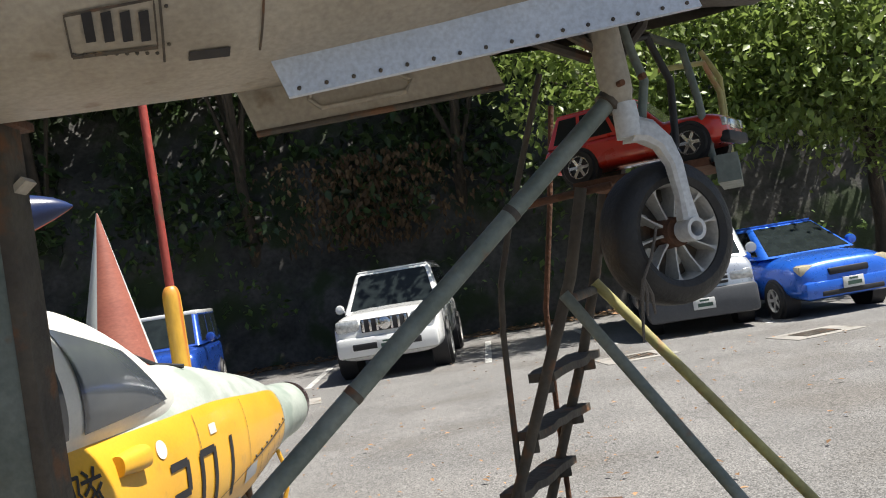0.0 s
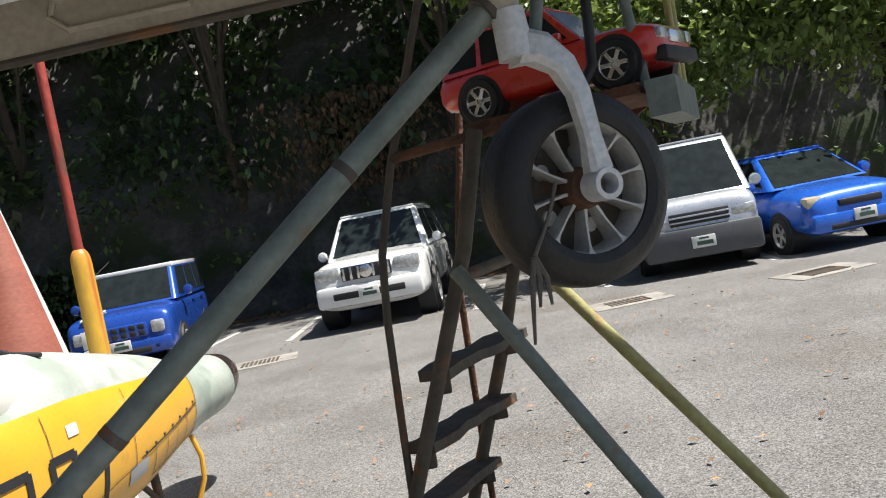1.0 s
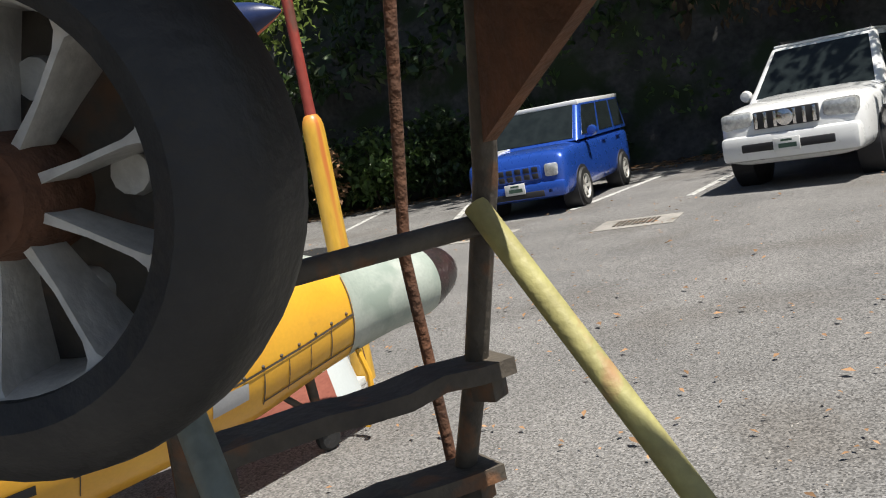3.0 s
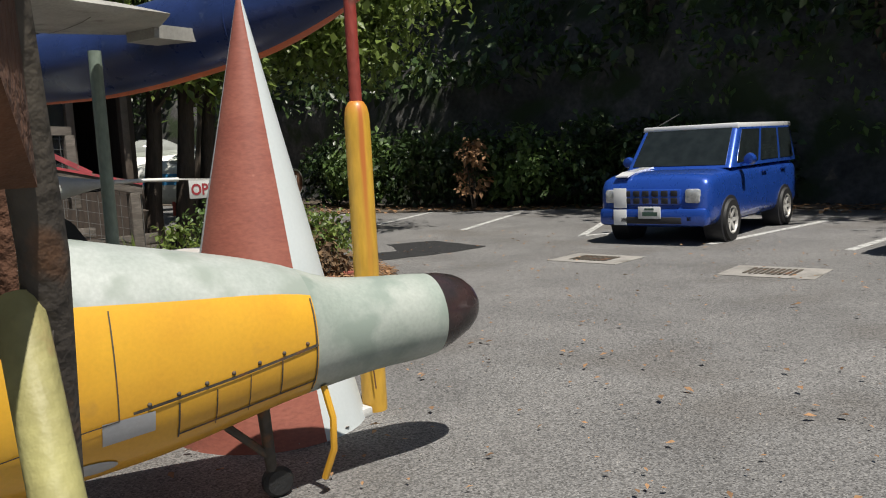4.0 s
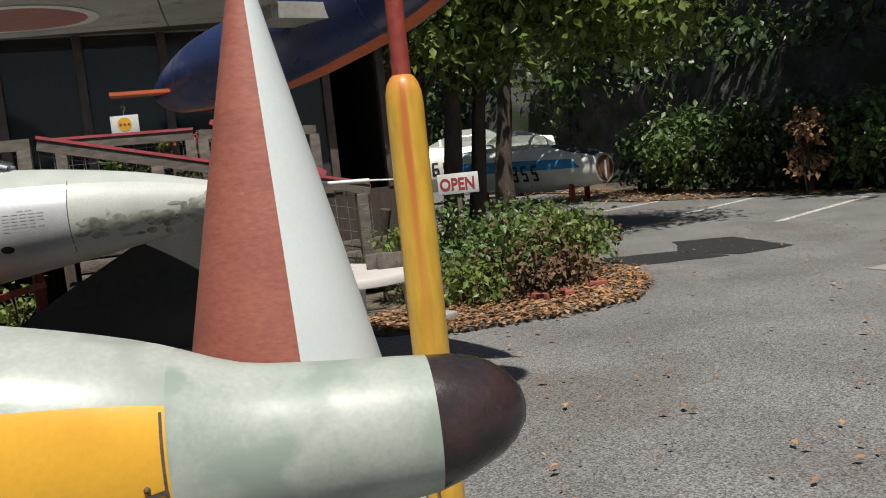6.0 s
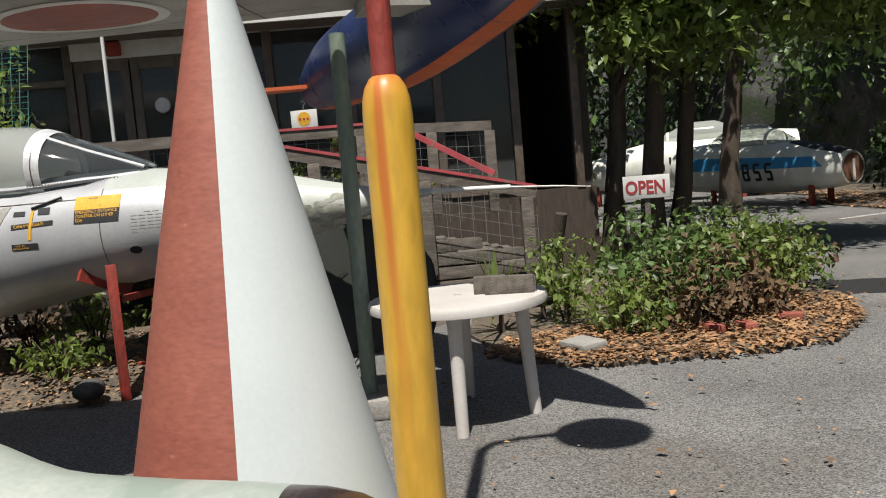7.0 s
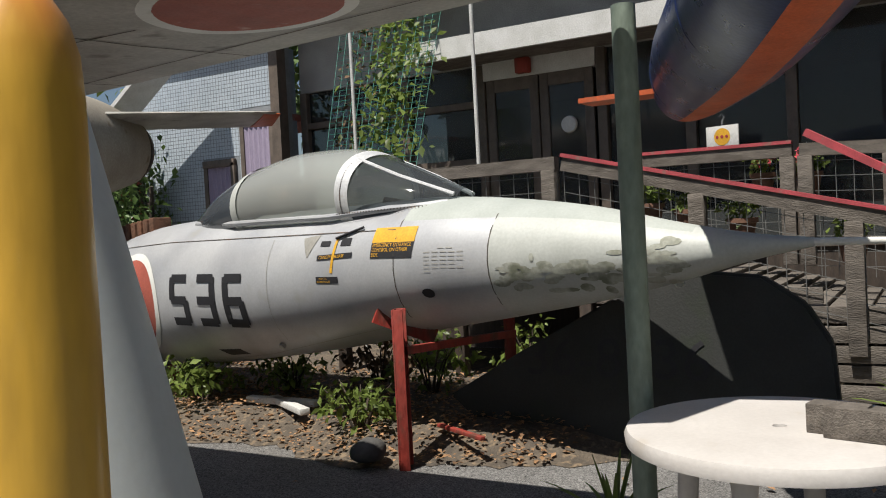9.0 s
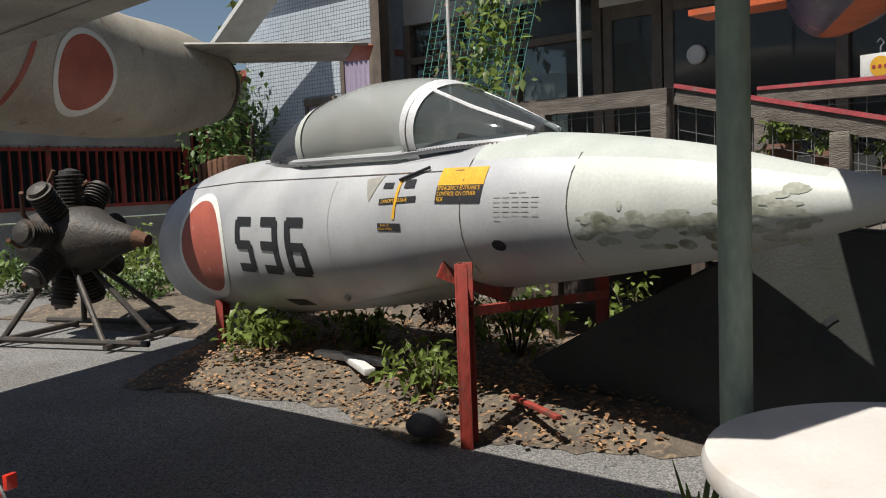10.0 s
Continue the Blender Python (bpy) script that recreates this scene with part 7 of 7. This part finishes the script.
# pots hung on the ramp railing
def pot(x, y, z, flower, seed):
    t = thing("flower_pot", "clay flower pot with red flowers hung on the railing" if flower else "clay flower pot with green leaves hung on the railing", "flower pot", pose(x, y, z), "flower pots")
    bm = bmesh.new()
    spin(bm, [(0.07, 0.0), (0.10, 0.15), (0.115, 0.155), (0.115, 0.19), (0.10, 0.19), (0.09, 0.17), (0.02, 0.165)], 20)
    part("pot", bm, M_POT, t)
    g = np.random.default_rng(seed)
    plane_leaves("leaves", clumps(g, [(0, 0, 0.28, 0.14, 0.14, 0.10, 26)], 5, 0.03), 0.06, M_LEAFL, "", "", t, seed)
    part("hanger", tube(bmesh.new(), [(0.10, 0, 0.18), (0.11, 0, 0.45)], 0.004, 5), M_WIRE, t)
    if flower:
        plane_leaves("blooms", clumps(g, [(0, 0, 0.36, 0.13, 0.13, 0.08, 22)], 5, 0.02), 0.045, M_REDFL, "", "", t, seed + 1)
for i, (x, y, z, fl) in enumerate(((-8.37, 5.75, 1.42, False), (-8.37, 6.05, 1.36, False), (-8.37, 6.45, 1.27, False), (-9.92, 6.35, 1.66, True), (-9.86, 6.75, 1.64, True), (-8.37, 7.2, 1.10, False))):
    pot(x, y, z, fl, 200 + i)

# ---- house ----
house = thing("house", "timber and glass cafe house with brown frames and a deck", "house", kind="structure")
def hbox(name, x0, y0, z0, x1, y1, z1, m, label="", bevel=0.0):
    return part(name, new_box(x0, y0, z0, x1, y1, z1, bevel), m, house, label)
hbox("wall", WX - 0.15, 0.15, 0, WX, 9.6, 1.12, M_WOODD)
hbox("wall", WX - 0.15, 0.15, 3.45, WX, 9.6, 4.6, M_WALL)
# box of a room behind the panes, its unlit look painted in
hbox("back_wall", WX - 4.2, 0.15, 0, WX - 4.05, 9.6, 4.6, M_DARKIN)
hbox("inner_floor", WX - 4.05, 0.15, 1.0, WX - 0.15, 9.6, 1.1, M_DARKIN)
hbox("side_wall", WX - 4.05, 9.45, 0, WX - 0.15, 9.6, 4.6, M_WOODD)
hbox("roof", WX - 4.4, -0.1, 4.6, WX + 0.9, 9.9, 4.72, M_ROOF)
hbox("eave", WX, 2.4, 3.46, WX + 0.75, 9.6, 3.56, M_WOOD, "weathered eave boards")
hbox("fascia", WX + 0.75, 2.4, 3.42, WX + 0.80, 9.6, 3.66, M_SIGNW)
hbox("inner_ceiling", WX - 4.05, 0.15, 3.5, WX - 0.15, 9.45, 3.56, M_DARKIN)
hbox("counter", WX - 2.5, 4.6, 1.1, WX - 1.9, 8.4, 2.0, M_WOODD)
for y in (0.2, 1.0, 1.85, 2.95, 4.48, 5.46, 6.48, 7.6, 8.6, 9.4):
    hbox("window_post", WX - 0.13, y - 0.055, 1.12, WX + 0.02, y + 0.055, 3.45, M_FRAME, bevel=0.006)
for y0, y1, tall in ((0.25, 0.95, 0), (1.05, 1.8, 0), (1.9, 2.9, 0), (4.54, 5.40, 1), (5.52, 6.42, 1), (6.54, 7.54, 1), (7.66, 8.54, 1)):
    if not tall:
        hbox("transom", WX - 0.12, y0, 2.25, WX + 0.01, y1, 2.33, M_FRAME)
        hbox("transom", WX - 0.12, y0, 2.95, WX + 0.01, y1, 3.03, M_FRAME)
    hbox("sill", WX - 0.12, y0, 1.12, WX + 0.03, y1, 1.20, M_FRAME)
    o = hbox("pane", WX - 0.07, y0, 1.2, WX - 0.062, y1, 3.45, M_PANE)
    o.visible_shadow = False
for y0, y1 in ((3.02, 3.70), (3.72, 4.38)):
    d = part("door", new_box(WX - 0.05, y0, 1.14, WX + 0.0, y0 + 0.11, 3.25, 0.005), M_FRAME, house, "brown glazed door")
    for a in ((y0 + 0.11, 1.14, y1 - 0.11, 1.45), (y0 + 0.11, 3.1, y1 - 0.11, 3.25), (y1 - 0.11, 1.14, y1, 3.25)):
        part("door_frame", new_box(WX - 0.05, a[0], a[1], WX + 0.0, a[2], a[3], 0.004), M_FRAME, d)
    o = part("door_pane", new_box(WX - 0.03, y0 + 0.11, 1.45, WX - 0.022, y1 - 0.11, 3.1), M_PANE, d)
    o.visible_shadow = False
hbox("lintel", WX - 0.1, 3.0, 3.25, WX + 0.03, 4.42, 3.46, M_SIGNW, "pale lintel board")
bm = bmesh.new()
box(bm, WX + 0.03, 3.47, 3.27, WX + 0.14, 3.65, 3.45, None, 0.02)
solo("alarm_box", bm, M_REDRUST, "red alarm box on the lintel", "alarm box")
bm = bmesh.new()
spin(bm, [(0.01, 0.02), (0.09, 0.03), (0.10, 0.0), (0.01, 0.0)], 20, "x", pose(WX + 0.015, 4.08, 2.62))
solo("round_lamp", bm, M_SIGNW, "small round white lamp on the door", "lamp")
sc = thing("hanging_card", "white card with yellow stars hung on a hook", "sign", pose(-10.43, 5.9, 2.15, 0, 0, 75))
part("card", new_box(-0.17, -0.008, -0.02, 0.17, 0.008, 0.22, 0.003), M_SIGNW, sc)
part("yellow_oval", flat_disc(0, 0, 0, 0, 0.085, 24), M_LABELY, sc).matrix_local = pose(0, -0.011, 0.11, 90)
for k in range(3):
    part("star", flat_disc(0, 0, 0, 0, 0.018, 5), M_SIGNR, sc).matrix_local = pose(-0.05 + 0.05 * k, -0.014, 0.11, 90)
bm = bmesh.new()
tube(bm, [(0, 0, 0.22), (0.0, 0, 0.27), (0.03, 0, 0.30), (0.0, 0, 0.34), (-0.03, 0, 0.31)], 0.006, 6)
part("hook", bm, M_CHROME, sc)
# tiled wing of the house
TXW = -10.6
hbox("tiled_wall", TXW - 0.2, -2.6, 0, TXW, 0.15, 4.9, M_GROUT)
hbox("tiled_return", WX - 3.0, -2.6, 0, TXW - 0.2, -2.4, 4.9, M_GROUT)
bm = bmesh.new()
vs, fs = [], []
for i in range(50):
    for j in range(58):
        y, z = -2.58 + i * 0.0535, 1.8 + j * 0.0535
        if -1.37 < y < -0.69 and z < 2.62 or -0.64 < y < 0.1 and z < 3.25:
            continue
        k = len(vs)
        vs += [(TXW + 0.006, y, z), (TXW + 0.006, y + 0.046, z), (TXW + 0.006, y + 0.046, z + 0.046), (TXW + 0.006, y, z + 0.046)]
        fs.append((k, k + 1, k + 2, k + 3))
bm.free()
me = bpy.data.meshes.new("wall_tiles")
me.from_pydata(vs, [], fs)
me.materials.append(M_TILE)
o = new("wall_tiles", me)
o.parent = house
tagged(o, "small pale blue square wall tiles", kind="stuff")
for y0, y1, z0, z1 in ((-1.32, -0.72, 1.75, 2.57), (-0.6, 0.02, 1.75, 3.15)):
    w = hbox("bay_window", TXW + 0.008, y0, z0, TXW + 0.05, y0 + 0.07, z1, M_FRAME, "brown framed window with lilac curtain")
    for a in ((y0, z0 - 0.04, y1, z0 + 0.03), (y0, z1 - 0.05, y1, z1 + 0.05), (y1 - 0.07, z0, y1, z1)):
        part("window_frame", new_box(TXW + 0.008, a[0], a[1], TXW + 0.07, a[2], a[3], 0.004), M_FRAME, w)
    bm = bmesh.new()
    n = 24
    pv = None
    for k in range(n + 1):
        y = y0 + 0.05 + (y1 - y0 - 0.1) * k / n
        x = TXW + 0.02 + 0.012 * math.sin(k * 1.6)
        cv = (bm.verts.new((x, y, z0)), bm.verts.new((x, y, z1 - 0.05)))
        if pv:
            bm.faces.new((*pv, cv[1], cv[0]))
        pv = cv
    part("curtain", bm, M_CURTAIN, w, "lilac curtain")
hbox("corner_board", TXW - 0.05, 0.05, 1.1, TXW + 0.12, 0.2, 4.6, M_FRAME)
hbox("tiled_roof_edge", TXW - 0.1, -2.9, 4.9, TXW + 0.5, 0.3, 5.0, M_ROOF)
# slanting roof edge and box
bm = bmesh.new()
beam(bm, (-9.9, -2.6, 3.05), (-9.9, -0.9, 4.2), 0.5, 0.06)
part("porch_roof", bm, M_SIGNW, house)

# poles and net with vine
for x, y, z0, z1 in ((-8.42, 4.21, 2.03, 4.6), (-9.0, 2.47, 0.0, 4.8)):
    bm = bmesh.new()
    tube(bm, [(x, y, z0), (x, y, z1)], 0.018, 8)
    solo("white_pole", bm, M_SIGNW, "thin white pole standing on the deck", "pole", "white poles")
net = thing("vine_net", "green garden net with climbing vine against the house", "net")
A, B, C, D = Vector((-9.0, 2.0, 2.0)), Vector((-9.1, 3.1, 2.0)), Vector((-10.6, 2.75, 4.4)), Vector((-10.6, 1.25, 4.4))
bm = bmesh.new()
Pn = lambda u, v: A.lerp(B, u).lerp(D.lerp(C, u), v)
for k in range(15):
    beam(bm, Pn(k / 14, 0), Pn(k / 14, 1), 0.005, 0.005)
for k in range(36):
    beam(bm, Pn(0, k / 35), Pn(1, k / 35), 0.005, 0.005)
tagged(part("mesh", bm, M_NET, net, "", None), kind="stuff")
g = np.random.default_rng(77)
u, v = np.clip(g.normal(0.62, 0.16, 900), 0.05, 1), g.random(900)
cen = np.array([Pn(a, b) for a, b in zip(u, v)]) + g.normal(size=(900, 3)) * 0.05
plane_leaves("vine_leaves", cen, 0.10, M_LEAFL, "yellow-green vine leaves", "", net, 78)
u, v = np.clip(g.normal(0.25, 0.12, 220), 0.02, 1), g.random(220)
plane_leaves("dry_vine_leaves", np.array([Pn(a, b) for a, b in zip(u, v)]), 0.07, M_DRYV, "", "", net, 79)

# ---- back yard: engine, second house, fence ----
eng = thing("radial_engine", "radial aircraft engine darkened to a silhouette on a tubular stand", "engine", pose(-6.85, -0.75, 1.0, 0, 0, 20) @ Matrix.Scale(1.25, 4))
bm = bmesh.new()
spin(bm, [(0.05, -0.45), (0.20, -0.42), (0.26, -0.2), (0.28, 0.0), (0.26, 0.2), (0.16, 0.36), (0.10, 0.55), (0.05, 0.62)], 24, "y")
part("crankcase", bm, M_ENG, eng)
for k in range(9):
    a = 2 * math.pi * k / 9
    bm = bmesh.new()
    m = Matrix.Rotation(a, 4, "Y") @ Matrix.Translation((0, 0, 0.26))
    pr = []
    for q in range(9):
        pr += [(0.085, 0.03 * q), (0.105, 0.03 * q + 0.008), (0.105, 0.03 * q + 0.016), (0.085, 0.03 * q + 0.02)]
    spin(bm, [(0.02, 0.0)] + pr + [(0.08, 0.29), (0.02, 0.31)], 14, "z", m)
    part("cylinder", bm, M_ENG, eng)
    bm = bmesh.new()
    tube(bm, [m @ Vector((0.06, -0.1, 0.3)), m @ Vector((0.09, -0.2, 0.1)), m @ Vector((0.05, -0.25, -0.1))], 0.018, 7)
    part("push_rod_tube", bm, M_RUST, eng)
bm = bmesh.new()
tube(bm, [(0, 0.6, 0), (0, 0.72, -0.02)], [0.07, 0.05], 12)
part("propeller_shaft", bm, M_RUST, eng)
es = thing("engine_stand", "rusty tubular stand under the engine", "stand", pose(-6.85, -0.75, 0, 0, 0, 20))
for a, b in (((-0.5, -0.5, 0.05), (0.7, -0.5, 0.05)), ((-0.5, 0.9, 0.05), (0.7, 0.9, 0.05)), ((-0.5, -0.9, 0.08), (-0.5, 1.3, 0.08)), ((0.6, -0.9, 0.08), (0.6, 1.3, 0.08)), ((-0.5, -0.4, 0.08), (-0.2, -0.1, 0.75)), ((0.6, -0.4, 0.08), (0.2, -0.1, 0.75)), ((-0.5, 0.8, 0.08), (-0.15, 0.1, 0.75)), ((0.6, 0.8, 0.08), (0.15, 0.1, 0.75)), ((0.05, 0.9, 0.08), (0.05, 0.2, 0.75))):
    bm = bmesh.new()
    tube(bm, [a, b], 0.03, 8)
    part("stand_tube", bm, M_ENG, es)
h2 = thing("rear_house", "grey rear house with dark red latticed windows", "house", kind="structure")
for nm, c, m in (("wall", (-14.2, -12, 0, -14.0, -2.7, 1.55), M_WALL), ("wall", (-14.2, -12, 2.75, -14.0, -2.7, 3.6), M_WALL), ("window_glass", (-14.2, -12, 1.55, -14.1, -2.7, 2.75), M_WINCAR), ("roof", (-15.5, -12.5, 3.6, -13.2, -2.4, 3.72), M_BRICK), ("wall_corner", (-14.2, -3.6, 1.55, -13.98, -2.7, 2.75), M_SIGNW)):
    part(nm, new_box(*c), m, h2)
for nm, c, m in (("wall", (-14.0, -9.2, 0, -2.0, -9.0, 1.2), M_WALL), ("wall", (-14.0, -9.2, 2.35, -2.0, -9.0, 3.4), M_WALL), ("window_glass", (-14.0, -9.2, 1.2, -2.0, -9.1, 2.35), M_WINCAR), ("roof", (-14.5, -10.5, 3.4, -1.5, -8.2, 3.52), M_ROOF)):
    part(nm, new_box(*c), m, h2)
for k in range(60):
    x = -13.9 + k * 0.195
    part("lattice_bar", new_box(x, -9.04, 1.15, x + (0.10 if k % 8 == 0 else 0.03), -8.98, 2.4), M_REDRUST, h2)
for z in (1.15, 2.3):
    part("lattice_rail", new_box(-14, -9.0, z, -2.0, -8.96, z + 0.07), M_REDRUST, h2)
for k in range(30):
    y = -11.8 + k * 0.28
    part("lattice_bar", new_box(-14.06, y, 1.5, -14.02, y + (0.09 if k % 6 == 0 else 0.03), 2.8), M_ROUNDEL if k % 6 == 0 else M_REDRUST, h2)
for z in (1.5, 2.72):
    part("lattice_rail", new_box(-14.04, -12, z, -13.99, -3.6, z + 0.08), M_REDRUST, h2)
bm = bmesh.new()
box(bm, -11.5, -8.95, 0.0, -10.7, -8.65, 0.62, None, 0.02)
solo("air_conditioner", bm, M_SIGNW, "white outdoor air conditioner box against the wall", "air conditioner")
cf = thing("chain_link_fence", "chain-link fence with green rails behind the yard", "fence")
for x in np.arange(-13, -3, 1.5):
    bm = bmesh.new()
    tube(bm, [(x, -5.5, 0), (x, -5.5, 1.05)], 0.025, 8)
    part("post", bm, M_GREENP, cf)
bm = bmesh.new()
tube(bm, [(-13, -5.5, 1.03), (-4, -5.5, 1.03)], 0.02, 8)
part("top_rail", bm, M_GREENP, cf)
bm = bmesh.new()
for k in range(150):
    x = -13.5 + k * 0.07
    beam(bm, (x, -5.5, 0.03), (x + 1.0, -5.5, 1.03), 0.004, 0.004)
    beam(bm, (x + 1.0, -5.5, 0.03), (x, -5.5, 1.03), 0.004, 0.004)
tagged(part("wire_mesh", bm, M_WIRE, cf, "", None), kind="stuff")
tree("garden_tree", -10.2, -2.1, 2.3, 0.06, (0.1, 0.2), [(0.1, -0.2, 1.9, 0.4, 0.4, 0.5, 50), (0.0, -0.4, 2.5, 0.4, 0.4, 0.4, 40)], 0.11, M_LEAF, "small dark-leaved tree beside the house", 58)
tree("bare_tree", -12.2, -2.9, 2.0, 0.06, (0.1, 0.3), [(0.2, 0.2, 1.9, 0.4, 0.4, 0.4, 6)], 0.06, M_LEAFD, "thin bare pale tree by the fence", 59)
for i, (x, y) in enumerate(((-17, -6), (-18, -1), (-17.5, 14), (-17, 4.5))):
    tree("woodland_tree", x, y, 6.0, 0.22, (0.2, 0.3), [(0, 0, 5.6, 3.0, 3.0, 2.0, 150), (0.8, 1.2, 7.2, 2.8, 2.8, 2.0, 110)], 0.3, M_LEAF, "woodland tree behind the house", 170 + i, 12, 0.35)
for i, (x, y, h, n, m) in enumerate(((-9.6, -4.6, 0.9, 90, M_LEAFL), (-8.4, -4.9, 0.8, 90, M_LEAF), (-10.6, -3.8, 1.0, 90, M_LEAFL), (-7.2, -4.8, 0.7, 80, M_LEAFL), (-9.2, -2.9, 0.6, 60, M_LEAFL))):
    bush(x, y, 0.7, 0.5, h, n, 0.10, m, "green weeds in front of the chain-link fence", 240 + i, "weeds")
for x, y, r in ((-6.25, 3.6, 10), (-6.35, 3.45, 40)):
    bm = new_box(-0.35, -0.04, 0.03, 0.35, 0.04, 0.08, 0.008)
    solo("white_board_scrap", bm, M_SIGNW, "broken white plastic scrap lying in the weeds", "scrap", at=pose(x - 0.45, y - 0.25, 0.15, 0, 0, r + 50))
bm = bmesh.new()
bmesh.ops.create_icosphere(bm, subdivisions=3, radius=0.12)
for v in bm.verts:
    v.co += v.co * 0.25 * noise.noise(v.co * 6)
    v.co.z *= 0.65
solo("stone", bm, M_ROCK, "grey stone beside the red post", "stone", at=pose(-6.05, 4.55, 0.12))
bm = new_box(-0.26, -0.02, 0.0, 0.26, 0.02, 0.025, 0.004)
solo("red_bar", bm, M_REDRUST, "red steel bar lying in the leaf litter", "bar", at=pose(-6.45, 5.0, 0.165, 0, 0, 62))
for i, (x, y, r) in enumerate(((-6.35, 9.35, 20), (-6.5, 10.05, 60), (-6.3, 9.6, 0))):
    solo("brick", new_box(-0.105, -0.05, 0, 0.105, 0.05, 0.06, 0.004), M_BRICK, "red brick lying in the dry leaves", "brick", "loose bricks", at=pose(x, y, 0.035, 0, 0, r))
solo("kerb_stone", new_box(-0.16, -0.12, 0, 0.16, 0.12, 0.08, 0.02), M_CONC, "pale concrete slab at the edge of the bed", "kerb stone", at=pose(-6.15, 8.25, 0.03, 3, 0, 25))


def spiky(x, y, h, n, seed, label, m):
    t = thing("spiky_plant", label, "plant", pose(x, y, 0))
    r = random.Random(seed)
    for k in range(n):
        a, e = r.uniform(0, 6.28), r.uniform(0.3, 1.35)
        L = h * r.uniform(0.7, 1.1)
        w = 0.022 * h / 0.6
        d = Vector((math.cos(a) * math.cos(e), math.sin(a) * math.cos(e), math.sin(e)))
        s = Vector((-math.sin(a), math.cos(a), 0))
        bm = bmesh.new()
        prev = None
        for q in range(6):
            f = q / 5
            p = d * L * f + Vector((0, 0, h * 0.35 - L * 0.35 * f * f * math.cos(e)))
            ww = w * (0.6 + 1.2 * f) * (1 - f) + 0.002
            cur = (bm.verts.new(p - s * ww), bm.verts.new(p - Vector((0, 0, ww * 0.5))), bm.verts.new(p + s * ww))
            if prev:
                bm.faces.new((prev[0], prev[1], cur[1], cur[0]))
                bm.faces.new((prev[1], prev[2], cur[2], cur[1]))
            prev = cur
        part("leaf_blade", bm, m, t)
    bm = bmesh.new()
    tube(bm, [(0, 0, 0), (0, 0, h * 0.4)], [0.03, 0.02], 7)
    part("stem", bm, M_BARK, t)
spiky(-7.15, 7.75, 0.62, 34, 1, "spiky green yucca plant in the bed", M_LEAFL)
spiky(-7.6, 8.2, 0.5, 22, 2, "spiky green yucca plant in the bed", M_LEAFL)
spiky(-5.25, 6.45, 0.42, 16, 3, "broad-bladed green plant beside the green post", M_LEAFL)

# bicycle behind the cone
bk = thing("bicycle", "bicycle with chrome mudguard parked behind the cone", "bicycle", pose(-3.57, 4.54, 0, 0, 0, -75))
for x in (0.0, 1.05):
    bm = bmesh.new()
    pts = [(x + 0.31 * math.cos(k * 6.2832 / 32), 0, 0.33 + 0.31 * math.sin(k * 6.2832 / 32)) for k in range(33)]
    tube(bm, pts, 0.018, 8)
    w = part("bicycle_wheel", bm, M_RUBBER, bk)
    for k in range(18):
        bm = bmesh.new()
        tube(bm, [(x, 0.02 * (-1) ** k, 0.33), (x + 0.3 * math.cos(k * 0.349), 0, 0.33 + 0.3 * math.sin(k * 0.349))], 0.0018, 4)
        part("spoke", bm, M_CHROME, w)
    bm = bmesh.new()
    tube(bm, [(x + 0.345 * math.cos(radians(a)), 0, 0.33 + 0.345 * math.sin(radians(a))) for a in range(10, 191, 12)], 0.022, 8)
    part("mudguard", bm, M_CHROME, bk)
for a, b in (((0, 0, 0.33), (0.35, 0, 0.32)), ((0.35, 0, 0.32), (0.28, 0, 0.8)), ((0.35, 0, 0.32), (0.88, 0, 0.78)), ((0, 0, 0.33), (0.29, 0, 0.7)), ((1.05, 0, 0.33), (0.86, 0, 0.95))):
    bm = bmesh.new()
    tube(bm, [a, b], 0.016, 8)
    part("frame_tube", bm, M_GREYP, bk)
bm = bmesh.new()
tube(bm, [(0.7, -0.26, 1.0), (0.84, -0.2, 1.02), (0.86, 0, 0.96), (0.84, 0.2, 1.02), (0.7, 0.26, 1.0)], 0.013, 8)
part("handlebar", bm, M_CHROME, bk)
bm = bmesh.new()
box(bm, 0.14, -0.08, 0.80, 0.40, 0.08, 0.86, None, 0.02)
part("saddle", bm, M_BLACK, bk)
bm = bmesh.new()
box(bm, -0.36, -0.02, 0.55, -0.34, 0.02, 0.60, None, 0.004)
part("reflector", bm, M_CARR, bk)
